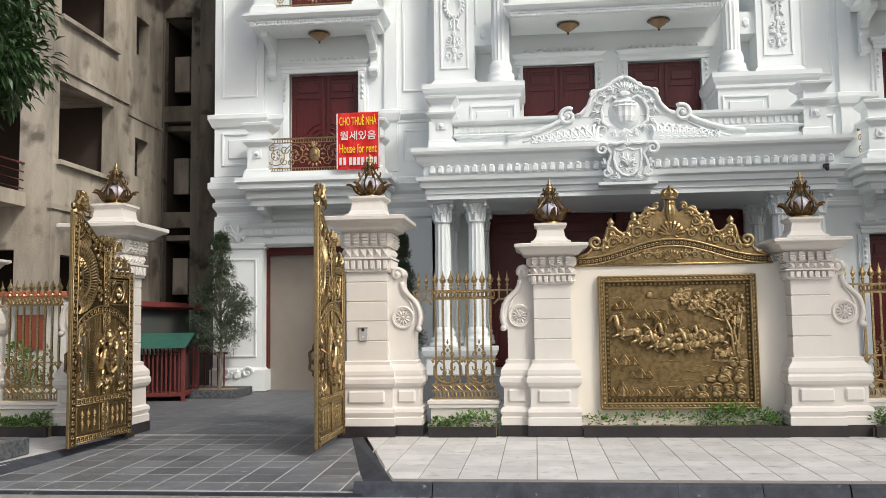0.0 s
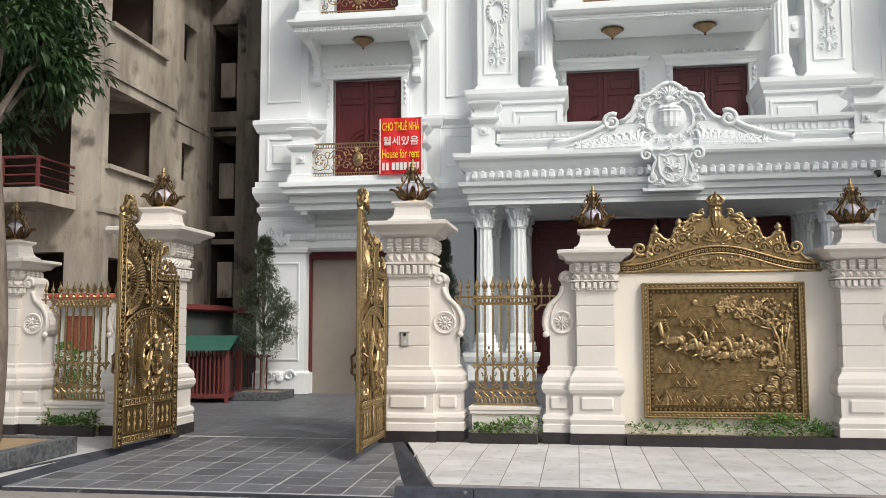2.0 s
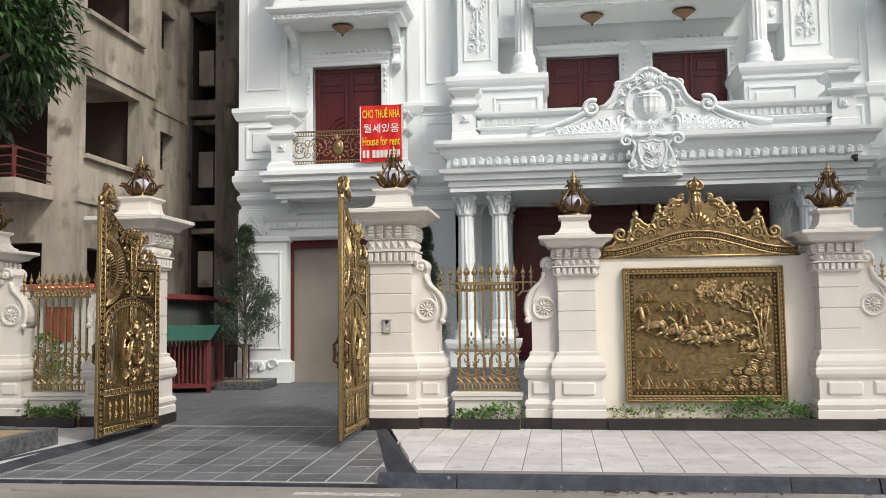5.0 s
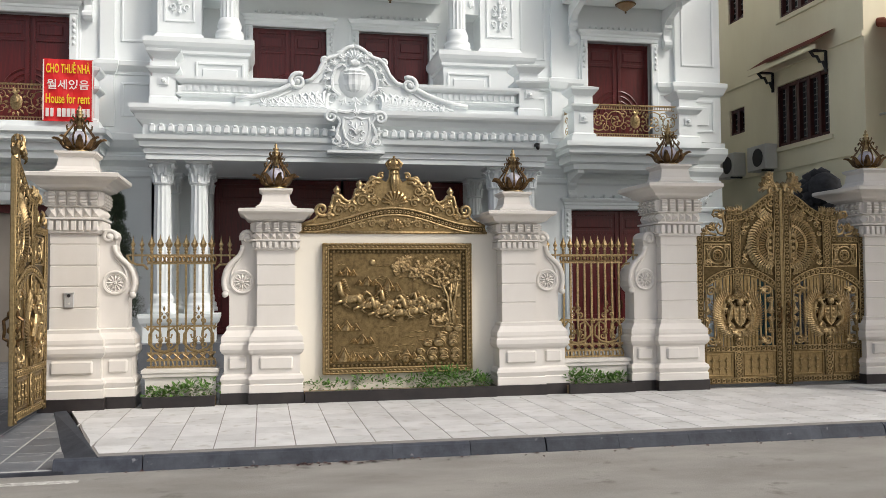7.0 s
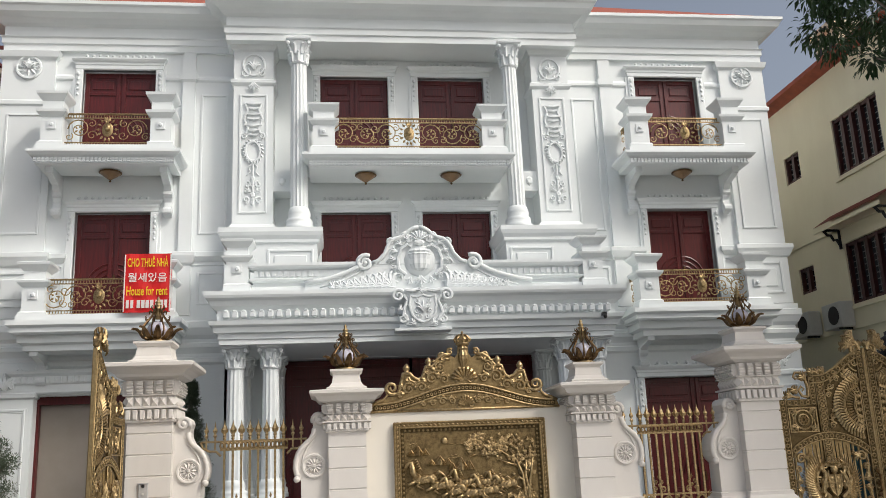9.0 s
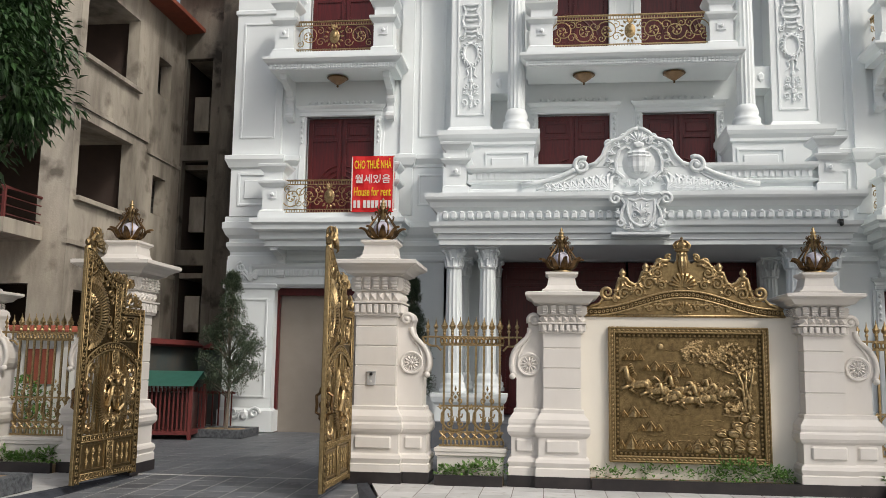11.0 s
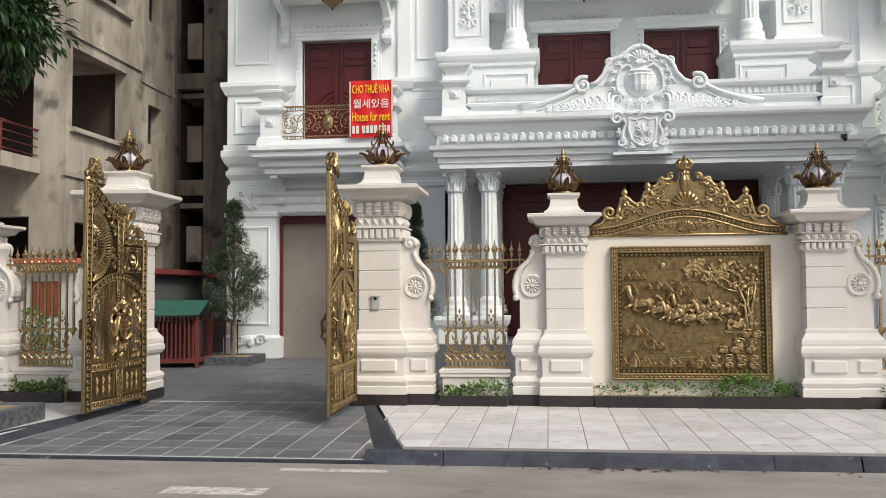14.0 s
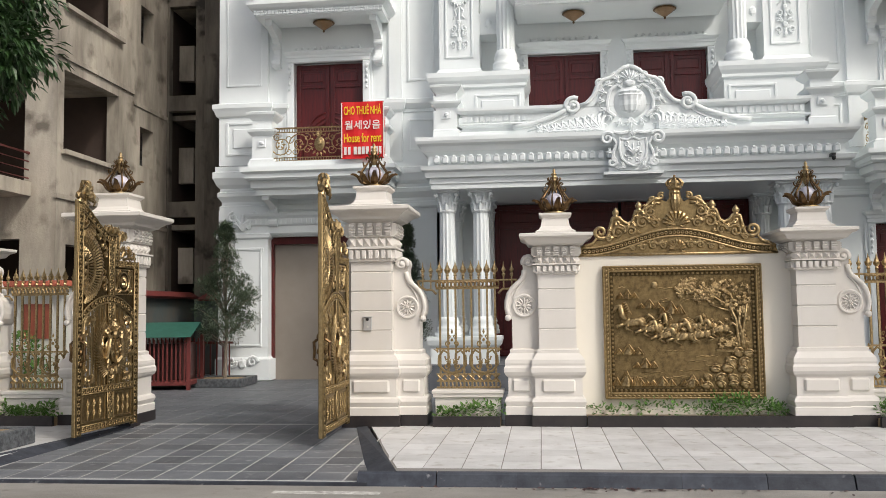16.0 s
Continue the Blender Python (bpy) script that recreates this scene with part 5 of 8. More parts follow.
    for k in (-1, 1):
        for i in range(24):                    # feathered palm leaves sweeping up and out
            a = -math.pi / 2 + k * (0.22 + i * 0.097)
            ca, sa = math.cos(a), math.sin(a)
            for rr, dl, L, r in ((0.275, 0.55, 0.185, 0.022), (0.265, 0.95, 0.13, 0.020)):
                p0 = Vector((cx + rr * ca, -0.034, cz + rr * 1.04 * sa))
                d0, d1 = a + k * dl, a + k * (dl + 0.2)
                p1 = p0 + Vector((0.5 * L * math.cos(d0), -0.018, 0.5 * L * math.sin(d0)))
                add_tube(bm, [p0, p1, p1 + Vector((0.5 * L * math.cos(d1), 0.014, 0.5 * L * math.sin(d1)))], r, 5, 0.004)
    add_tube(bm, [(cx + 0.255 * math.cos(i * math.pi / 14), -0.034, cz + 0.265 * math.sin(i * math.pi / 14)) for i in range(29)], 0.030, 6)
    part("wreath", both_sides(bm), BRONZE_HI, g, "polished palm wreath")
    bm = bmesh.new()
    sh = [(-0.10, 0.10), (-0.05, 0.085), (0, 0.105), (0.05, 0.085), (0.10, 0.10), (0.095, -0.06), (0.055, -0.15), (0, -0.20), (-0.055, -0.15), (-0.095, -0.06)]
    add_prism(bm, [(cx + x, cz + z) for x, z in sh], -0.085, -0.03)
    add_tube(bm, [(cx + x, -0.085, cz + z) for x, z in sh + sh[:1]], 0.013, 5)
    add_tube(bm, [(cx - 0.095, -0.09, cz - 0.02), (cx, -0.10, cz - 0.03), (cx + 0.095, -0.09, cz - 0.02)], 0.010, 5)
    add_tube(bm, [(cx, -0.09, cz - 0.19), (cx, -0.10, cz - 0.04), (cx, -0.09, cz + 0.10)], 0.010, 5)
    for sx, sz in ((-1, 1), (1, 1), (-1, -1), (1, -1)):
        add_blob(bm, (cx + sx * 0.048, -0.09, cz + (0.035 if sz > 0 else -0.085)), 0.026, (1, 0.5, 1.1))
    for k in (-1, 1):
        # curling forms that flank the shield
        add_tube(bm, [(cx + k * 0.10, -0.05, cz - 0.22), (cx + k * 0.19, -0.07, cz - 0.13), (cx + k * 0.17, -0.095, cz), (cx + k * 0.135, -0.095, cz + 0.11), (cx + k * 0.17, -0.085, cz + 0.17)], 0.042, 7, 0.026)
        add_blob(bm, (cx + k * 0.175, -0.085, cz + 0.185), 0.040, (1.2, 0.8, 0.9), 1)
        add_blob(bm, (cx + k * 0.16, -0.07, cz - 0.02), 0.07, (0.8, 0.7, 1.5), 1)
        for zz, xx, up in ((0.06, 0.10, 0.09), (-0.02, 0.105, 0.02), (-0.16, 0.20, -0.08)):
            add_tube(bm, [(cx + k * 0.165, -0.09, cz + zz), (cx + k * xx, -0.105, cz + zz + up * 0.6), (cx + k * (xx - 0.01), -0.09, cz + zz + up)], 0.018, 5, 0.009)
        add_tube(bm, spiral(cx + k * 0.225, cz + 0.02, 0.05, 1.2, 1.0, -0.06, -k, 11), 0.016, 5, 0.008)
        for i in range(4):                     # mantling beside the crown
            add_tube(bm, spiral(cx + k * (0.07 + 0.045 * i), cz + 0.235 - 0.02 * i, 0.042, 1.2, 0.6 + i, -0.06, k if i % 2 else -k, 10), 0.015, 5, 0.007)
        add_acanthus(bm, cx + k * 0.05, cz - 0.27, -0.04, 0.12, -math.pi / 2 + k * 0.7, 0.05, 4)
        add_acanthus(bm, cx + k * 0.13, cz - 0.20, -0.04, 0.10, -math.pi / 2 + k * 0.4, 0.04, 3)
    add_blob(bm, (cx, -0.095, cz + 0.165), 0.058, (0.95, 0.7, 1.0), 2)
    for i in range(5):                         # open crown over the shield
        add_tube(bm, [(cx + (i - 2) * 0.030, -0.07, cz + 0.22), (cx + (i - 2) * 0.048, -0.10, cz + 0.275), (cx + (i - 2) * 0.020, -0.075, cz + 0.335)], 0.012, 4, 0.008)
    add_tube(bm, [(cx - 0.075, -0.07, cz + 0.225), (cx, -0.10, cz + 0.21), (cx + 0.075, -0.07, cz + 0.225)], 0.016, 5)
    add_blob(bm, (cx, -0.08, cz + 0.355), 0.028)
    add_blob(bm, (cx, -0.05, cz - 0.33), 0.060, (1.0, 0.8, 1.0), 1)
    add_acanthus(bm, cx, cz - 0.36, -0.03, 0.10, -math.pi / 2, 0.05, 5)
    part("crest", both_sides(bm), BRONZE_HI, g, "polished cast shield crest")
    # scrolls in the four corners of the middle field
    bm = bmesh.new()
    for u, inner in ((0.145, 1), (0.835, -1)):
        x, k = X(u), side * inner
        hi = arch_z(u)
        for zz, up in ((0.69, 1), (hi - 0.15, -1)):
            add_tube(bm, spiral(x + k * 0.03, zz, 0.075, 1.6, math.pi / 2 * (1 - k), -0.015, -k * up, 16), 0.021, 6, 0.011)
            add_tube(bm, spiral(x - k * 0.02, zz + up * 0.15, 0.05, 1.4, math.pi / 2 * (1 + k), -0.015, k * up, 12), 0.017, 6, 0.009)
            add_tube(bm, [(x - k * 0.045, -0.015, zz - up * 0.03), (x - k * 0.06, -0.015, zz + up * 0.12), (x - k * 0.02, -0.015, zz + up * 0.27), (x - k * 0.05, -0.015, zz + up * 0.36)], 0.016, 5, 0.010)
            add_acanthus(bm, x - k * 0.03, zz + up * 0.26, -0.012, 0.11, up * math.pi / 2, 0.03, 4)
            add_acanthus(bm, x + k * 0.07, zz - up * 0.02, -0.012, 0.13, math.pi / 2 * (1 - k) + k * up * 0.25, 0.035, 4)
        for z in (1.02, 1.10, 1.18):
            add_blob(bm, (x - k * 0.03, -0.012, z), 0.024, (1, 0.7, 1.3))
    # filigree square
    a, b = sorted((X(0.095), X(0.40)))
    frame_bars(bm, a, b, 1.80, 2.155, 0.016, -0.016, 0.0)
    mx, mz = (a + b) / 2, 1.98
    for r in (0.075, 0.135):
        add_tube(bm, [(mx + r * math.cos(q * math.pi / 9), -0.012, mz + r * math.sin(q * math.pi / 9)) for q in range(19)], 0.012, 5)
    for i in range(8):
        t = i * math.pi / 4
        add_leaf(bm, mx + 0.015 * math.cos(t), mz + 0.015 * math.sin(t), -0.010, 0.062, 0.035, t, 0.022)
    for sx in (-1, 1):
        for sz in (-1, 1):
            add_tube(bm, spiral(mx + sx * (b - a) * 0.36, mz + sz * 0.115, 0.050, 1.5, 0.7, -0.010, sx * sz, 12), 0.014, 5, 0.008)
            add_acanthus(bm, mx + sx * 0.10, mz + sz * 0.10, -0.008, 0.08, math.atan2(sz, sx), 0.03, 3)
        add_tube(bm, [(mx + sx * 0.175, -0.010, mz - 0.10), (mx + sx * 0.155, -0.010, mz), (mx + sx * 0.175, -0.010, mz + 0.10)], 0.012, 5)
    part("filigree", both_sides(bm), BRONZE_HI, g, "polished filigree scrolls")
    # sunburst fan beside the meeting stile
    bm = bmesh.new()
    fx, fz = X(0.935), 2.14
    def arcpt(rx, rz, t):
        return Vector((fx - side * rx * math.cos(t), 0, fz + rz * math.sin(t)))
    def inside(p):
        u = side * p.x / W
        return 0.525 < u < 0.90 and arch_z(u) + 0.06 < p.z < top(u) - 0.12
    for i in range(27):
        t = -1.35 + i * 2.7 / 26
        p0, p1, p2 = arcpt(0.34, 0.32, t), arcpt(0.43, 0.40, t + 0.05), arcpt(0.50, 0.47, t - 0.03)
        if inside(p1):
            p1.y = -0.022
            add_tube(bm, [p0, p1, p2], 0.010, 5, 0.025)
    for i in range(17):
        t = -1.3 + i * 2.6 / 16
        p0, p1 = arcpt(0.20, 0.20, t), arcpt(0.29, 0.28, t)
        if inside(p1):
            add_tube(bm, [p0, p1], 0.008, 4, 0.016)
    for rx, rz in ((0.17, 0.17), (0.315, 0.295), (0.335, 0.315)):
        ring = [p for p in [arcpt(rx, rz, -1.45 + 2.9 * i / 24) for i in range(25)] if inside(p)]
        if len(ring) > 2:
            add_tube(bm, ring, 0.012, 5)
    for q in range(4):
        add_blob(bm, (X(0.865), -0.005, 1.99 + 0.10 * q), 0.036, (1.2, 0.6, 1.0), 1)
    frame_bars(bm, *sorted((X(0.83), X(0.90))), 1.93, 2.36, 0.014, -0.014, 0.0)
    ux = X(0.90)
    for i in range(9):                         # small fan under the sweep
        t = -1.45 + i * 0.17
        p0, p1 = Vector((ux - side * 0.16 * math.cos(t), 0, 2.80 + 0.18 * math.sin(t))), Vector((ux - side * 0.27 * math.cos(t), 0, 2.80 + 0.30 * math.sin(t)))
        if inside(p1):
            add_tube(bm, [p0, p1], 0.010, 5, 0.022)
    for r in (0.13, 0.30):
        ring = [p for p in [Vector((ux - side * r * math.cos(t), 0, 2.80 + r * 1.1 * math.sin(t))) for t in [-1.5 + 0.1 * i for i in range(16)]] if inside(p)]
        if len(ring) > 2:
            add_tube(bm, ring, 0.014, 5)
    add_tube(bm, spiral(X(0.875), 2.78, 0.055, 1.3, 0.0, 0, -side, 12), 0.016, 5, 0.009)
    for u, zz, r, h in ((0.56, 1.88, 0.055, 1), (0.565, 2.02, 0.045, -1), (0.555, 2.32, 0.045, 1), (0.58, 2.45, 0.055, -1), (0.66, 2.55, 0.05, 1), (0.875, 1.83, 0.06, 1), (0.80, 1.80, 0.05, -1), (0.74, 2.60, 0.045, -1)):
        add_tube(bm, spiral(X(u), zz, r, 1.4, 0.4, 0, side * h, 12), 0.015, 5, 0.008)
        add_acanthus(bm, X(u), zz + 0.05, 0.0, r * 1.6, math.pi / 2 + side * 0.4 * h, 0.02, 3)
    for v in bm.verts:
        v.co.y -= 0.012
    part("sunburst", both_sides(bm), BRONZE_HI, g, "polished sunburst of rays and scrolls")
    # cresting: C-scroll in the step, leaves on the sweep, curled leaf at the peak
    bm = bmesh.new()
    add_tube(bm, [(X(0.33), 0, 2.30), (X(0.345), 0, 2.42), (X(0.32), 0, 2.56), (X(0.27), 0, 2.66), (X(0.22), 0, 2.66), (X(0.20), 0, 2.60), (X(0.225), 0, 2.56)], 0.028, 6, 0.016)
    add_tube(bm, [(X(0.33), 0, 2.30), (X(0.27), 0, 2.32), (X(0.24), 0, 2.40), (X(0.27), 0, 2.46), (X(0.30), 0, 2.42), (X(0.28), 0, 2.39)], 0.024, 6, 0.013)
    add_tube(bm, [(X(0.24), 0, 2.29), (X(0.17), 0, 2.31), (X(0.12), 0, 2.37), (X(0.13), 0, 2.43), (X(0.17), 0, 2.42), (X(0.16), 0, 2.38)], 0.022, 6, 0.012)
    add_acanthus(bm, X(0.14), 2.31, -0.012, 0.13, math.pi / 2 * (1 + side) - side * 0.35, 0.04, 4)
    add_acanthus(bm, X(0.20), 2.36, -0.012, 0.14, math.pi / 2 + side * 0.5, 0.04, 4)
    add_acanthus(bm, X(0.31), 2.55, -0.012, 0.15, math.pi / 2 + side * 0.6, 0.04, 4)
    for u in (0.40, 0.46, 0.52):
        add_tube(bm, spiral(X(u), top(u) + 0.05, 0.05, 1.2, -math.pi / 2, 0, -side, 11), 0.020, 6, 0.010)
        add_acanthus(bm, X(u), top(u) + 0.02, -0.01, 0.12, math.pi / 2 + side * 0.5, 0.04, 3)
    add_tube(bm, spiral(X(0.915), 2.99, 0.085, 1.5, -math.pi / 2, 0, -side, 16), 0.030, 6, 0.015)
    add_tube(bm, [(X(0.96), 0, 2.97), (X(0.94), 0, 3.06), (X(0.885), 0, 3.13), (X(0.85), 0, 3.20), (X(0.87), 0, 3.255), (X(0.91), 0, 3.25), (X(0.905), 0, 3.21)], 0.040, 6, 0.018)
    for u, zz, a in ((0.90, 3.08, 0.9), (0.87, 3.05, 1.2), (0.84, 3.02, 1.4), (0.88, 3.14, 0.7)):
        add_acanthus(bm, X(u), zz, -0.02, 0.15, math.pi / 2 + side * a, 0.05, 4)
    add_blob(bm, (X(0.965), 0, 3.06), 0.055, (1, 0.8, 1.2), 1)
    part("cresting", both_sides(bm), BRONZE_HI, g, "polished cresting scrolls")
    for zz in (0.25, 1.2, 2.1):
        part("hinge", add_tube(bmesh.new(), [(X(-0.012), 0, zz - 0.06), (X(-0.012), 0, zz + 0.06)], 0.02, 8), DARKGOLD, g)
    bm = bmesh.new()
    add_tube(bm, [(X(0.945), -0.03, 0.92), (X(0.945), -0.10, 0.96), (X(0.945), -0.09, 1.05), (X(0.945), -0.10, 1.16), (X(0.945), -0.03, 1.21)], 0.020, 6)
    for z in (0.90, 1.05, 1.23):
        add_blob(bm, (X(0.945), -0.045, z), 0.032, (0.9, 0.8, 1.4))
    part("handle", both_sides(bm), DARKGOLD, g, "aged brass pull handle")
    return g


gate_leaf(1.50, 1, pose(-5.74, -0.05, 0.06, 0, 0, -94.0), "open gilded wrought-iron gate leaf swung onto the driveway", "open gate")
gate_leaf(1.50, -1, pose(-2.68, -0.05, 0.06, 0, 0, 90.0), "open gilded wrought-iron gate leaf swung beside its pier", "open gate")
gate_leaf(1.44, 1, pose(6.45, 0.20, 0.02), "closed gilded wrought-iron gate leaf", "closed gate")
gate_leaf(1.44, -1, pose(9.33, 0.20, 0.02), "closed gilded wrought-iron gate leaf", "closed gate")


# ================= iron fences =================
def iron_fence(x0, x1, y=0.41, z0=0.48):
    f = thing("iron_fence", "gilded iron fence with spear tips and lower scrolls", "fence", pose((x0 + x1) / 2, y, z0), "iron fences")
    h = (x1 - x0) / 2
    n = max(4, round((x1 - x0) / 0.115))
    bars = None
    for i in range(n):
        x = -h + (i + 0.5) * 2 * h / n
        if bars is None:
            bm = box(-0.014, 0.014, -0.014, 0.014, 0.02, 1.60)
            add_lathe(bm, [(0.012, 1.58), (0.028, 1.61), (0.012, 1.635), (0.022, 1.65), (0.040, 1.685), (0.030, 1.72), (0.012, 1.76), (0.002, 1.82)], 6)
            for k in (-1, 1):
                add_tube(bm, [(0.008 * k, 0, 1.635), (0.036 * k, 0, 1.66), (0.046 * k, 0, 1.70)], 0.011, 5, 0.005)
            b = part("spear_bar", bm, BRONZE_HI, f, "gold-tipped bar")
            bars = b
        else:
            b = new("spear_bar", bars.data)
            b.parent = f
            b["label"] = "gold-tipped bar"
        b.location = (x, 0, 0)
    for z in (0.02, 0.11, 0.205, 0.565, 1.42, 1.53):
        part("rail", box(-h, h, -0.012, 0.012, z - 0.013, z + 0.013), BRONZE_HI, f)
    bm = bmesh.new()
    for i in range(n):
        x = -h + (i + 0.5) * 2 * h / n
        for k in (-1, 1):
            ring = [(x + k * 0.03 + 0.026 * math.cos(a * math.pi / 4), -0.012, 1.475 + 0.04 * math.sin(a * math.pi / 4)) for a in range(9)]
            add_tube(bm, ring, 0.013, 4)
        add_blob(bm, (x, -0.02, 1.475), 0.026)
        add_leaf(bm, x, 1.54, -0.01, 0.07, 0.05, math.pi / 2, 0.02)
        for k in range(4):
            a = math.pi / 4 + k * math.pi / 2
            add_tube(bm, [(x, -0.014, 0.155), (x + 0.055 * math.cos(a), -0.014, 0.155 + 0.05 * math.sin(a))], 0.013, 4, 0.009)
        add_tube(bm, [(x + 0.05, 0, 0.01), (x + 0.062, -0.004, 0.05), (x + 0.05, 0, 0.10)], 0.013, 5)
    part("ring_band", bm, BRONZE_HI, f, "band of small gilded rings")["kind"] = "stuff"
    bm = bmesh.new()
    m = max(1, round(2 * h / 0.44))
    for j in range(m):
        cx = -h + (j + 0.5) * 2 * h / m
        q = h / m
        for k in (-1, 1):
            # heart of two thick scrolls over a smaller reversed pair
            add_tube(bm, [(cx, -0.018, 0.22), (cx + k * q * 0.5, -0.018, 0.25), (cx + k * q * 0.86, -0.018, 0.34), (cx + k * q * 0.84, -0.018, 0.46), (cx + k * q * 0.55, -0.018, 0.545), (cx + k * q * 0.22, -0.018, 0.50), (cx + k * q * 0.20, -0.018, 0.43), (cx + k * q * 0.40, -0.018, 0.41), (cx + k * q * 0.46, -0.018, 0.46)], 0.020, 6, 0.012)
            add_tube(bm, spiral(cx + k * q * 0.34, 0.32, q * 0.22, 1.4, math.pi / 2, -0.018, k, 14), 0.014, 5, 0.009)
            add_acanthus(bm, cx + k * q * 0.10, 0.36, -0.022, 0.08, math.pi / 2 - k * 0.5, 0.03, 3)
            add_acanthus(bm, cx + k * q * 0.9, 0.52, -0.02, 0.08, math.pi / 2 - k * 0.3, 0.03, 3)
            add_tube(bm, spiral(cx + k * 0.055, 0.64, 0.042, 1.2, -math.pi / 2, -0.015, k, 11), 0.013, 5, 0.008)
            add_tube(bm, spiral(cx + k * 0.035, 0.735, 0.030, 1.1, -math.pi / 2, -0.015, k, 10), 0.011, 4, 0.007)
        add_leaf(bm, cx, 0.77, -0.015, 0.08, 0.035, math.pi / 2, 0.02)
        add_blob(bm, (cx, -0.02, 0.69), 0.022, (1, 0.7, 1.2))
    part("scrollwork", bm, GOLD_TRIM, f, "gilded lower scrolls")
    if h < 0.7:
        bm = bmesh.new()
        for k in (-1, 1):
            add_tube(bm, [(k * h, 0, 1.53), (k * (h + 0.26), 0, 1.53)], 0.014, 6)
            add_tube(bm, [(k * (h - 0.01), 0, 1.34), (k * (h + 0.05), 0, 1.40), (k * (h + 0.14), 0, 1.405), (k * (h + 0.23), 0, 1.45), (k * (h + 0.26), 0, 1.53)], 0.016, 6)
            for q in range(2):
                x = k * (h + 0.07 + 0.115 * q)
                add_box(bm, x - 0.01, x + 0.01, -0.01, 0.01, 1.42, 1.60)
                add_lathe(bm, [(0.012, 1.58), (0.028, 1.61), (0.012, 1.635), (0.034, 1.675), (0.012, 1.72), (0.002, 1.80)], 6, (x, 0, 0))
        part("end_bracket", bm, BRONZE_HI, f)
    return f


for x0, x1 in FENCES:
    iron_fence(x0 + 0.01, x1 - 0.01)


# ================= crown lamps on the piers =================
def crown_lamp(x, z, big):
    k = 1.0 if big else 0.95
    l = thing("pier_lamp", "crown-shaped brass lamp with globe on a pier", "lamp", pose(x, 0.41, z), "pier lamps")
    part("base", lathe([(0.17 * k, 0), (0.17 * k, 0.03), (0.10 * k, 0.045), (0.12 * k, 0.07), (0.06, 0.08)], 16), BRONZE_HI, l, "bright brass foot", smooth=True)
    part("globe", lathe([(0.05, 0.07), (0.10 * k, 0.10), (0.135 * k, 0.16), (0.138 * k, 0.20), (0.115 * k, 0.25), (0.07, 0.29), (0.03, 0.31)], 20), LAMP_GLASS, l, "pale glass globe", smooth=True)
    # cupped petal with a flaring pointed tip
    bm = bmesh.new()
    rows = []
    for r, zz, w in ((0.08, 0.05, 0.045), (0.14, 0.058, 0.085), (0.19, 0.085, 0.10), (0.215, 0.125, 0.085), (0.235, 0.165, 0.055), (0.275, 0.20, 0.035), (0.33, 0.21, 0.006)):
        rows.append([bm.verts.new((r * k - 0.016, -w / 2, zz + 0.010)), bm.verts.new((r * k + 0.008, 0, zz)), bm.verts.new((r * k - 0.016, w / 2, zz + 0.010))])
    for a, b in zip(rows, rows[1:]):
        for q in range(2):
            bm.faces.new((a[q], a[q + 1], b[q + 1], b[q]))
    bmesh.ops.recalc_face_normals(bm, faces=bm.faces)
    bmesh.ops.solidify(bm, geom=bm.faces[:], thickness=0.01)
    petal = part("petal", bm, DARKGOLD, l, "aged gold pointed petal")
    # rib that rises from the bowl, pinches in at the neck and curls out
    bm = bmesh.new()
    add_tube(bm, [(0.175 * k, 0, 0.09), (0.215 * k, 0, 0.16), (0.205 * k, 0, 0.225), (0.150 * k, 0, 0.30), (0.095 * k, 0, 0.37), (0.070, 0, 0.42), (0.100, 0, 0.455), (0.125, 0, 0.44), (0.118, 0, 0.415)], 0.014, 5, 0.009)
    add_tube(bm, [(0.135 * k, 0, 0.315), (0.165 * k, 0, 0.335), (0.175 * k, 0, 0.37), (0.155 * k, 0, 0.38)], 0.012, 5, 0.007)
    add_tube(bm, [(0.060, 0, 0.43), (0.065, 0, 0.47), (0.095, 0, 0.505), (0.085, 0, 0.53)], 0.012, 5, 0.007)
    rib = part("rib", bm, DARKGOLD, l, "curled aged gold rib")
    for ob, off in ((petal, 0.2), (rib, 0.2 + math.pi / 8)):
        for i in range(8):
            r = ob if i == 0 else new(ob.name.split(".")[0], ob.data)
            r.parent = l
            r["label"] = ob["label"]
            r.rotation_euler = (0, 0, 2 * math.pi * i / 8 + off)
    bm = lathe([(0.03, 0.34), (0.05, 0.40), (0.035, 0.44), (0.060, 0.47), (0.068, 0.485), (0.035, 0.50), (0.055, 0.525), (0.055, 0.535), (0.025, 0.55), (0.042, 0.57), (0.040, 0.585), (0.015, 0.60), (0.024, 0.625), (0.005, 0.66)], 12)
    part("finial", bm, BRONZE_HI, l, "brass stacked finial", smooth=True)
    return l


for key, p in PIERS.items():
    crown_lamp(p.matrix_basis.translation.x, p["lamp_z"] - 0.005, key.startswith("gate"))

# intercom and low sensor
ic = thing("intercom", "small grey intercom panel with camera on a gate pier", "intercom", pose(-2.42, 0.12, 1.42))
part("housing", box(-0.06, 0.06, -0.03, 0.002, -0.10, 0.085, 0.008), STEEL, ic)
part("hood", box(-0.068, 0.068, -0.045, 0.0, 0.085, 0.097), STEEL, ic)
part("lens", lathe([(0.022, 0), (0.022, 0.012), (0.01, 0.014)], 12), BLACK, ic).matrix_basis = pose(0, -0.03, 0.055, 90, 0, 0)
part("button", box(-0.014, 0.014, -0.036, -0.03, -0.06, -0.035, 0.003), AC_WHITE, ic)


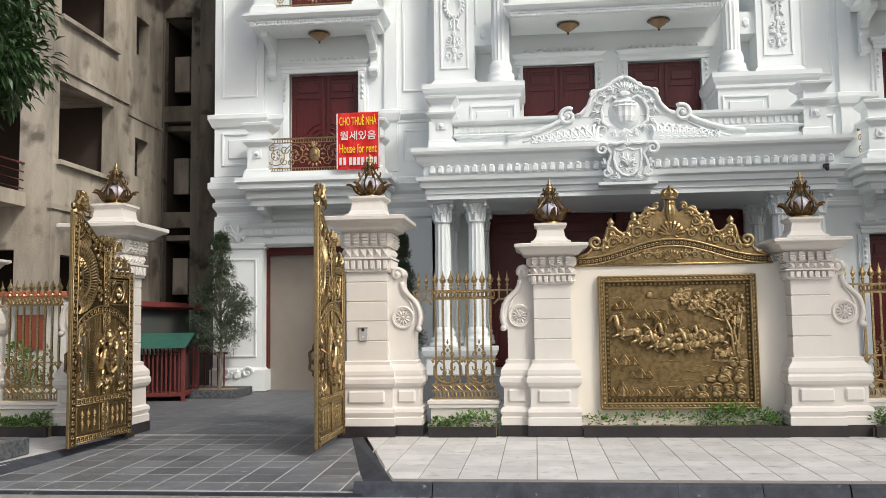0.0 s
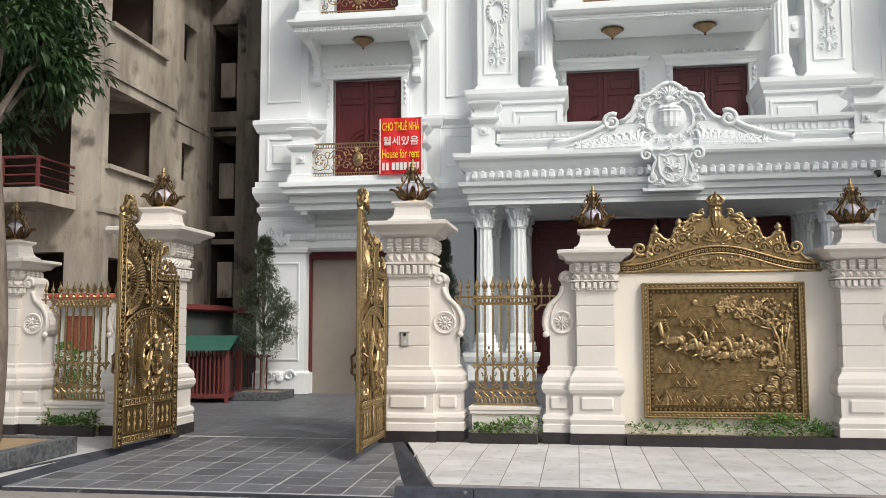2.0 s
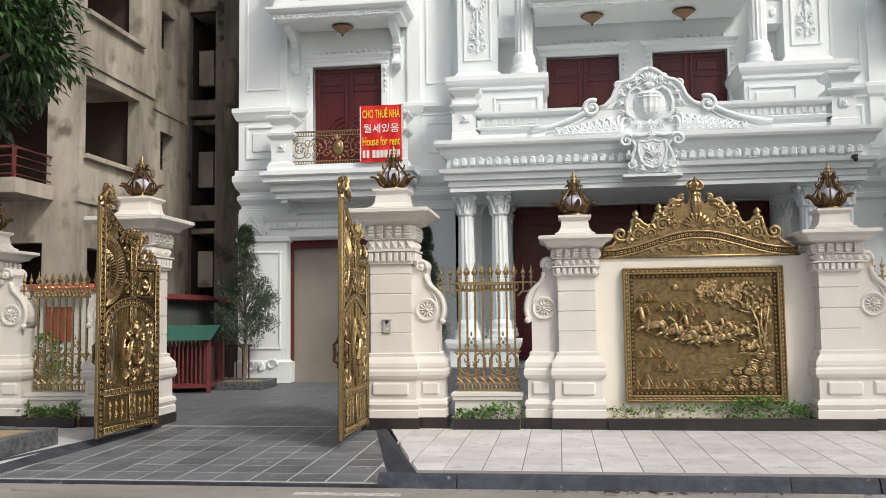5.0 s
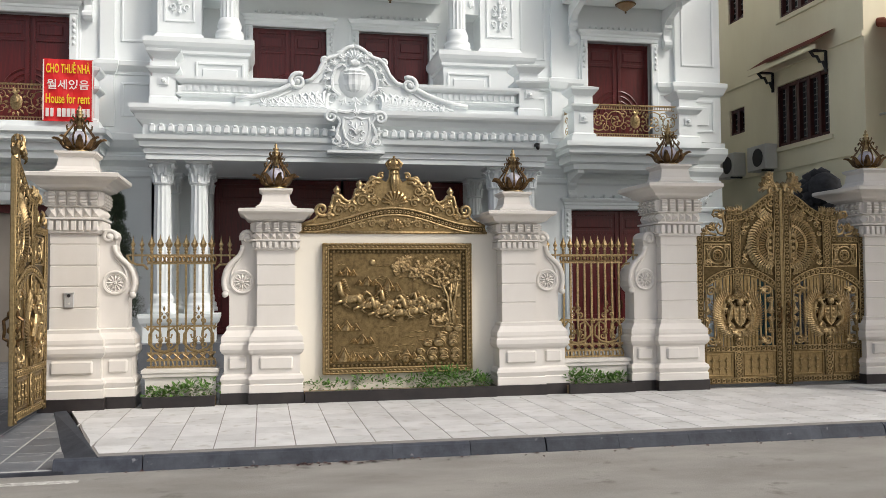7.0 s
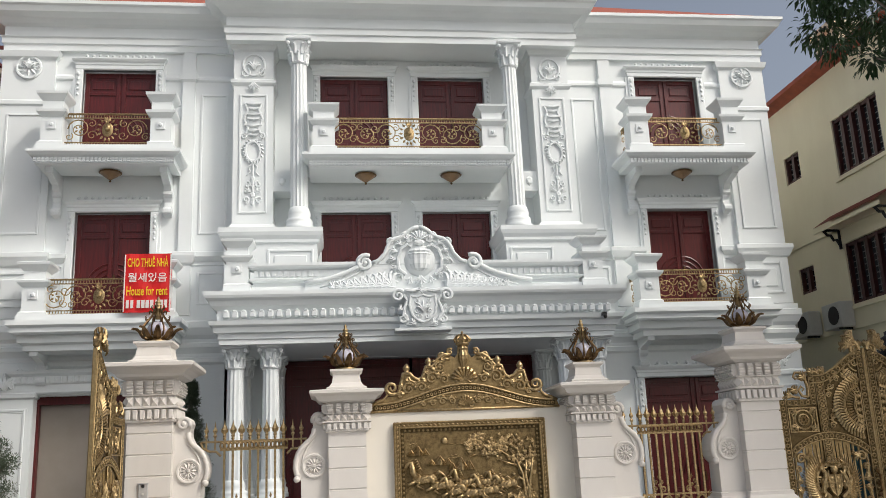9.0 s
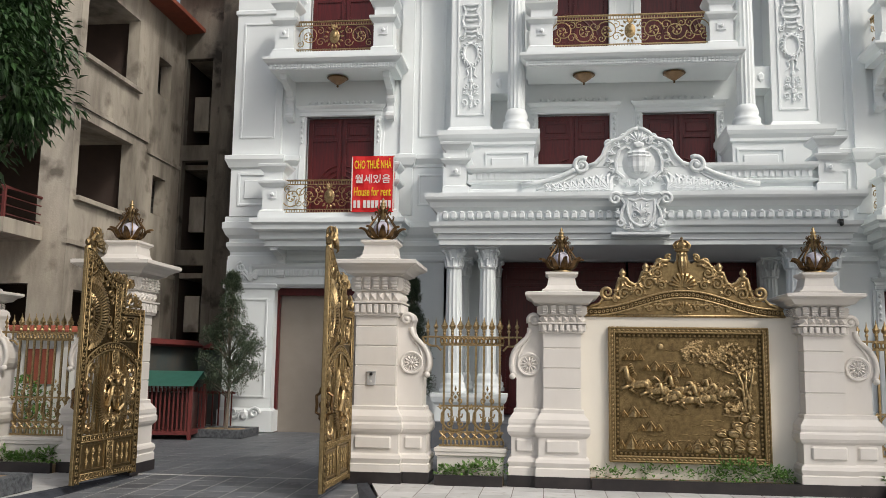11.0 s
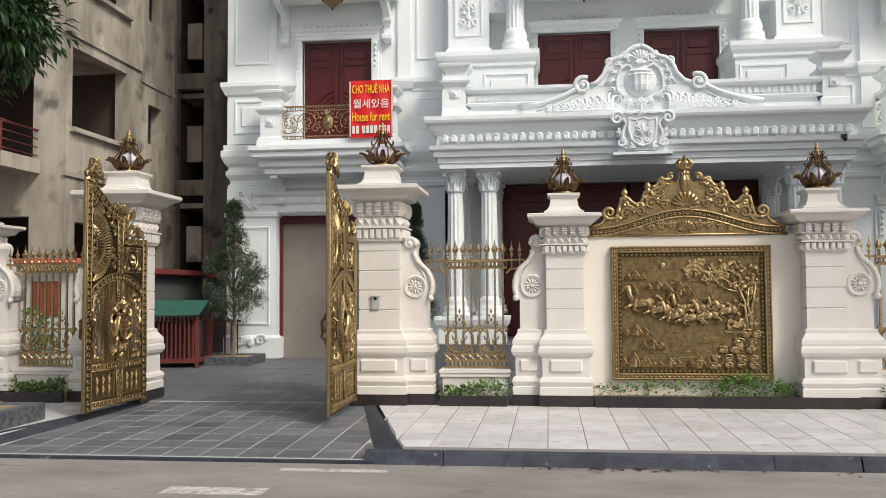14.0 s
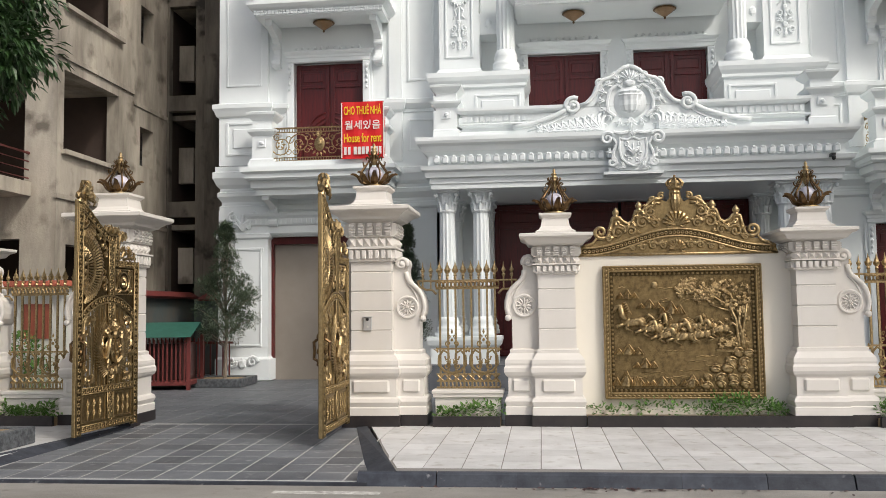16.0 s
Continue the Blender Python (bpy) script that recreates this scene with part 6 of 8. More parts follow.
# ================= bronze relief and its cresting =================
relief = thing("bronze_relief", "large bronze relief of hills and trees in rope frame", "relief", pose(1.935, 0.42, 0))
RX, RZ0, RZ1 = 1.075, 0.335, 2.18
part("plate", box(-RX + 0.1, RX - 0.1, -0.035, -0.004, RZ0 + 0.1, RZ1 - 0.1), BRONZE, relief)
bm = frame_bars(bmesh.new(), -RX, RX, RZ0, RZ1, 0.095, -0.075, 0.0, 0.012)
fr = part("relief_frame", bm, GOLD, relief, "moulded bronze frame")
bm = frame_bars(bmesh.new(), -RX + 0.006, RX - 0.006, RZ0 + 0.006, RZ1 - 0.006, 0.022, -0.098, -0.075, 0.008)
frame_bars(bm, -RX + 0.068, RX - 0.068, RZ0 + 0.068, RZ1 - 0.068, 0.022, -0.092, -0.075, 0.006)
part("frame_lip", bm, GOLD_TRIM, fr, "bright frame lips")
bm = bmesh.new()
def rope(p, q, pitch, size):
    p, q = Vector(p), Vector(q)
    n = int((q - p).length / pitch)
    for i in range(n):
        c = p + (q - p) * (i + 0.5) / n
        t = 0.6 if abs(q.x - p.x) > abs(q.z - p.z) else 2.2
        add_blob(bm, c, size, (1.3, 0.55, 0.55), 1, t)
def rounds(e, y, pitch, size):
    a, b, c, d = -RX + e, RX - e, RZ0 + e, RZ1 - e
    rope((a, y, c), (b, y, c), pitch, size), rope((a, y, d), (b, y, d), pitch, size)
    rope((a, y, c), (a, y, d), pitch, size), rope((b, y, c), (b, y, d), pitch, size)
rounds(0.048, -0.078, 0.062, 0.026)
part("rope_moulding", bm, BRONZE_HI, fr, "polished rope moulding", smooth=True)["kind"] = "stuff"
# sunk inner border with a row of square studs
part("sunk_border", frame_bars(bmesh.new(), -RX + 0.095, RX - 0.095, RZ0 + 0.095, RZ1 - 0.095, 0.050, -0.044, -0.030), BAND, fr, "dark sunk border")
bm = bmesh.new()
for e0, e1, fixed, along in ((-RX + 0.13, RX - 0.13, RZ0 + 0.12, "x"), (-RX + 0.13, RX - 0.13, RZ1 - 0.12, "x"), (RZ0 + 0.13, RZ1 - 0.13, -RX + 0.12, "z"), (RZ0 + 0.13, RZ1 - 0.13, RX - 0.12, "z")):
    n = round((e1 - e0) / 0.062)
    for i in range(n):
        c = e0 + (e1 - e0) * (i + 0.5) / n
        x, z = (c, fixed) if along == "x" else (fixed, c)
        add_box(bm, x - 0.016, x + 0.016, -0.062, -0.044, z - 0.016, z + 0.016, 0.005)
part("studding", bm, GOLD, fr, "square bronze studding")["kind"] = "stuff"

Y = -0.04
def RPX(u):                      # 0..1 across the plate
    return -RX + 0.15 + u * (2 * RX - 0.30)
def RPZ(v):
    return RZ0 + 0.15 + v * (RZ1 - RZ0 - 0.30)
rnd = random.Random(3)
def peak(u, v, w, h):
    x, z = RPX(u), RPZ(v)
    for dx, s in ((-0.45, 0.6), (0, 1.0), (0.42, 0.7), (0.2, 0.45)):
        cx, hw, hh = x + dx * w, w * 0.36 * s, h * s
        apex = bm.verts.new((cx, Y - 0.02, z + hh))
        m1 = bm.verts.new((cx + hw * 0.1, Y - 0.045, z + hh * 0.45))
        l, r, c = bm.verts.new((cx - hw, Y + 0.006, z)), bm.verts.new((cx + hw, Y + 0.006, z)), bm.verts.new((cx, Y - 0.05, z))
        for f in ((apex, l, m1), (l, c, m1), (c, r, m1), (r, apex, m1)):
            bm.faces.new(f)
        for k in (-1, 1):
            add_tube(bm, [(cx, Y - 0.02, z + hh), (cx + k * hw * 0.45, Y - 0.03, z + hh * 0.5), (cx + k * hw * 0.95, Y - 0.01, z)], 0.013, 4)
for u, v, w, h in ((0.10, 0.80, 0.22, 0.12), (0.26, 0.71, 0.26, 0.12), (0.42, 0.66, 0.28, 0.17), (0.10, 0.30, 0.30, 0.14), (0.22, 0.18, 0.26, 0.13),
                   (0.08, 0.02, 0.30, 0.20), (0.34, 0.02, 0.28, 0.13), (0.56, 0.02, 0.26, 0.15), (0.18, 0.02, 0.2, 0.10)):
    bm = bmesh.new()
    peak(u, v, w, h)
    part("hill", bm, BRONZE_HI, relief, "polished raised hill")
bm = bmesh.new()
for i in range(26):                                   # drifting cloud lines and ripples
    u, v = rnd.uniform(0.03, 0.75), rnd.choice((0.86, 0.90, 0.78, 0.60, 0.28, 0.24, 0.20, 0.34, 0.15, 0.10))
    x, z, L = RPX(u), RPZ(v) + rnd.uniform(-0.02, 0.02), rnd.uniform(0.10, 0.28)
    add_tube(bm, [(x + L * q / 6, Y, z + 0.008 * math.sin(q * 1.7 + i)) for q in range(7)], 0.007, 4, 0.003)
add_blob(bm, (RPX(0.30), Y - 0.01, RPZ(0.92)), 0.045, (1, 0.5, 1), 2)
part("cloud", bm, BRONZE_HI, relief, "thin raised cloud lines")
def swell(u, v, s, lean):
    """A rounded surging form with a curling crest."""
    x, z = RPX(u), RPZ(v)
    add_blob(bm, (x, Y - 0.02, z), 0.085 * s, (1.25, 0.5, 0.72), 2, -0.15)
    add_blob(bm, (x + 0.10 * s, Y - 0.025, z + 0.012 * s), 0.066 * s, (1.0, 0.55, 1.0), 2)
    add_blob(bm, (x - 0.10 * s, Y - 0.025, z + 0.018 * s), 0.064 * s, (1.0, 0.55, 1.05), 2)
    add_tube(bm, [(x - 0.10 * s, Y - 0.025, z + 0.03 * s), (x - 0.15 * s, Y - 0.04, z + 0.10 * s), (x - 0.17 * s, Y - 0.04, z + 0.15 * s * lean), (x - 0.22 * s, Y - 0.04, z + 0.14 * s * lean), (x - 0.26 * s, Y - 0.035, z + 0.09 * s * lean)], 0.048 * s, 7, 0.020 * s)
    for q in range(5):
        add_tube(bm, [(x - 0.15 * s + 0.012 * q * s, Y - 0.03, z + (0.16 * lean - 0.03 * q) * s), (x - 0.10 * s + 0.012 * q * s, Y - 0.035, z + (0.18 * lean - 0.03 * q) * s), (x - 0.06 * s + 0.01 * q * s, Y - 0.02, z + (0.15 * lean - 0.03 * q) * s)], 0.012 * s, 5, 0.004)
    for q, (dx, bend, drop) in enumerate(((-0.12, -0.10, 0.09), (-0.05, -0.06, 0.12), (0.10, 0.10, 0.10))):
        xs = x + dx * s
        add_tube(bm, [(xs, Y - 0.02, z - 0.02 * s), (xs + bend * s, Y - 0.03, z - drop * 0.55 * s), (xs + bend * 0.4 * s + (0.05 if q % 2 else -0.05) * s, Y - 0.02, z - drop * s)], 0.030 * s, 6, 0.012 * s)
    for q in range(3):
        add_tube(bm, [(x + (0.13 - 0.09 * q) * s, Y - 0.055, z + 0.05 * s), (x + (0.07 - 0.09 * q) * s, Y - 0.062, z + 0.01 * s), (x + (0.10 - 0.09 * q) * s, Y - 0.05, z - 0.05 * s)], 0.014 * s, 5, 0.006)
    add_tube(bm, [(x + 0.14 * s, Y - 0.02, z + 0.05 * s), (x + 0.20 * s, Y - 0.03, z + 0.10 * s), (x + 0.26 * s, Y - 0.03, z + 0.05 * s), (x + 0.29 * s, Y - 0.02, z - 0.02 * s)], 0.026 * s, 6, 0.008)
for u, v, s, lean in ((0.14, 0.585, 1.05, 1.5), (0.27, 0.53, 1.0, 0.8), (0.38, 0.475, 0.95, 1.3), (0.50, 0.455, 1.0, 0.7), (0.62, 0.47, 0.95, 1.2), (0.76, 0.515, 0.9, 0.9), (0.44, 0.545, 0.8, 1.5), (0.58, 0.545, 0.75, 0.9), (0.69, 0.54, 0.7, 1.4)):
    bm = bmesh.new()
    swell(u, v, s, lean)
    part("surging_form", bm, BRONZE_HI, relief, "polished surging form", smooth=True)
bm = bmesh.new()
for br, (bu, tops) in enumerate(((0.935, ((0.93, 0.45), (0.905, 0.58), (0.915, 0.72))), (0.915, ((0.895, 0.45), (0.885, 0.60), (0.84, 0.72))), (0.95, ((0.93, 0.5), (0.95, 0.62), (0.965, 0.74))))):
    add_tube(bm, [(RPX(bu), Y - 0.012, RPZ(0.33))] + [(RPX(u), Y - 0.022, RPZ(v)) for u, v in tops], 0.034 - 0.005 * br, 6, 0.018)
for q in range(14):                                   # knots on the bark
    add_blob(bm, (RPX(0.915 + rnd.uniform(-0.025, 0.03)), Y - 0.035, RPZ(rnd.uniform(0.36, 0.68))), rnd.uniform(0.014, 0.024), (1, 0.6, 1.4), 1)
for pts in (((0.84, 0.72), (0.74, 0.80), (0.60, 0.86)), ((0.86, 0.68), (0.78, 0.70), (0.70, 0.74))):
    add_tube(bm, [(RPX(u), Y - 0.016, RPZ(v)) for u, v in pts], 0.018, 5, 0.008)
part("tree_trunk", bm, BRONZE_HI, relief, "polished gnarled tree trunk", smooth=True)
bm = bmesh.new()
for i in range(260):                                  # leafy boughs reaching over the hills
    u = rnd.uniform(0.47, 0.985)
    mid = 0.87 - 0.36 * max(0.0, (u - 0.66)) + 0.035 * math.sin(u * 26)
    v = mid + rnd.gauss(0, 0.040 + 0.055 * (u > 0.78))
    if not 0.55 < v < 0.965:
        continue
    add_acanthus(bm, RPX(u), RPZ(v), Y + rnd.uniform(-0.012, 0.004), rnd.uniform(0.040, 0.065), rnd.uniform(0, 6.28), 0.024, 5)
    if i % 3 == 0:
        add_blob(bm, (RPX(u), Y - 0.018, RPZ(v)), rnd.uniform(0.014, 0.022), (1.2, 0.6, 0.9), 1, rnd.uniform(0, 3))
for i in range(26):                                   # grass at the foot of the trunk
    add_acanthus(bm, RPX(rnd.uniform(0.76, 0.985)), RPZ(rnd.uniform(0.335, 0.43)), Y, rnd.uniform(0.05, 0.10), rnd.uniform(0.7, 2.5), 0.03, 4)
part("foliage", bm, BRONZE_HI, relief, "polished raised leaves")["kind"] = "stuff"
bm = bmesh.new()
add_tube(bm, [(RPX(0.74), Y - 0.01, RPZ(0.335)), (RPX(0.82), Y - 0.02, RPZ(0.325)), (RPX(0.985), Y - 0.01, RPZ(0.33))], 0.016, 5)
part("bank", bm, BRONZE_HI, relief, "raised edge of the bank")
bm = bmesh.new()
for j in range(5):                                    # heaped curling rocks at one corner
    v = 0.02 + 0.07 * j
    u = 0.55 + 0.085 * j + 0.03 * (j % 2)
    while u < 0.985:
        x, z, s = RPX(u) + rnd.uniform(-0.015, 0.015), RPZ(v) + rnd.uniform(-0.012, 0.02), rnd.uniform(0.060, 0.092)
        lean = rnd.uniform(0.2, 0.7)
        add_blob(bm, (x, Y - 0.004, z), s, (rnd.uniform(0.7, 1.3), 0.40, rnd.uniform(0.6, 0.9)), 2, lean + rnd.uniform(-0.5, 0.5))
        add_tube(bm, spiral(x, z - 0.01, s * 1.08, rnd.uniform(0.3, 0.5), lean + rnd.uniform(-0.6, 0.3), Y - 0.030, 1, 8, 0.8), 0.016, 5, 0.006)
        add_tube(bm, spiral(x + 0.015, z - 0.015, s * 0.62, rnd.uniform(0.25, 0.4), lean + rnd.uniform(-0.8, 0.8), Y - 0.042, 1, 6, 0.7), 0.013, 5, 0.005)
        u += rnd.uniform(0.075, 0.105)
part("rock_relief", bm, BRONZE_HI, relief, "polished heaped rocks", smooth=True)

crest = thing("wall_cresting", "gilded bronze cresting with shell and scrolls on top of the wall", "ornament", pose(1.89, 0.42, 0))
left = [(-1.36, 2.335), (-1.33, 2.42), (-1.18, 2.50), (-1.10, 2.53), (-0.96, 2.56), (-0.92, 2.64), (-0.89, 2.76), (-0.87, 2.85), (-0.77, 2.855), (-0.73, 2.80), (-0.66, 2.765), (-0.60, 2.79), (-0.57, 2.86),
        (-0.55, 2.935), (-0.45, 2.945), (-0.41, 2.99), (-0.36, 3.06), (-0.28, 3.115), (-0.19, 3.10), (-0.12, 3.06), (-0.08, 3.12), (-0.07, 3.25), (0.0, 3.26)]
outline = left + [(-x, z) for x, z in left[-2::-1]]
part("back_plate", add_prism(bmesh.new(), outline[::-1], -0.012, 0.04), GOLD, crest, "bronze back plate")
def bow(x):
    t = min(1.0, abs(x) / 1.22)
    return 2.385 + 0.25 * 0.5 * (1 + math.cos(math.pi * t))
def crest_top(x):
    for (xa, za), (xb, zb) in zip(left, left[1:]):
        if xa <= -abs(x) <= xb:
            return za + (zb - za) * (-abs(x) - xa) / (xb - xa)
    return 2.335
def inset(path, d):
    """The path moved sideways by d, to its right hand."""
    moved = []
    for q, (x, z) in enumerate(path):
        (xa, za), (xb, zb) = path[max(0, q - 1)], path[min(len(path) - 1, q + 1)]
        n = max(1e-6, math.hypot(xb - xa, zb - za))
        moved.append((x + d * (zb - za) / n, z - d * (xb - xa) / n))
    return moved
# double moulded rim along the stepped outline, ending in open volutes
bm = bmesh.new()
for k in (-1, 1):
    rim = [(-k * x, z) for x, z in left[4:19]]
    add_tube(bm, [(x, -0.014, z) for x, z in rim], 0.026, 7)
    add_tube(bm, [(x, -0.016, z) for x, z in inset(rim, -k * 0.062)], 0.019, 6)
    add_tube(bm, spiral(k * 1.035, 2.655, 0.095, 1.5, -math.pi / 2 - k * 0.6, -0.01, k, 20), 0.032, 7, 0.018)
    add_tube(bm, [(k * 1.33, -0.012, 2.42), (k * 1.24, -0.016, 2.47), (k * 1.15, -0.016, 2.50), (k * 1.10, -0.016, 2.56), (k * 1.11, -0.012, 2.64)], 0.028, 6, 0.016)
    add_tube(bm, spiral(k * 0.315, 3.085, 0.050, 1.4, math.pi / 2 + k * 0.8, -0.01, -k, 14), 0.024, 6, 0.014)
    add_tube(bm, spiral(k * 0.19, 3.145, 0.050, 1.4, math.pi / 2 + k * 0.8, -0.01, -k, 14), 0.022, 6, 0.013)
part("rim_moulding", bm, BRONZE_HI, crest, "polished stepped rim with volutes", smooth=True)
# bowed ring rail over the base
bm = bmesh.new()
xs = [-1.30 + 2.60 * i / 40 for i in range(41)]
for dz in (-0.050, 0.050):
    add_tube(bm, [(x, -0.024, bow(x) + dz) for x in xs], 0.016, 6)
for i in range(46):
    x = -1.26 + 2.52 * i / 45
    add_tube(bm, [(x + 0.018 * math.cos(q * math.pi / 4), -0.022, bow(x) + 0.018 * math.sin(q * math.pi / 4)) for q in range(9)], 0.009, 4)
add_tube(bm, [(-1.36, -0.015, 2.335), (1.36, -0.015, 2.335)], 0.020, 6)
part("ring_rail", bm, BRONZE_HI, crest, "polished bowed rail with rings", smooth=True)
bm = bmesh.new()
add_prism(bm, [(x, bow(x) - 0.048) for x in xs] + [(x, bow(x) + 0.048) for x in xs[::-1]], -0.019, -0.010)
part("rail_ground", bm, BAND, crest, "dark ground of the ring rail")
# running acanthus scrolls, mirrored, each as one piece with leaves
def leaf_scroll(x, z, r, start, hand, leaves):
    """A thick volute with lobed leaves thrown off its back."""
    b = bmesh.new()
    add_tube(b, spiral(x, z, r, 1.45, start, -0.026, hand, 18), 0.021, 6, 0.011)
    add_blob(b, (x, -0.03, z), r * 0.28, (1, 0.7, 1), 1)
    for q in range(leaves):
        a = start + hand * (0.2 + q * 1.05)
        add_acanthus(b, x + r * 0.95 * math.cos(a), z + r * 0.95 * math.sin(a), -0.012, r * 0.95, a - hand * 0.55, 0.035, 4)
    return part("scroll", b, BRONZE_HI, crest, "polished leaf scroll")
for k in (-1, 1):
    for x, z, r, a, h, n in ((0.80, 2.64, 0.090, 2.6, -1, 4), (0.61, 2.66, 0.072, 0.0, 1, 4), (0.46, 2.78, 0.095, 3.0, -1, 4), (0.34, 2.93, 0.085, 2.0, -1, 4), (0.29, 2.76, 0.066, 0.4, 1, 3),
                             (0.93, 2.555, 0.045, 0.3, 1, 2), (0.32, 2.455, 0.055, 2.8, -1, 3), (0.47, 2.43, 0.042, 0.3, 1, 3), (0.19, 2.455, 0.052, 0.3, 1, 3), (0.60, 2.415, 0.030, 0.3, 1, 2)):
        leaf_scroll(k * x, z, r, a if k > 0 else math.pi - a, h * k, n)
# scallop shells on the axis and a fluted stem under a small crown
for zb, L, w in ((2.73, 0.20, 0.075), (2.385, 0.14, 0.05)):
    bm = bmesh.new()
    for i in range(9):
        a = math.pi / 2 + (i - 4) * 0.32
        R = L * (1 - 0.03 * abs(i - 4))
        add_tube(bm, [(R * q * math.cos(a), -0.012 - h, zb + R * q * math.sin(a)) for q, h in ((0.1, 0.0), (0.5, 0.03), (0.85, 0.035), (1.0, 0.015))], 0.010, 6, w * 0.40)
    for k in (-1, 1):
        add_tube(bm, spiral(k * 0.085, zb + 0.01, 0.045, 1.3, math.pi / 2, -0.025, -k, 11), 0.018, 5, 0.010)
    part("shell", bm, BRONZE_HI, crest, "polished scallop shell")
part("stem", lathe([(0.035, 2.90), (0.050, 2.96), (0.070, 3.03), (0.072, 3.09), (0.050, 3.16), (0.065, 3.19), (0.050, 3.23)], 20, (0, -0.02, 0), 0.10), BRONZE_HI, crest, "fluted bronze stem")
bm = lathe([(0.05, 3.225), (0.095, 3.24), (0.102, 3.26), (0.09, 3.275), (0.07, 3.28), (0.085, 3.32), (0.075, 3.355), (0.04, 3.375), (0.02, 3.38)], 16, (0, 0.0, 0), 0.10)
for i in range(8):
    a = i * math.pi / 4
    add_tube(bm, [(0.10 * math.cos(a), 0.10 * math.sin(a), 3.28), (0.118 * math.cos(a), 0.118 * math.sin(a), 3.325), (0.075 * math.cos(a), 0.075 * math.sin(a), 3.375), (0, 0, 3.40)], 0.014, 5)
add_blob(bm, (0, 0, 3.425), 0.022)
part("crown", bm, BRONZE_HI, crest, "small bronze crown")
for x, z in ((0.82, 2.86), (-0.82, 2.86), (0.50, 2.945), (-0.50, 2.945)):
    part("finial", lathe([(0.050, 0), (0.050, 0.018), (0.030, 0.028), (0.052, 0.06), (0.050, 0.08), (0.025, 0.115), (0.004, 0.14)], 10, (x, 0.0, z)), BRONZE_HI, crest, "polished bud finial", smooth=True)


# ================= red banner on the balcony =================
banner = thing("banner", "red vinyl rental banner with yellow and white lettering on a balcony", "banner", pose(-3.84, 6.84, 4.95))
bm = bmesh.new()
nx, nz, bw, bh = 10, 14, 0.955, 1.27
grid = [[bm.verts.new((-bw / 2 + bw * i / nx + 0.012 * math.sin(k * 0.9), -0.012 * math.sin(i * 1.3 + k * 0.5) - 0.004, bh * k / nz)) for i in range(nx + 1)] for k in range(nz + 1)]
for k in range(nz):
    for i in range(nx):
        bm.faces.new((grid[k][i], grid[k][i + 1], grid[k + 1][i + 1], grid[k + 1][i]))
cloth = part("cloth", bm, BANNER_RED, banner, "red vinyl sheet")
mod = cloth.modifiers.new("thickness", "SOLIDIFY")
mod.thickness = 0.004
bm = bmesh.new()
for k in (-1, 1):
    add_box(bm, k * 0.47 - 0.012, k * 0.47 + 0.012, -0.030, -0.026, 0.02, 1.25)
part("border", bm, BANNER_WHITE, banner, "white edge stripe")


def lettering(text, x, z, width, height, mat, name):
    cu = bpy.data.curves.new(name, "FONT")
    cu.body, cu.size, cu.extrude, cu.offset = text, 1.0, 0.003, 0.012
    cu.align_x = "CENTER"
    tmp = new(name, cu)
    bpy.context.view_layer.update()
    me = bpy.data.meshes.new_from_object(tmp)
    bpy.data.objects.remove(tmp)
    me.name = name
    xs = [v.co.x for v in me.vertices] or [0, 1]
    ys = [v.co.y for v in me.vertices] or [0, 1]
    sx, sy = width / (max(xs) - min(xs)), height / (max(ys) - min(ys))
    cx = (max(xs) + min(xs)) / 2
    for v in me.vertices:
        v.co = Vector((x + (v.co.x - cx) * sx, -0.036 - v.co.z * 0.5, z + (v.co.y - min(ys)) * sy))
    me.materials.append(mat)
    ob = new(name, me)
    ob.parent = banner
    return ob


lettering("CHO THUÊ NHÀ", 0, 0.98, 0.84, 0.235, BANNER_YELLOW, "lettering")
lettering("월세있음", 0, 0.65, 0.80, 0.20, BANNER_WHITE, "lettering")
lettering("House for rent", 0, 0.36, 0.84, 0.20, BANNER_YELLOW, "lettering")
bm = bmesh.new()
for a, b in ((-0.42, -0.36), (-0.33, -0.27), (-0.20, -0.13), (-0.11, -0.04), (-0.02, 0.05), (0.07, 0.14), (0.18, 0.25), (0.27, 0.34), (0.36, 0.42)):
    add_box(bm, a, b, -0.038, -0.034, 0.09, 0.26)
part("bar", bm, BANNER_WHITE, banner, "plain white bars")


# ================= unfinished concrete building =================
conc = thing("concrete_building", "unfinished grey concrete building with empty window openings", "building")
SX, FY, EAVE = -10.1, 5.30, 10.75
def hole_wall_x(x0, x1, y0, y1, z0, z1, holes):
    """Wall in the plane x with openings (y0, y1, z0, z1)."""
    bm = wall_strip(y0, y1, 0, 1, z0, z1, holes)
    for v in bm.verts:
        v.co = Vector((x0 + (x1 - x0) * v.co.y, v.co.x, v.co.z))
    return bm
side_holes = []
for z in (5.12, 8.30):
    side_holes += [(5.55, 8.0, z, z + 1.75), (9.15, 9.92, z + 0.25, z + 1.25)]
side_holes += [(5.7, 7.6, 0.9, 3.1), (8.6, 10.0, 0.6, 2.9)]
part("side_wall", hole_wall_x(SX - 0.30, SX, FY, 10.75, 0, EAVE, side_holes), CONCRETE, conc)
bm = bmesh.new()
for z in (4.05, 7.10):
    add_box(bm, SX - 0.02, SX + 0.05, FY - 0.06, 8.75, z, z + 0.10)
    add_box(bm, SX - 0.02, SX + 0.03, 8.75, 10.78, z - 0.25, z - 0.15)
part("floor_band", bm, CONCRETE, conc)
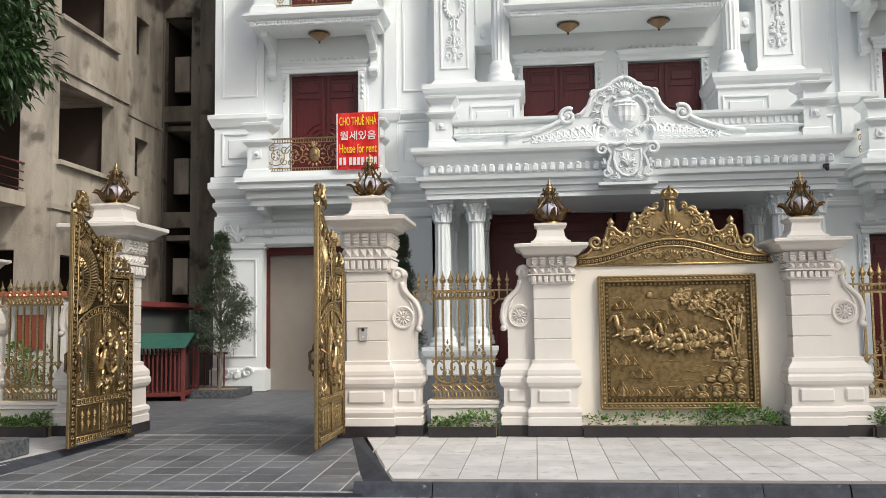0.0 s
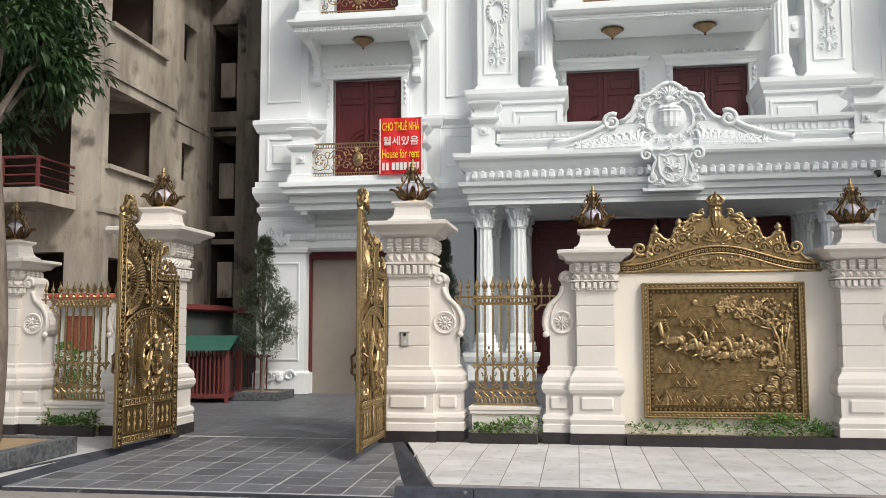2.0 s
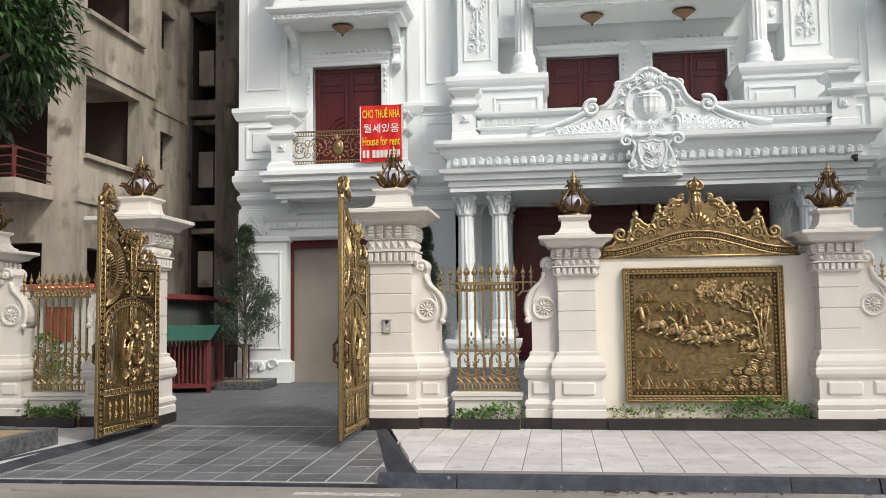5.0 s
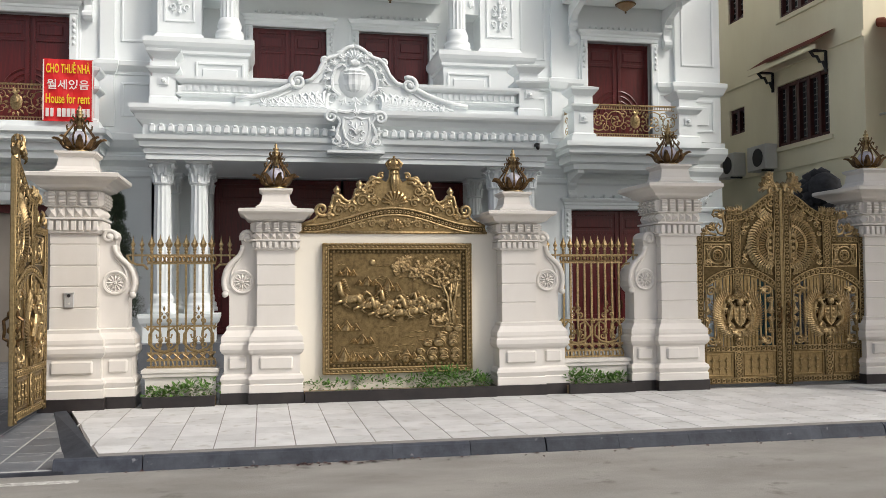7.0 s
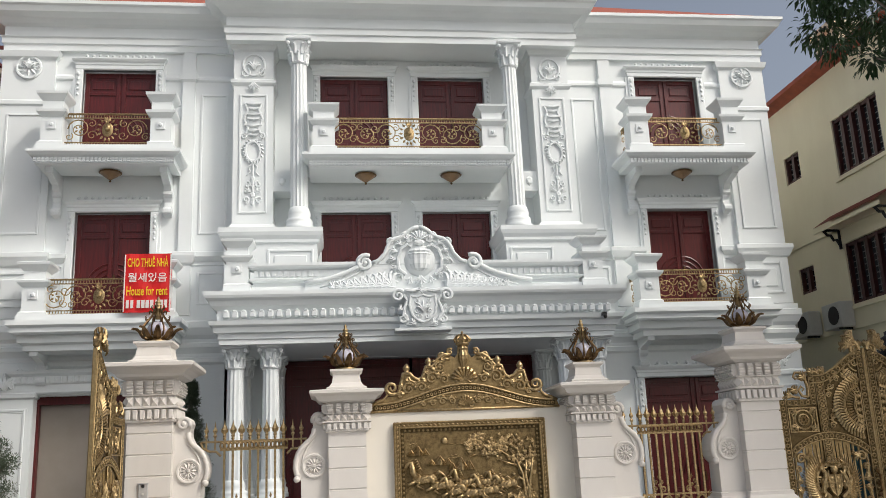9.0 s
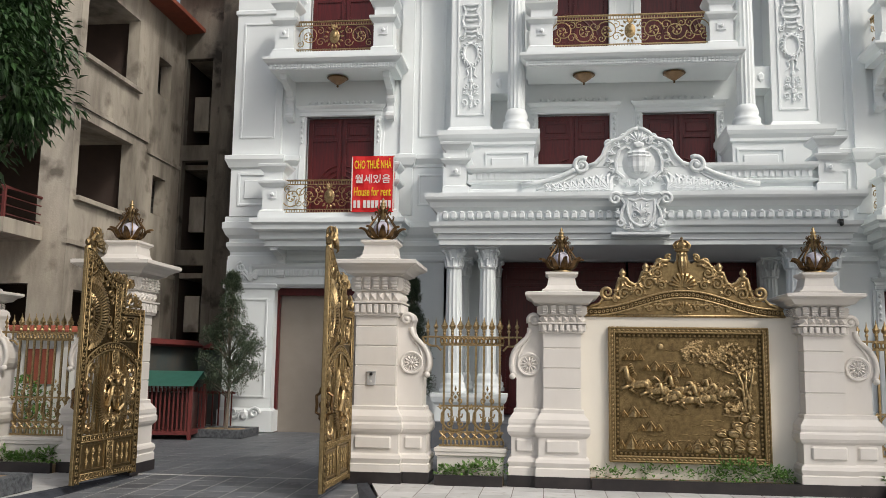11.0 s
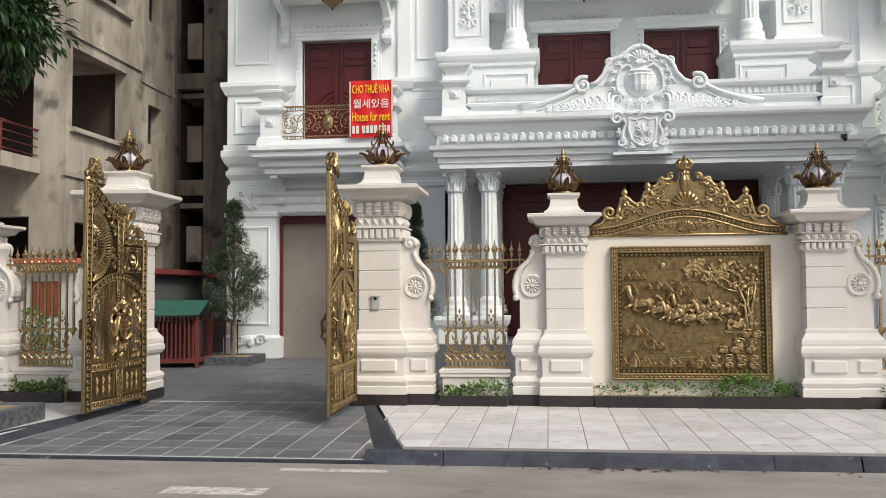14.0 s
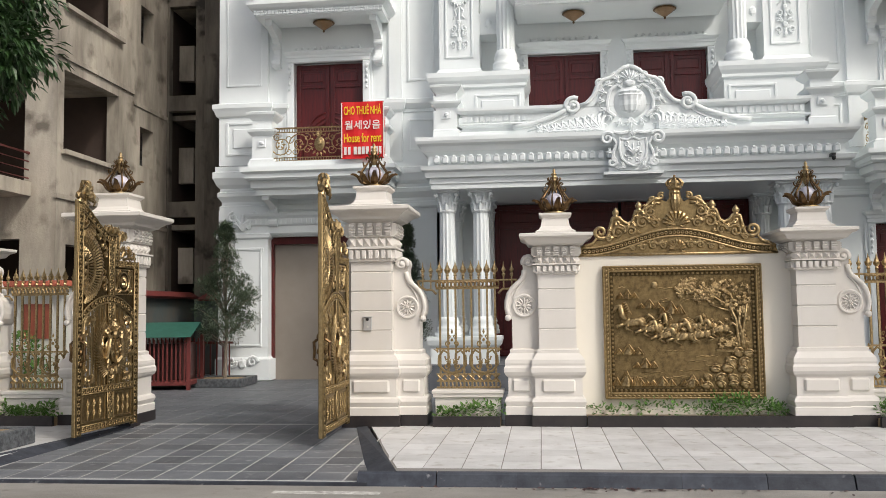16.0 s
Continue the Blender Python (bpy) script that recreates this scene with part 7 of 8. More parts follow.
for z in (5.12, 8.30):
    part("sill", box(SX - 0.2, SX + 0.12, 5.45, 8.1, z - 0.10, z), CONCRETE, conc)
front_holes = []
for z in (4.3, 7.3):
    front_holes += [(-14.2, -10.83, z, z + 2.5)]
front_holes += [(-14.2, -10.9, 0.1, 3.2)]
part("front_wall", wall_strip(-22, SX - 0.30, FY, FY + 0.3, 0, EAVE, front_holes), CONCRETE, conc)
# rear block and strip have their shade mixed into the stained colour
part("rear_block", wall_strip(SX - 0.25, -7.9, 10.76, 11.0, 0, 12.0, [(-10.04, -9.28, z, z + 2.5) for z in (1.7, 4.62, 7.55)]), STAINED_SHADED, conc)
part("corner_strip", loft(-8.95, -8.30, 10.55, 10.8, [(0, 0), (0, 12.0)]), STAINED_SHADED, conc)
bm = bmesh.new()
for z in (4.0, 7.05, 10.2):
    add_box(bm, -22, SX - 0.26, FY + 0.31, 20, z - 0.12, z + 0.02)
    add_box(bm, SX - 0.2, -8.0, 11.1, 20, z - 0.12, z + 0.02)
part("floor_slab", bm, CONCRETE, conc)
# walls behind the openings; the dimness inside is put into their dark colour
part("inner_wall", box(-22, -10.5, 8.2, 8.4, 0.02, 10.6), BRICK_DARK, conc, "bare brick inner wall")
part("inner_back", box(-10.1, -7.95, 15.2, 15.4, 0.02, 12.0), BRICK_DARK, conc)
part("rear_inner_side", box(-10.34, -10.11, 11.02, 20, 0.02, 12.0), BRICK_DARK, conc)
part("rear_side", box(-7.95, -7.75, 10.8, 20, 0.02, 12.0), CONCRETE, conc)
for z in (2.4, 5.2, 8.1):
    part("stair_wall", box(-9.98, -9.55, 11.3, 11.5, z, z + 1.0), CONCRETE, conc)
part("far_side_wall", box(-22, -21.7, FY + 0.3, 20, 0.02, 10.6), CONCRETE, conc)
part("eave", loft(-22, SX, FY, 20, [(0.0, EAVE), (0.55, EAVE + 0.05), (0.55, EAVE + 0.16), (-1.2, EAVE + 0.95), (-1.2, EAVE + 1.0)]), TILE_RED, conc, "weathered tiled eave")
part("top_storey", wall_strip(-20, -11.4, 7.2, 7.4, EAVE + 0.3, EAVE + 2.6, [(-14.0, -12.6, EAVE + 0.9, EAVE + 2.0)]), CONCRETE, conc)
part("top_side", box(-11.6, -11.4, 7.4, 12.0, EAVE + 0.3, EAVE + 2.6), CONCRETE, conc)
part("rear_roof", box(SX, -7.75, 10.4, 20, 12.0, 12.15), CONCRETE, conc)
bm = bmesh.new()
for i in range(10):
    add_box(bm, -10.6 + i * 0.32, -10.54 + i * 0.32, 10.1, 13.5, 12.75, 12.83)
for y in (10.3, 13.2):
    add_box(bm, -10.7, -7.6, y, y + 0.07, 12.66, 12.75)
    for x in (-10.6, -9.2, -7.75):
        add_box(bm, x, x + 0.07, y, y + 0.07, 12.15, 12.68)
part("pergola", bm, RED_METAL, conc, "dark red steel pergola")
for z in (4.12,):
    part("balcony", box(-15, -10.66, 3.95, FY, z - 0.02, z + 0.28), CONCRETE, conc, "rough concrete balcony slab")
bm = bmesh.new()
for z in (4.48, 4.66, 4.84, 5.02):
    add_tube(bm, [(-15, 4.0, z), (-10.72, 4.0, z), (-10.72, 5.28, z)], 0.018 if z < 4.9 else 0.035, 6)
for x in (-10.72, -11.5, -12.3, -13.4, -14.5):
    add_box(bm, x - 0.03, x + 0.03, 3.97, 4.03, 4.3, 5.02)
part("balcony_rail", bm, RED_METAL, conc, "dark red steel railing")

# low wall and things in the side passage
lane = thing("passage_wall", "painted boundary wall with a red tiled coping", "wall", kind="structure")
part("wall_body", box(-9.2, -9.05, 3.9, 10.2, 0.0, 1.95), BLUE_GREEN, lane)
part("coping", loft(-9.35, -8.9, 3.9, 10.0, [(0.0, 1.95), (0.05, 2.0), (-0.1, 2.12), (-0.14, 2.13)]), RED_METAL, lane, "dark red coping")
part("passage_end", box(-9.2, -7.8, 10.2, 10.35, 0, 1.9), BLUE_GREEN, lane)
part("end_coping", loft(-8.85, -7.95, 10.02, 10.5, [(0.0, 1.9), (0.05, 1.95), (-0.1, 2.08), (-0.14, 2.1)]), RED_METAL, lane)
kennel = thing("kennel", "dark red slatted kennel with a green sheet roof", "kennel", pose(-8.0, 6.1, 0, 0, 0, 8))
part("floor", box(-0.65, 0.65, -0.6, 0.6, 0.10, 0.18), RED_METAL, kennel)
for x in (-0.62, 0.62):
    for y in (-0.57, 0.57):
        part("leg", box(x - 0.035, x + 0.035, y - 0.035, y + 0.035, 0, 1.12), RED_METAL, kennel)
slat = None
for y in (-0.57, 0.57):
    for i in range(13):
        if slat is None:
            slat = part("slat", box(-0.016, 0.016, -0.012, 0.012, 0.18, 1.05), RED_METAL, kennel)
            s = slat
        else:
            s = new("slat", slat.data)
            s.parent = kennel
        s.location = (-0.54 + i * 0.09, y, 0)
part("inner_box", box(-0.5, 0.5, -0.2, 0.5, 0.18, 0.95), WOOD_DARK, kennel)
bm = bmesh.new()
a = [bm.verts.new(p) for p in ((-0.7, -0.74, 1.10), (0.7, -0.74, 1.10), (0.7, 0.1, 1.40), (-0.7, 0.1, 1.40), (0.7, 0.74, 1.2), (-0.7, 0.74, 1.2))]
bm.faces.new((a[0], a[1], a[2], a[3])), bm.faces.new((a[3], a[2], a[4], a[5]))
bmesh.ops.solidify(bm, geom=bm.faces[:], thickness=0.03)
part("roof", bm, GREEN_METAL, kennel, "green corrugated sheet roof")
lowf = thing("low_fence", "low dark red steel fence in the courtyard", "fence", pose(-7.75, 7.6, 0))
for i in range(11):
    part("post", box(-0.9 + i * 0.15 - 0.014, -0.9 + i * 0.15 + 0.014, -0.014, 0.014, 0, 0.95), RED_METAL, lowf)
part("rail", box(-0.95, 0.68, -0.02, 0.02, 0.88, 0.93), RED_METAL, lowf)

# neighbour's things seen through the far fence
shed = thing("neighbour_wall", "neighbour's pale wall with orange roof tiles along its top", "wall", kind="structure")
part("wall_body", box(-22, -8.85, 3.6, 3.8, 0, 2.1), AC_WHITE, shed)
for i in range(30):
    part("tile", loft(-8.8 - 0.20 * i - 0.19, -8.8 - 0.20 * i, 3.35, 3.95, [(0, 2.1), (0, 2.15), (-0.06, 2.24)]), TILE_RED, shed)
part("poster", box(-9.75, -9.2, 3.57, 3.6, 1.15, 1.8), TILE_RED, shed, "small red painted panel")
bush = thing("bush", "leafy green bush beside a pale wall", "bush", pose(-9.5, 3.2, 0))
leaf_stems = bmesh.new()
for k in range(5):
    add_tube(leaf_stems, [(0, 0, 0), (0.12 * (k - 2), 0.02 * k, 0.9)], 0.02, 5, 0.008)
part("stem", leaf_stems, BARK, bush)


# ================= pale yellow neighbour house =================
yel = thing("neighbour_house", "pale yellow house with brown shuttered windows and tiled eaves", "house")
YX, YF = 13.6, 5.64
wins = [(6.90, 8.95, 8.64, 10.22), (6.95, 9.20, 5.20, 6.83), (10.75, 11.58, 9.22, 10.05), (10.80, 11.60, 5.90, 6.65)]
part("side_wall", hole_wall_x(YX, YX + 0.3, YF, 18, 0, 11.7, wins), YELLOW, yel)
for y0, y1, z0, z1 in wins:
    w = part("window", box(YX + 0.16, YX + 0.20, y0, y1, z0, z1), GLASS, yel, "dark window with brown timber bars")
    bm = bmesh.new()
    n = max(2, round((y1 - y0) / 0.42))
    for i in range(n + 1):
        y = y0 + (y1 - y0) * i / n
        add_box(bm, YX + 0.05, YX + 0.16, max(y0, y - 0.06), min(y1, y + 0.06), z0, z1)
    for z in (z0, z1 - 0.09):
        add_box(bm, YX + 0.07, YX + 0.15, y0, y1, z, z + 0.09)
    part("window_frame", bm, SASH, w, "dark red-brown timber frame")
    bm = bmesh.new()
    for i in range(n):                         # pale lattice behind the sashes
        yc = y0 + (y1 - y0) * (i + 0.5) / n
        add_box(bm, YX + 0.135, YX + 0.15, yc - 0.012, yc + 0.012, z0 + 0.09, z1 - 0.09)
        for j in range(1, round((z1 - z0) / 0.16)):
            z = z0 + 0.16 * j
            add_box(bm, YX + 0.137, YX + 0.149, yc - 0.11, yc + 0.11, z - 0.012, z + 0.012)
    part("lattice", bm, LATTICE, w, "grey iron lattice")
    if y1 - y0 > 1:
        part("sill", box(YX - 0.06, YX + 0.05, y0 - 0.15, y1 + 0.1, z0 - 0.14, z0 - 0.04), YELLOW, w)
part("string_course", box(YX - 0.05, YX, YF, 18, 7.25, 7.37), YELLOW, yel)
part("string_course", box(YX - 0.04, YX, YF, 18, 4.55, 4.65), YELLOW, yel)
# tiled awning
aw = part("awning", bmesh.new(), TILE_RED, yel)
bm = bmesh.new()
a = [bm.verts.new(p) for p in ((YX, 6.65, 7.72), (YX, 9.65, 7.72), (YX - 0.58, 9.65, 7.36), (YX - 0.58, 6.65, 7.36))]
bm.faces.new(a)
bmesh.ops.solidify(bm, geom=bm.faces[:], thickness=0.08)
part("awning_roof", bm, TILE_RED, aw, "red tiled awning")
part("awning_board", box(YX - 0.57, YX - 0.53, 6.67, 9.63, 7.20, 7.30), YELLOW, aw)
for y in (7.0, 9.3):
    bm = bmesh.new()
    add_tube(bm, [(YX - 0.03, y, 6.72), (YX - 0.03, y, 7.24), (YX - 0.5, y, 7.24)], 0.045, 6)
    add_tube(bm, [(YX - 0.03, y, 6.80), (YX - 0.12, y, 6.98), (YX - 0.2, y, 6.96), (YX - 0.27, y, 7.10), (YX - 0.36, y, 7.10), (YX - 0.46, y, 7.22)], 0.04, 6)
    part("bracket", bm, BLACK, aw, "black scrolled bracket")
part("eave", loft(YX - 0.05, 23, YF - 0.05, 18, [(0, 11.6), (0.35, 11.7), (0.35, 11.82), (-3.0, 13.6), (-3.0, 13.65)]), TILE_RED, yel, "red tiled roof")
dorm = part("dormer", loft(14.3, 15.3, 9.2, 10.2, [(0, 11.8), (0, 13.2), (0.15, 13.25), (0.15, 13.4), (0, 13.42)]), YELLOW, yel)
for i in range(3):
    part("vent", box(14.27, 14.3, 9.35 + 0.26 * i, 9.5 + 0.26 * i, 12.5, 13.0), BLACK, dorm)
# street front with balcony and blind
fw = [(14.1, 15.0, 8.75, 10.15), (16.4, 17.9, 8.75, 10.15), (14.55, 19.5, 4.6, 7.0), (14.6, 19.5, 0.6, 3.0)]
part("front_wall", wall_strip(YX + 0.3, 23, YF, YF + 0.3, 0, 11.7, fw), YELLOW, yel)
for x0, x1, z0, z1 in fw:
    w = part("window", box(x0, x1, YF + 0.16, YF + 0.2, z0, z1), GLASS, yel, "dark window")
    bm = bmesh.new()
    n = max(2, round((x1 - x0) / 0.5))
    for i in range(n + 1):
        x = x0 + (x1 - x0) * i / n
        add_box(bm, max(x0, x - 0.05), min(x1, x + 0.05), YF + 0.06, YF + 0.16, z0, z1)
    for z in (z0, z0 + (z1 - z0) * 0.4, z1 - 0.09):
        add_box(bm, x0, x1, YF + 0.07, YF + 0.15, z, z + 0.09)
    part("window_frame", bm, WOOD_DARK, w, "dark brown timber frame")
bal = part("balcony", loft(14.0, 20, 4.75, YF, [(0, 3.98), (0, 4.38), (0.06, 4.42), (0.06, 4.56)]), YELLOW, yel)
part("glass_rail", box(14.05, 19.9, 4.80, 4.812, 4.62, 5.34), CLEAR, bal, "glass balustrade")
bm = bmesh.new()
add_tube(bm, [(13.95, 5.6, 5.42), (14.05, 4.81, 5.42), (19.9, 4.81, 5.42)], 0.03, 6)
for x in (14.07, 15.4, 16.5, 17.6, 18.7, 19.9):
    add_box(bm, x - 0.02, x + 0.02, 4.78, 4.84, 4.55, 5.42)
part("rail", bm, STEEL, bal, "steel handrail")
part("blind", box(14.05, 18.6, 4.69, 4.705, 4.90, 7.12), CANVAS, yel, "white roller blind")
def tiled_slope(parent, x0, x1, y_low, z_low, y_high, z_high, name):
    """Rows of overlapping clay tiles on a slope that falls towards the street."""
    r = part(name, slab_slope(x0, x1, y_low, z_low - 0.05, y_high, z_high - 0.05), TILE_RED, parent, "red clay tile slope")
    rows, cols = 5, round((x1 - x0) / 0.24)
    L = math.hypot(y_high - y_low, z_high - z_low) / rows
    bm = bmesh.new()
    add_tube(bm, [(0, 0, 0), (0, L * 1.15, 0.0)], 0.115, 8, 0.10, 0.45)
    me = bpy.data.meshes.new("roof_tile")
    bm.to_mesh(me)
    bm.free()
    me.materials.append(TILE_RED)
    tilt = math.degrees(math.atan2(z_high - z_low, y_high - y_low))
    for j in range(rows):
        for i in range(cols):
            ob = new("roof_tile", me)
            ob.parent = r
            s = j / rows
            ob.matrix_basis = pose(x0 + (i + 0.5) * (x1 - x0) / cols, y_low + (y_high - y_low) * s, z_low + (z_high - z_low) * s + 0.01, tilt - 3, 0, 0)
    return r


def slab_slope(x0, x1, ya, za, yb, zb):
    bm = bmesh.new()
    a = [bm.verts.new(p) for p in ((x0, ya, za), (x1, ya, za), (x1, yb, zb), (x0, yb, zb))]
    bm.faces.new(a)
    bmesh.ops.solidify(bm, geom=bm.faces[:], thickness=0.06)
    return bm


tiled_slope(yel, 13.85, 18.2, 4.6, 7.22, YF, 7.58, "canopy")
part("canopy_board", box(13.85, 18.2, 4.62, 4.66, 7.04, 7.17), YELLOW, yel)
tiled_slope(yel, 13.4, 18.2, 3.4, 2.95, 5.3, 3.72, "lower_canopy")
part("lower_wall", box(13.62, 18.2, 5.3, 5.6, 0, 3.72), DARK_IN, yel)
for y in (9.6, 11.2):
    ac = thing("air_conditioner", "off-white outdoor air conditioner on a yellow wall", "air conditioner", pose(YX - 0.22, y, 4.62), "air conditioners")
    part("casing", box(-0.18, 0.2, -0.45, 0.45, 0.0, 0.68, 0.02), AC_WHITE, ac)
    part("fan_grille", lathe([(0.24, 0), (0.25, 0.015), (0.2, 0.02), (0.05, 0.02)], 20), DARK_IN, ac).matrix_basis = pose(-0.18, -0.1, 0.34, 0, -90, 0)
    part("bracket", box(-0.18, 0.22, -0.3, -0.26, -0.05, 0.0), BLACK, ac)
wallg = thing("side_wall_teal", "teal painted boundary wall between the houses", "wall", kind="structure")
part("wall_body", box(12.2, 12.4, 3.6, 16, 0, 3.4), TEAL, wallg)
part("front_return", box(11.2, 13.1, 3.4, 3.6, 0, 2.7), BLUE_GREEN, wallg)
part("front_wall", box(10.6, 22, 3.0, 3.2, 0, 2.3), BLUE_GREEN, wallg)
part("coping", loft(10.6, 22, 2.9, 3.3, [(0, 2.3), (0.04, 2.34), (-0.1, 2.46), (-0.12, 2.47)]), TILE_RED, wallg, "red tiled coping")
# dark stone guardian statue behind the gate: one plain mesh
bm = bmesh.new()
add_blob(bm, (0, 0, 0.55), 0.42, (0.75, 0.95, 1.25), 2)
add_blob(bm, (-0.06, -0.22, 1.05), 0.33, (0.95, 0.95, 0.95), 2)
for i in range(26):
    a = i * 2.4
    add_blob(bm, (0.30 * math.cos(a), 0.32 * math.sin(a), 0.2 + 0.035 * i), 0.13, (1, 1, 1.2), 1)
for i in range(16):
    a = i * 0.39
    add_blob(bm, (-0.06 + 0.28 * math.cos(a), -0.1 + 0.06 * math.sin(3 * a), 1.05 + 0.3 * math.sin(a)), 0.11, (1, 1, 1), 1)
add_blob(bm, (-0.1, -0.45, 0.95), 0.16, (1, 1, 0.8), 1)
st = part("statue", bm, BLACK_STONE, None, smooth=True)
st.matrix_world = pose(9.75, 1.9, 2.15)
mark(st, "dark stone guardian statue on a pedestal behind the gate", "statue")
ped = thing("statue_pedestal", "dark stone pedestal under a statue", "pedestal", pose(9.75, 1.9, 0))
part("block", loft(-0.42, 0.42, -0.42, 0.42, [(0.1, 0), (0.1, 0.2), (0, 0.3), (0, 1.95), (0.06, 2.05), (0.06, 2.2)]), GRANITE, ped)

# security camera on the porch cornice
sc = thing("security_camera", "small dark dome camera on the porch cornice", "camera", pose(5.62, 5.30, 4.42))
part("bracket", box(-0.04, 0.04, 0.0, 0.25, 0.02, 0.08), BLACK, sc)
part("dome", lathe([(0.015, -0.06), (0.035, -0.04), (0.042, 0.0), (0.03, 0.03)], 12), BLACK, sc, smooth=True)


# ================= planting =================
def leaf_mass(name, centers, n, L, w, mat, parent, seed, droop=0.5, kind=None, fold=0.25):
    """Many pointed leaves round the given clump centres (x, y, z, radius)."""
    rnd = random.Random(seed)
    verts, faces = [], []
    for cx, cy, cz, r in centers:
        for _ in range(n):
            d = Vector((rnd.gauss(0, 1), rnd.gauss(0, 1), rnd.gauss(0, 0.8))).normalized() * r * rnd.uniform(0.35, 1.0)
            p = Vector((cx, cy, cz)) + d
            t = (d.normalized() + Vector((rnd.uniform(-.5, .5), rnd.uniform(-.5, .5), -droop + rnd.uniform(-.4, .4)))).normalized()
            side = t.cross(Vector((rnd.uniform(-.4, .4), rnd.uniform(-.4, .4), 1))).normalized()
            up = side.cross(t)
            l, ww = L * rnd.uniform(0.6, 1.15), w * rnd.uniform(0.7, 1.1)
            b = len(verts)
            verts += [p, p + t * l * 0.45 + side * ww / 2 + up * ww * fold, p + t * l * 0.45 - side * ww / 2 + up * ww * fold, p + t * l * 0.5 - up * 0.0, p + t * l - Vector((0, 0, l * 0.12))]
            faces += [(b, b + 1, b + 3), (b, b + 3, b + 2), (b + 1, b + 4, b + 3), (b + 2, b + 3, b + 4)]
    me = bpy.data.meshes.new(name)
    me.from_pydata(verts, [], faces)
    me.materials.append(mat)
    ob = new(name, me)
    if parent is not None:
        ob.parent = parent
    if kind:
        ob["kind"] = kind
    return ob


def street_tree(x, y, height, crown, seed, label, lean=0.0):
    t = thing("street_tree", label, "tree", pose(x, y, 0.1), "street trees")
    rnd = random.Random(seed)
    bm = bmesh.new()
    pts = [(lean * s * 1.2 + 0.05 * math.sin(4 * s), 0.04 * math.sin(5 * s), height * s) for s in [i / 8 for i in range(9)]]
    add_tube(bm, pts, 0.25, 12, 0.17)
    add_tube(bm, [(0, 0, -0.05), (0.0, 0, 0.25)], 0.30, 12, 0.2)
    for c in range(3):
        z = height * (0.55 + 0.15 * c)
        add_blob(bm, (0.13, -0.12, z), 0.09, (1, 1, 1.2), 1)
    part("trunk", bm, BARK, t, "ridged grey-brown bark", smooth=True)
    tip = Vector(pts[-1])
    bm = bmesh.new()
    for cx, cy, cz, r in crown[::9]:
        e = Vector((cx, cy, cz))
        add_tube(bm, [tip, tip.lerp(e, 0.5) + Vector((0, 0, 0.25)), e], 0.055, 6, 0.012)
    part("limb", bm, BARK, t)
    leaf_mass("crown", crown, 150, 0.19, 0.075, LEAF, t, seed, 0.55)
    return t


def crown_clumps(cx, cy, cz, rx, rz, n, seed):
    rnd = random.Random(seed)
    out = []
    while len(out) < n:
        d = Vector((rnd.uniform(-1, 1), rnd.uniform(-1, 1), rnd.uniform(-1, 1)))
        if 0.25 < d.length < 1.0:
            out.append((cx + d.x * rx, cy + d.y * rx, cz + d.z * rz, rnd.uniform(0.32, 0.55)))
    return out


leaf_mass("leaves", [(-0.2, 0, 0.7, 0.3), (0.15, 0.05, 0.85, 0.3), (0.3, 0, 0.5, 0.28), (0.0, 0, 1.1, 0.22)], 140, 0.11, 0.05, HEDGE, bush, 31, -0.2)
rear_green = [(10.9 + 0.33 * i, 1.6 + 0.2 * math.sin(i * 2.1), 0.5 + 0.45 * j + 0.15 * math.sin(i * 1.3 + j), 0.38) for i in range(9) for j in range(4)]
ob = leaf_mass("shrubs", rear_green, 130, 0.14, 0.055, LEAF, None, 33, 0.1)
tagged(ob, "dark green shrubs behind the iron fence", "shrubs", "", "stuff")
street_tree(-7.25, -2.2, 3.9, crown_clumps(-1.62, 0.3, 5.95, 2.35, 2.0, 250, 4), 4, "street tree with long drooping dark leaves in a stone planter")
# second clump set: unseen foliage added to shade the right pier and fence
street_tree(9.82, -1.5, 5.9, crown_clumps(1.9, 0.5, 9.3, 4.2, 1.3, 330, 9) + crown_clumps(5.3, -1.7, 7.0, 1.7, 1.6, 90, 19), 9, "street tree with rough bark in a stone planter", lean=-0.25)


def planter(x0, x1, y0, y1, label):
    p = thing("tree_planter", label, "planter", pose((x0 + x1) / 2, (y0 + y1) / 2, 0), "tree planters")
    w, d = (x1 - x0) / 2, (y1 - y0) / 2
    part("edging", frame_plan(w, d, 0.16, 0.0, 0.21), GRANITE, p, "speckled dark granite edging")
    part("soil", box(-w + 0.16, w - 0.16, -d + 0.16, d - 0.16, 0.0, 0.19), SOIL, p, "sandy soil")


def frame_plan(w, d, t, z0, z1):
    bm = bmesh.new()
    add_box(bm, -w, w, -d, -d + t, z0, z1, 0.012)
    add_box(bm, -w, w, d - t, d, z0, z1, 0.012)
    add_box(bm, -w, -w + t, -d + t, d - t, z0, z1, 0.012)
    add_box(bm, w - t, w, -d + t, d - t, z0, z1, 0.012)
    return bm


planter(-9.0, -6.33, -3.1, -1.55, "granite-edged tree planter with sandy soil on the pavement")
planter(8.95, 11.2, -2.75, -0.75, "granite-edged tree planter with sandy soil on the pavement")

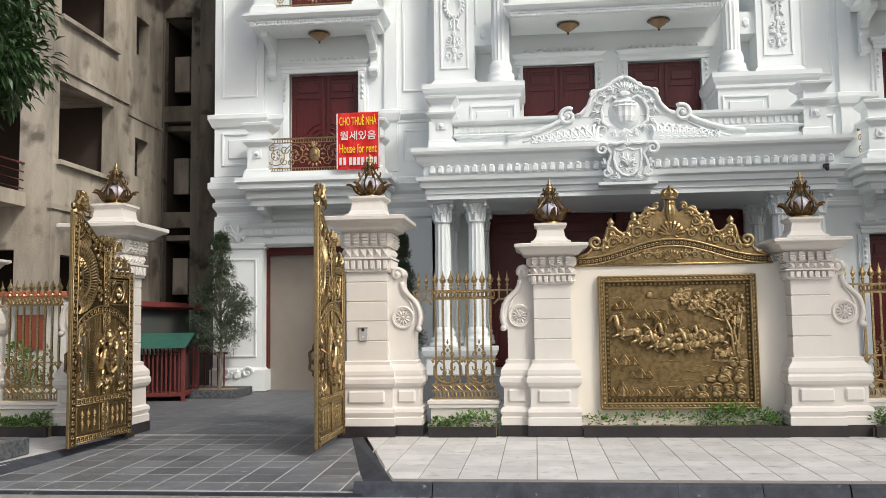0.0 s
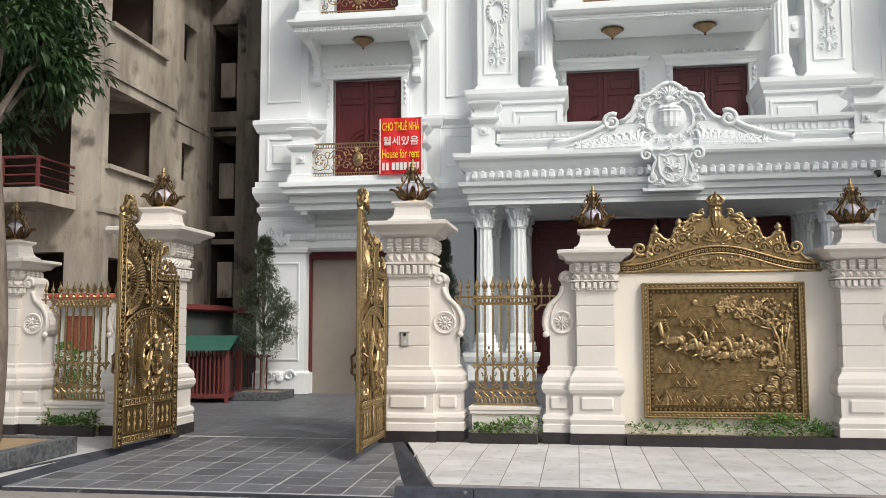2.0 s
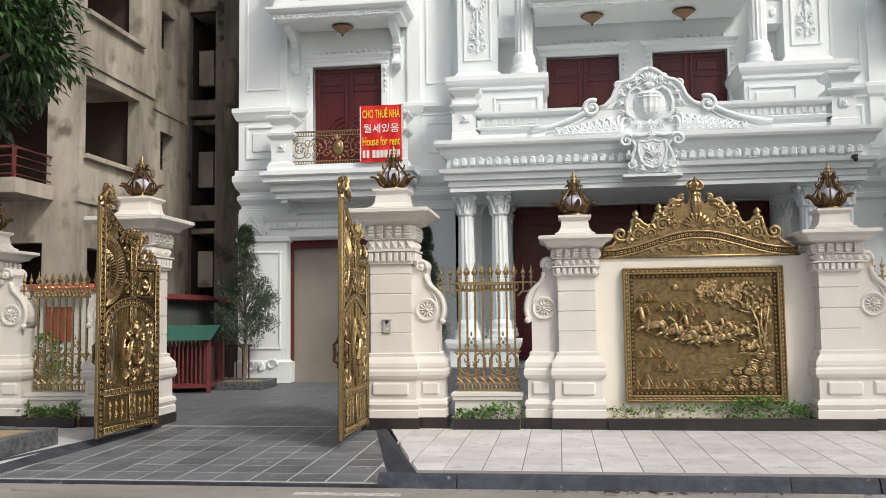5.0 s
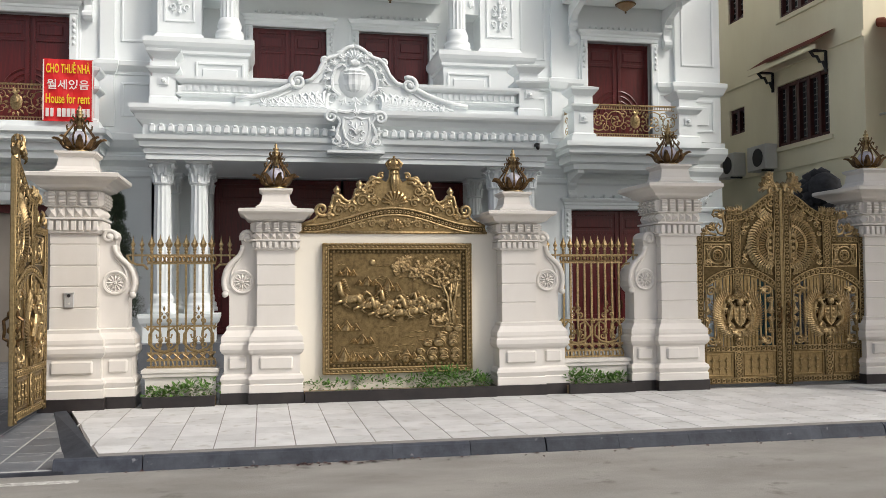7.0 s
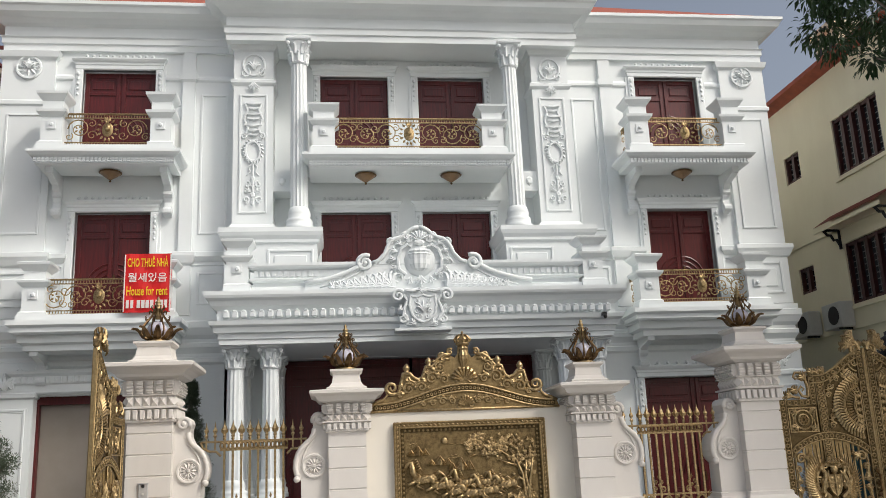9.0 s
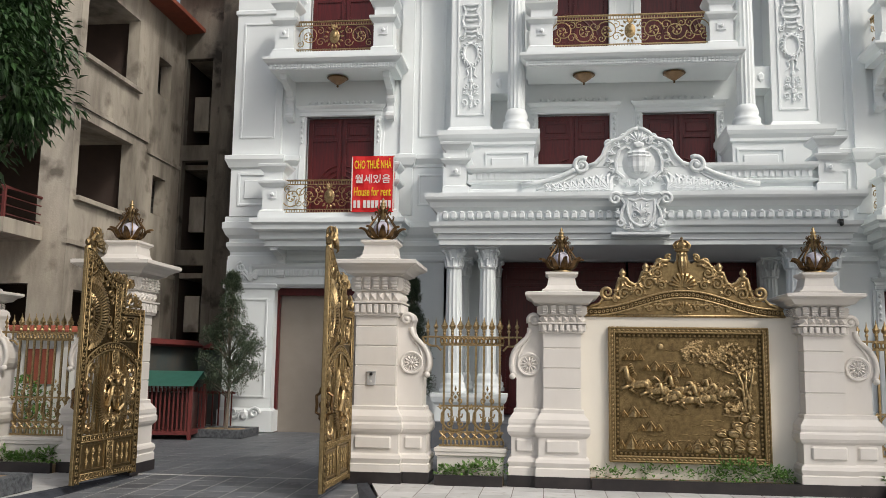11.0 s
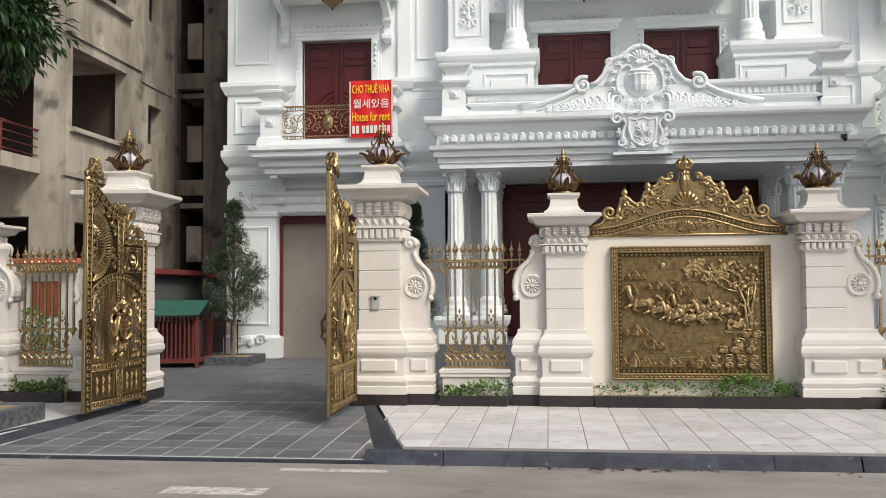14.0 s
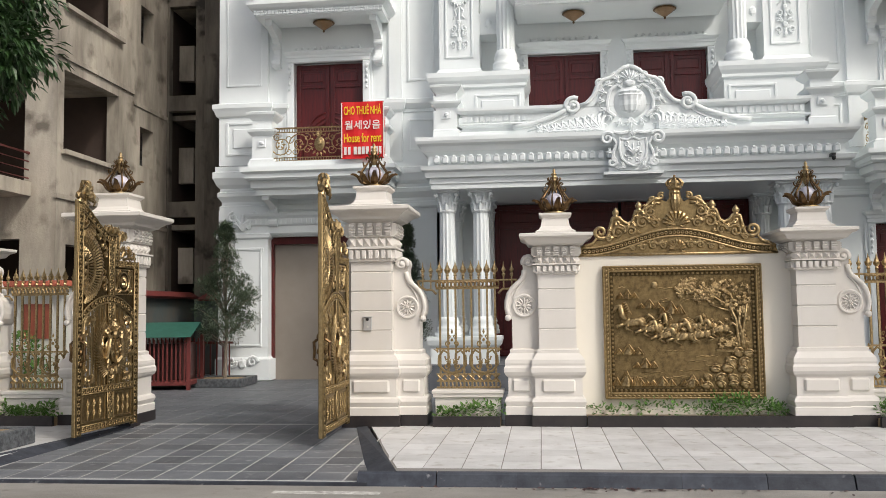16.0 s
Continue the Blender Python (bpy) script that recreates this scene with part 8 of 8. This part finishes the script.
# conical juniper in a bed beside the shutter, and bushes by the porch
def conifer(x, y, h, r, seed, label):
    t = thing("conifer", label, "tree", pose(x, y, 0))
    bm = bmesh.new()
    add_tube(bm, [(0, 0, 0), (0.03, 0.02, h * 0.3), (0.0, 0, h * 0.8)], 0.05, 7, 0.015)
    rnd = random.Random(seed)
    cl = []
    for i in range(64):
        s = rnd.uniform(0.30, 1.0)
        rr = r * (1.05 - s) * (0.55 + 0.45 * min(1, (s - 0.1) * 4))
        a = rnd.uniform(0, 6.28)
        q = rr * rnd.uniform(0.3, 0.95)
        e = (q * math.cos(a), q * math.sin(a), h * s)
        cl.append((*e, 0.13 + 0.16 * (1 - s)))
        add_tube(bm, [(0, 0, h * s * 0.75), e], 0.018, 4, 0.006)
    part("trunk", bm, BARK, t)
    leaf_mass("crown", cl, 260, 0.075, 0.024, CYPRESS, t, seed, -0.5)
    return t


conifer(-6.95, 6.75, 3.5, 1.3, 2, "conical grey-green juniper in a stone bed by the shutter")
conifer(-2.9, 6.9, 3.4, 0.6, 8, "slim dark green conifer beside the porch")
bed = thing("tree_bed", "low dark stone bed under the juniper", "planter", pose(-7.0, 6.75, 0))
part("edging", frame_plan(0.62, 0.55, 0.12, 0.0, 0.18), GRANITE, bed)
part("soil", box(-0.5, 0.5, -0.43, 0.43, 0.0, 0.15), SOIL, bed)


def hedge(x0, x1, y0, y1, z, h, seed, dense=26, label="low green hedge in the planter strip"):
    rnd = random.Random(seed)
    cl = []
    x = x0
    while x < x1:
        k = 0.5 + 0.6 * abs(math.sin(x * 2.3 + seed)) * rnd.uniform(0.7, 1.2)
        cl.append((x, rnd.uniform(y0, y1), z + h * 0.45 * k, h * 0.55 * k))
        x += 0.075
    ob = leaf_mass("hedge", cl, dense, 0.085, 0.04, HEDGE, None, seed, -0.4)
    tagged(ob, label, "hedge", "hedges", "stuff")


hedge(0.68, 2.35, 0.14, 0.34, 0.12, 0.25, 1, 12)
hedge(2.3, 3.22, 0.14, 0.36, 0.12, 0.31, 2, 40)
hedge(-1.45, -0.62, 0.12, 0.26, 0.11, 0.24, 3, 30)
hedge(4.42, 5.32, 0.12, 0.26, 0.11, 0.25, 4, 36)
hedge(10.4, 11.85, 0.1, 0.26, 0.11, 0.3, 6, 44)
hedge(-7.9, -7.05, 0.12, 0.26, 0.11, 0.25, 5, 40)


# ================= paving pieces =================
def slab_mesh(name, w, d, h, mat, bevel=0.004):
    bm = box(-w / 2, w / 2, -d / 2, d / 2, -h, 0, bevel)
    me = bpy.data.meshes.new(name)
    bm.to_mesh(me)
    bm.free()
    me.materials.append(mat)
    return me


rnd = random.Random(12)
me = slab_mesh("paver", 0.389, 0.390, 0.03, PAVER, 0.002)
for j in range(9):
    for i in range(40):
        x, y = -2.23 + 0.4 * i, -0.1 - 0.4 * j
        if 8.9 < x < 11.3 and -2.8 < y < -0.7 or y < KERB_Y + 0.1:
            continue
        ea, eb = -2.36 + 0.92 * (0.02 - (y + 0.197)) / 3.3, -2.36 + 0.92 * (0.02 - (y - 0.197)) / 3.3
        if x + 0.19 < ea:
            continue
        if x - 0.2 < eb:
            q = [(min(max(x - 0.197, ea), x + 0.19), y + 0.197), (x + 0.197, y + 0.197), (x + 0.197, y - 0.197), (min(max(x - 0.197, eb), x + 0.19), y - 0.197)]
            ob = part("paver", slab_poly(q, -0.03, 0.0), PAVER, pavement)
            continue
        ob = new("paver", me)
        ob.parent = pavement
        ob.matrix_basis = pose(x, y, rnd.uniform(-0.001, 0.001), rnd.uniform(-.2, .2), rnd.uniform(-.2, .2), 0)

kerb_line = thing("kerb", "blue-grey stone kerb along the road", "kerb", kind="structure")
bm = bmesh.new()
prof = [(KERB_Y + 0.025, -0.2), (KERB_Y + 0.025, 0.002), (KERB_Y - 0.025, 0.0), (KERB_Y - 0.05, -0.02), (KERB_Y - 0.10, ROAD_Z - 0.01), (KERB_Y - 0.10, -0.2)]
a = [bm.verts.new((-0.392, y, z)) for y, z in prof]
b = [bm.verts.new((0.392, y, z)) for y, z in prof]
for i in range(6):
    bm.faces.new((a[i], a[(i + 1) % 6], b[(i + 1) % 6], b[i]))
bm.faces.new(a), bm.faces.new(b)
bmesh.ops.recalc_face_normals(bm, faces=bm.faces)
me = bpy.data.meshes.new("kerb_stone")
bm.to_mesh(me)
bm.free()
me.materials.append(KERB)
for i in range(40):
    x = -1.06 - 0.395 + 0.79 * i
    ob = new("kerb_stone", me)
    ob.parent = kerb_line
    ob.matrix_basis = pose(x, rnd.uniform(-0.003, 0.003), 0, 0, 0, rnd.uniform(-.15, .15))
for i in range(12):
    ob = new("kerb_stone", me)
    ob.parent = kerb_line
    ob.matrix_basis = pose(-6.62 - 0.79 * i, 0, 0)

# slate slabs on the ramp, cut to its flared edges
def edge_x(y):
    s = (0.30 - y) / (0.30 - KERB_Y + 0.05)
    return -5.74 - 0.36 * s, -2.54 + 0.82 * s
def ramp_z(y):
    s = (0.32 - y) / (0.32 - KERB_Y + 0.06)
    return -0.008 + s * (ROAD_Z + 0.043)
y = 0.28
while y > KERB_Y:
    y2 = max(y - 0.40, KERB_Y - 0.055)
    x = -6.4
    while x < -1.5:
        la, ra = edge_x(y)
        lb, rb = edge_x(y2)
        g = 0.011
        q = [(max(x + g, la), y - g), (min(x + 0.4 - g, ra), y - g), (min(x + 0.4 - g, rb), y2 + g), (max(x + g, lb), y2 + g)]
        if q[1][0] - q[0][0] > 0.03 and q[2][0] - q[3][0] > 0.03:
            bm = bmesh.new()
            t = [bm.verts.new((px, py, ramp_z(py) + 0.002)) for px, py in q]
            u = [bm.verts.new((px, py, ramp_z(py) - 0.02)) for px, py in q]
            bm.faces.new(t)
            for i in range(4):
                bm.faces.new((t[i], t[(i + 1) % 4], u[(i + 1) % 4], u[i]))
            part("slab", bm, SLATE, apron)
        x += 0.4
    y -= 0.40
verts, faces = [], []
for j in range(24):
    for i in range(34):
        x, y = -9.6 + 0.4 * i, 0.32 + 0.4 * j
        b = len(verts)
        z = rnd.uniform(-0.0015, 0.001)
        verts += [(x + 0.009, y + 0.009, z), (x + 0.391, y + 0.009, z), (x + 0.391, y + 0.391, z), (x + 0.009, y + 0.391, z)]
        verts += [(px, py, -0.02) for px, py, pz in verts[b:b + 4]]
        faces += [(b, b + 1, b + 2, b + 3), (b, b + 4, b + 5, b + 1), (b + 1, b + 5, b + 6, b + 2), (b + 2, b + 6, b + 7, b + 3), (b + 3, b + 7, b + 4, b)]
me = bpy.data.meshes.new("courtyard_slabs")
me.from_pydata(verts, [], faces)
me.materials.append(SLATE)
ob = new("courtyard_slabs", me)
ob.parent = courtyard
ob["kind"] = "stuff"

# worn road marking
rm = part("road_marking", box(-3.35, -2.45, -4.78, -4.52, ROAD_Z, ROAD_Z + 0.003), ROADMARK)
mark(rm, "worn white painted dash on the road", "road marking", kind="structure")
rm2 = part("road_marking", box(-2.6, -1.55, -3.78, -3.66, ROAD_Z, ROAD_Z + 0.003), ROADMARK)
mark(rm2, "worn white painted dash on the road", "road marking", kind="structure")
# dry leaves along the kerb
verts, faces = [], []
for i in range(150):
    x = rnd.choice((rnd.uniform(-1.5, 8), rnd.gauss(0.7, 0.5)))
    y, a, s = KERB_Y - 0.13 - abs(rnd.gauss(0, 0.06)), rnd.uniform(0, 6.28), rnd.uniform(0.02, 0.05)
    b = len(verts)
    z = ROAD_Z + 0.004
    verts += [(x, y, z), (x + s * math.cos(a), y + s * math.sin(a), z + 0.012), (x + s * 0.7 * math.cos(a + 0.9), y + s * 0.7 * math.sin(a + 0.9), z + 0.004), (x + s * 0.6 * math.cos(a - 0.8), y + s * 0.6 * math.sin(a - 0.8), z + 0.01)]
    faces += [(b, b + 2, b + 1), (b, b + 1, b + 3)]
me = bpy.data.meshes.new("dry_leaves")
me.from_pydata(verts, [], faces)
me.materials.append(WOOD_DARK)
ob = new("dry_leaves", me)
tagged(ob, "scattered dry brown leaves along the kerb", "leaves", "", "stuff")
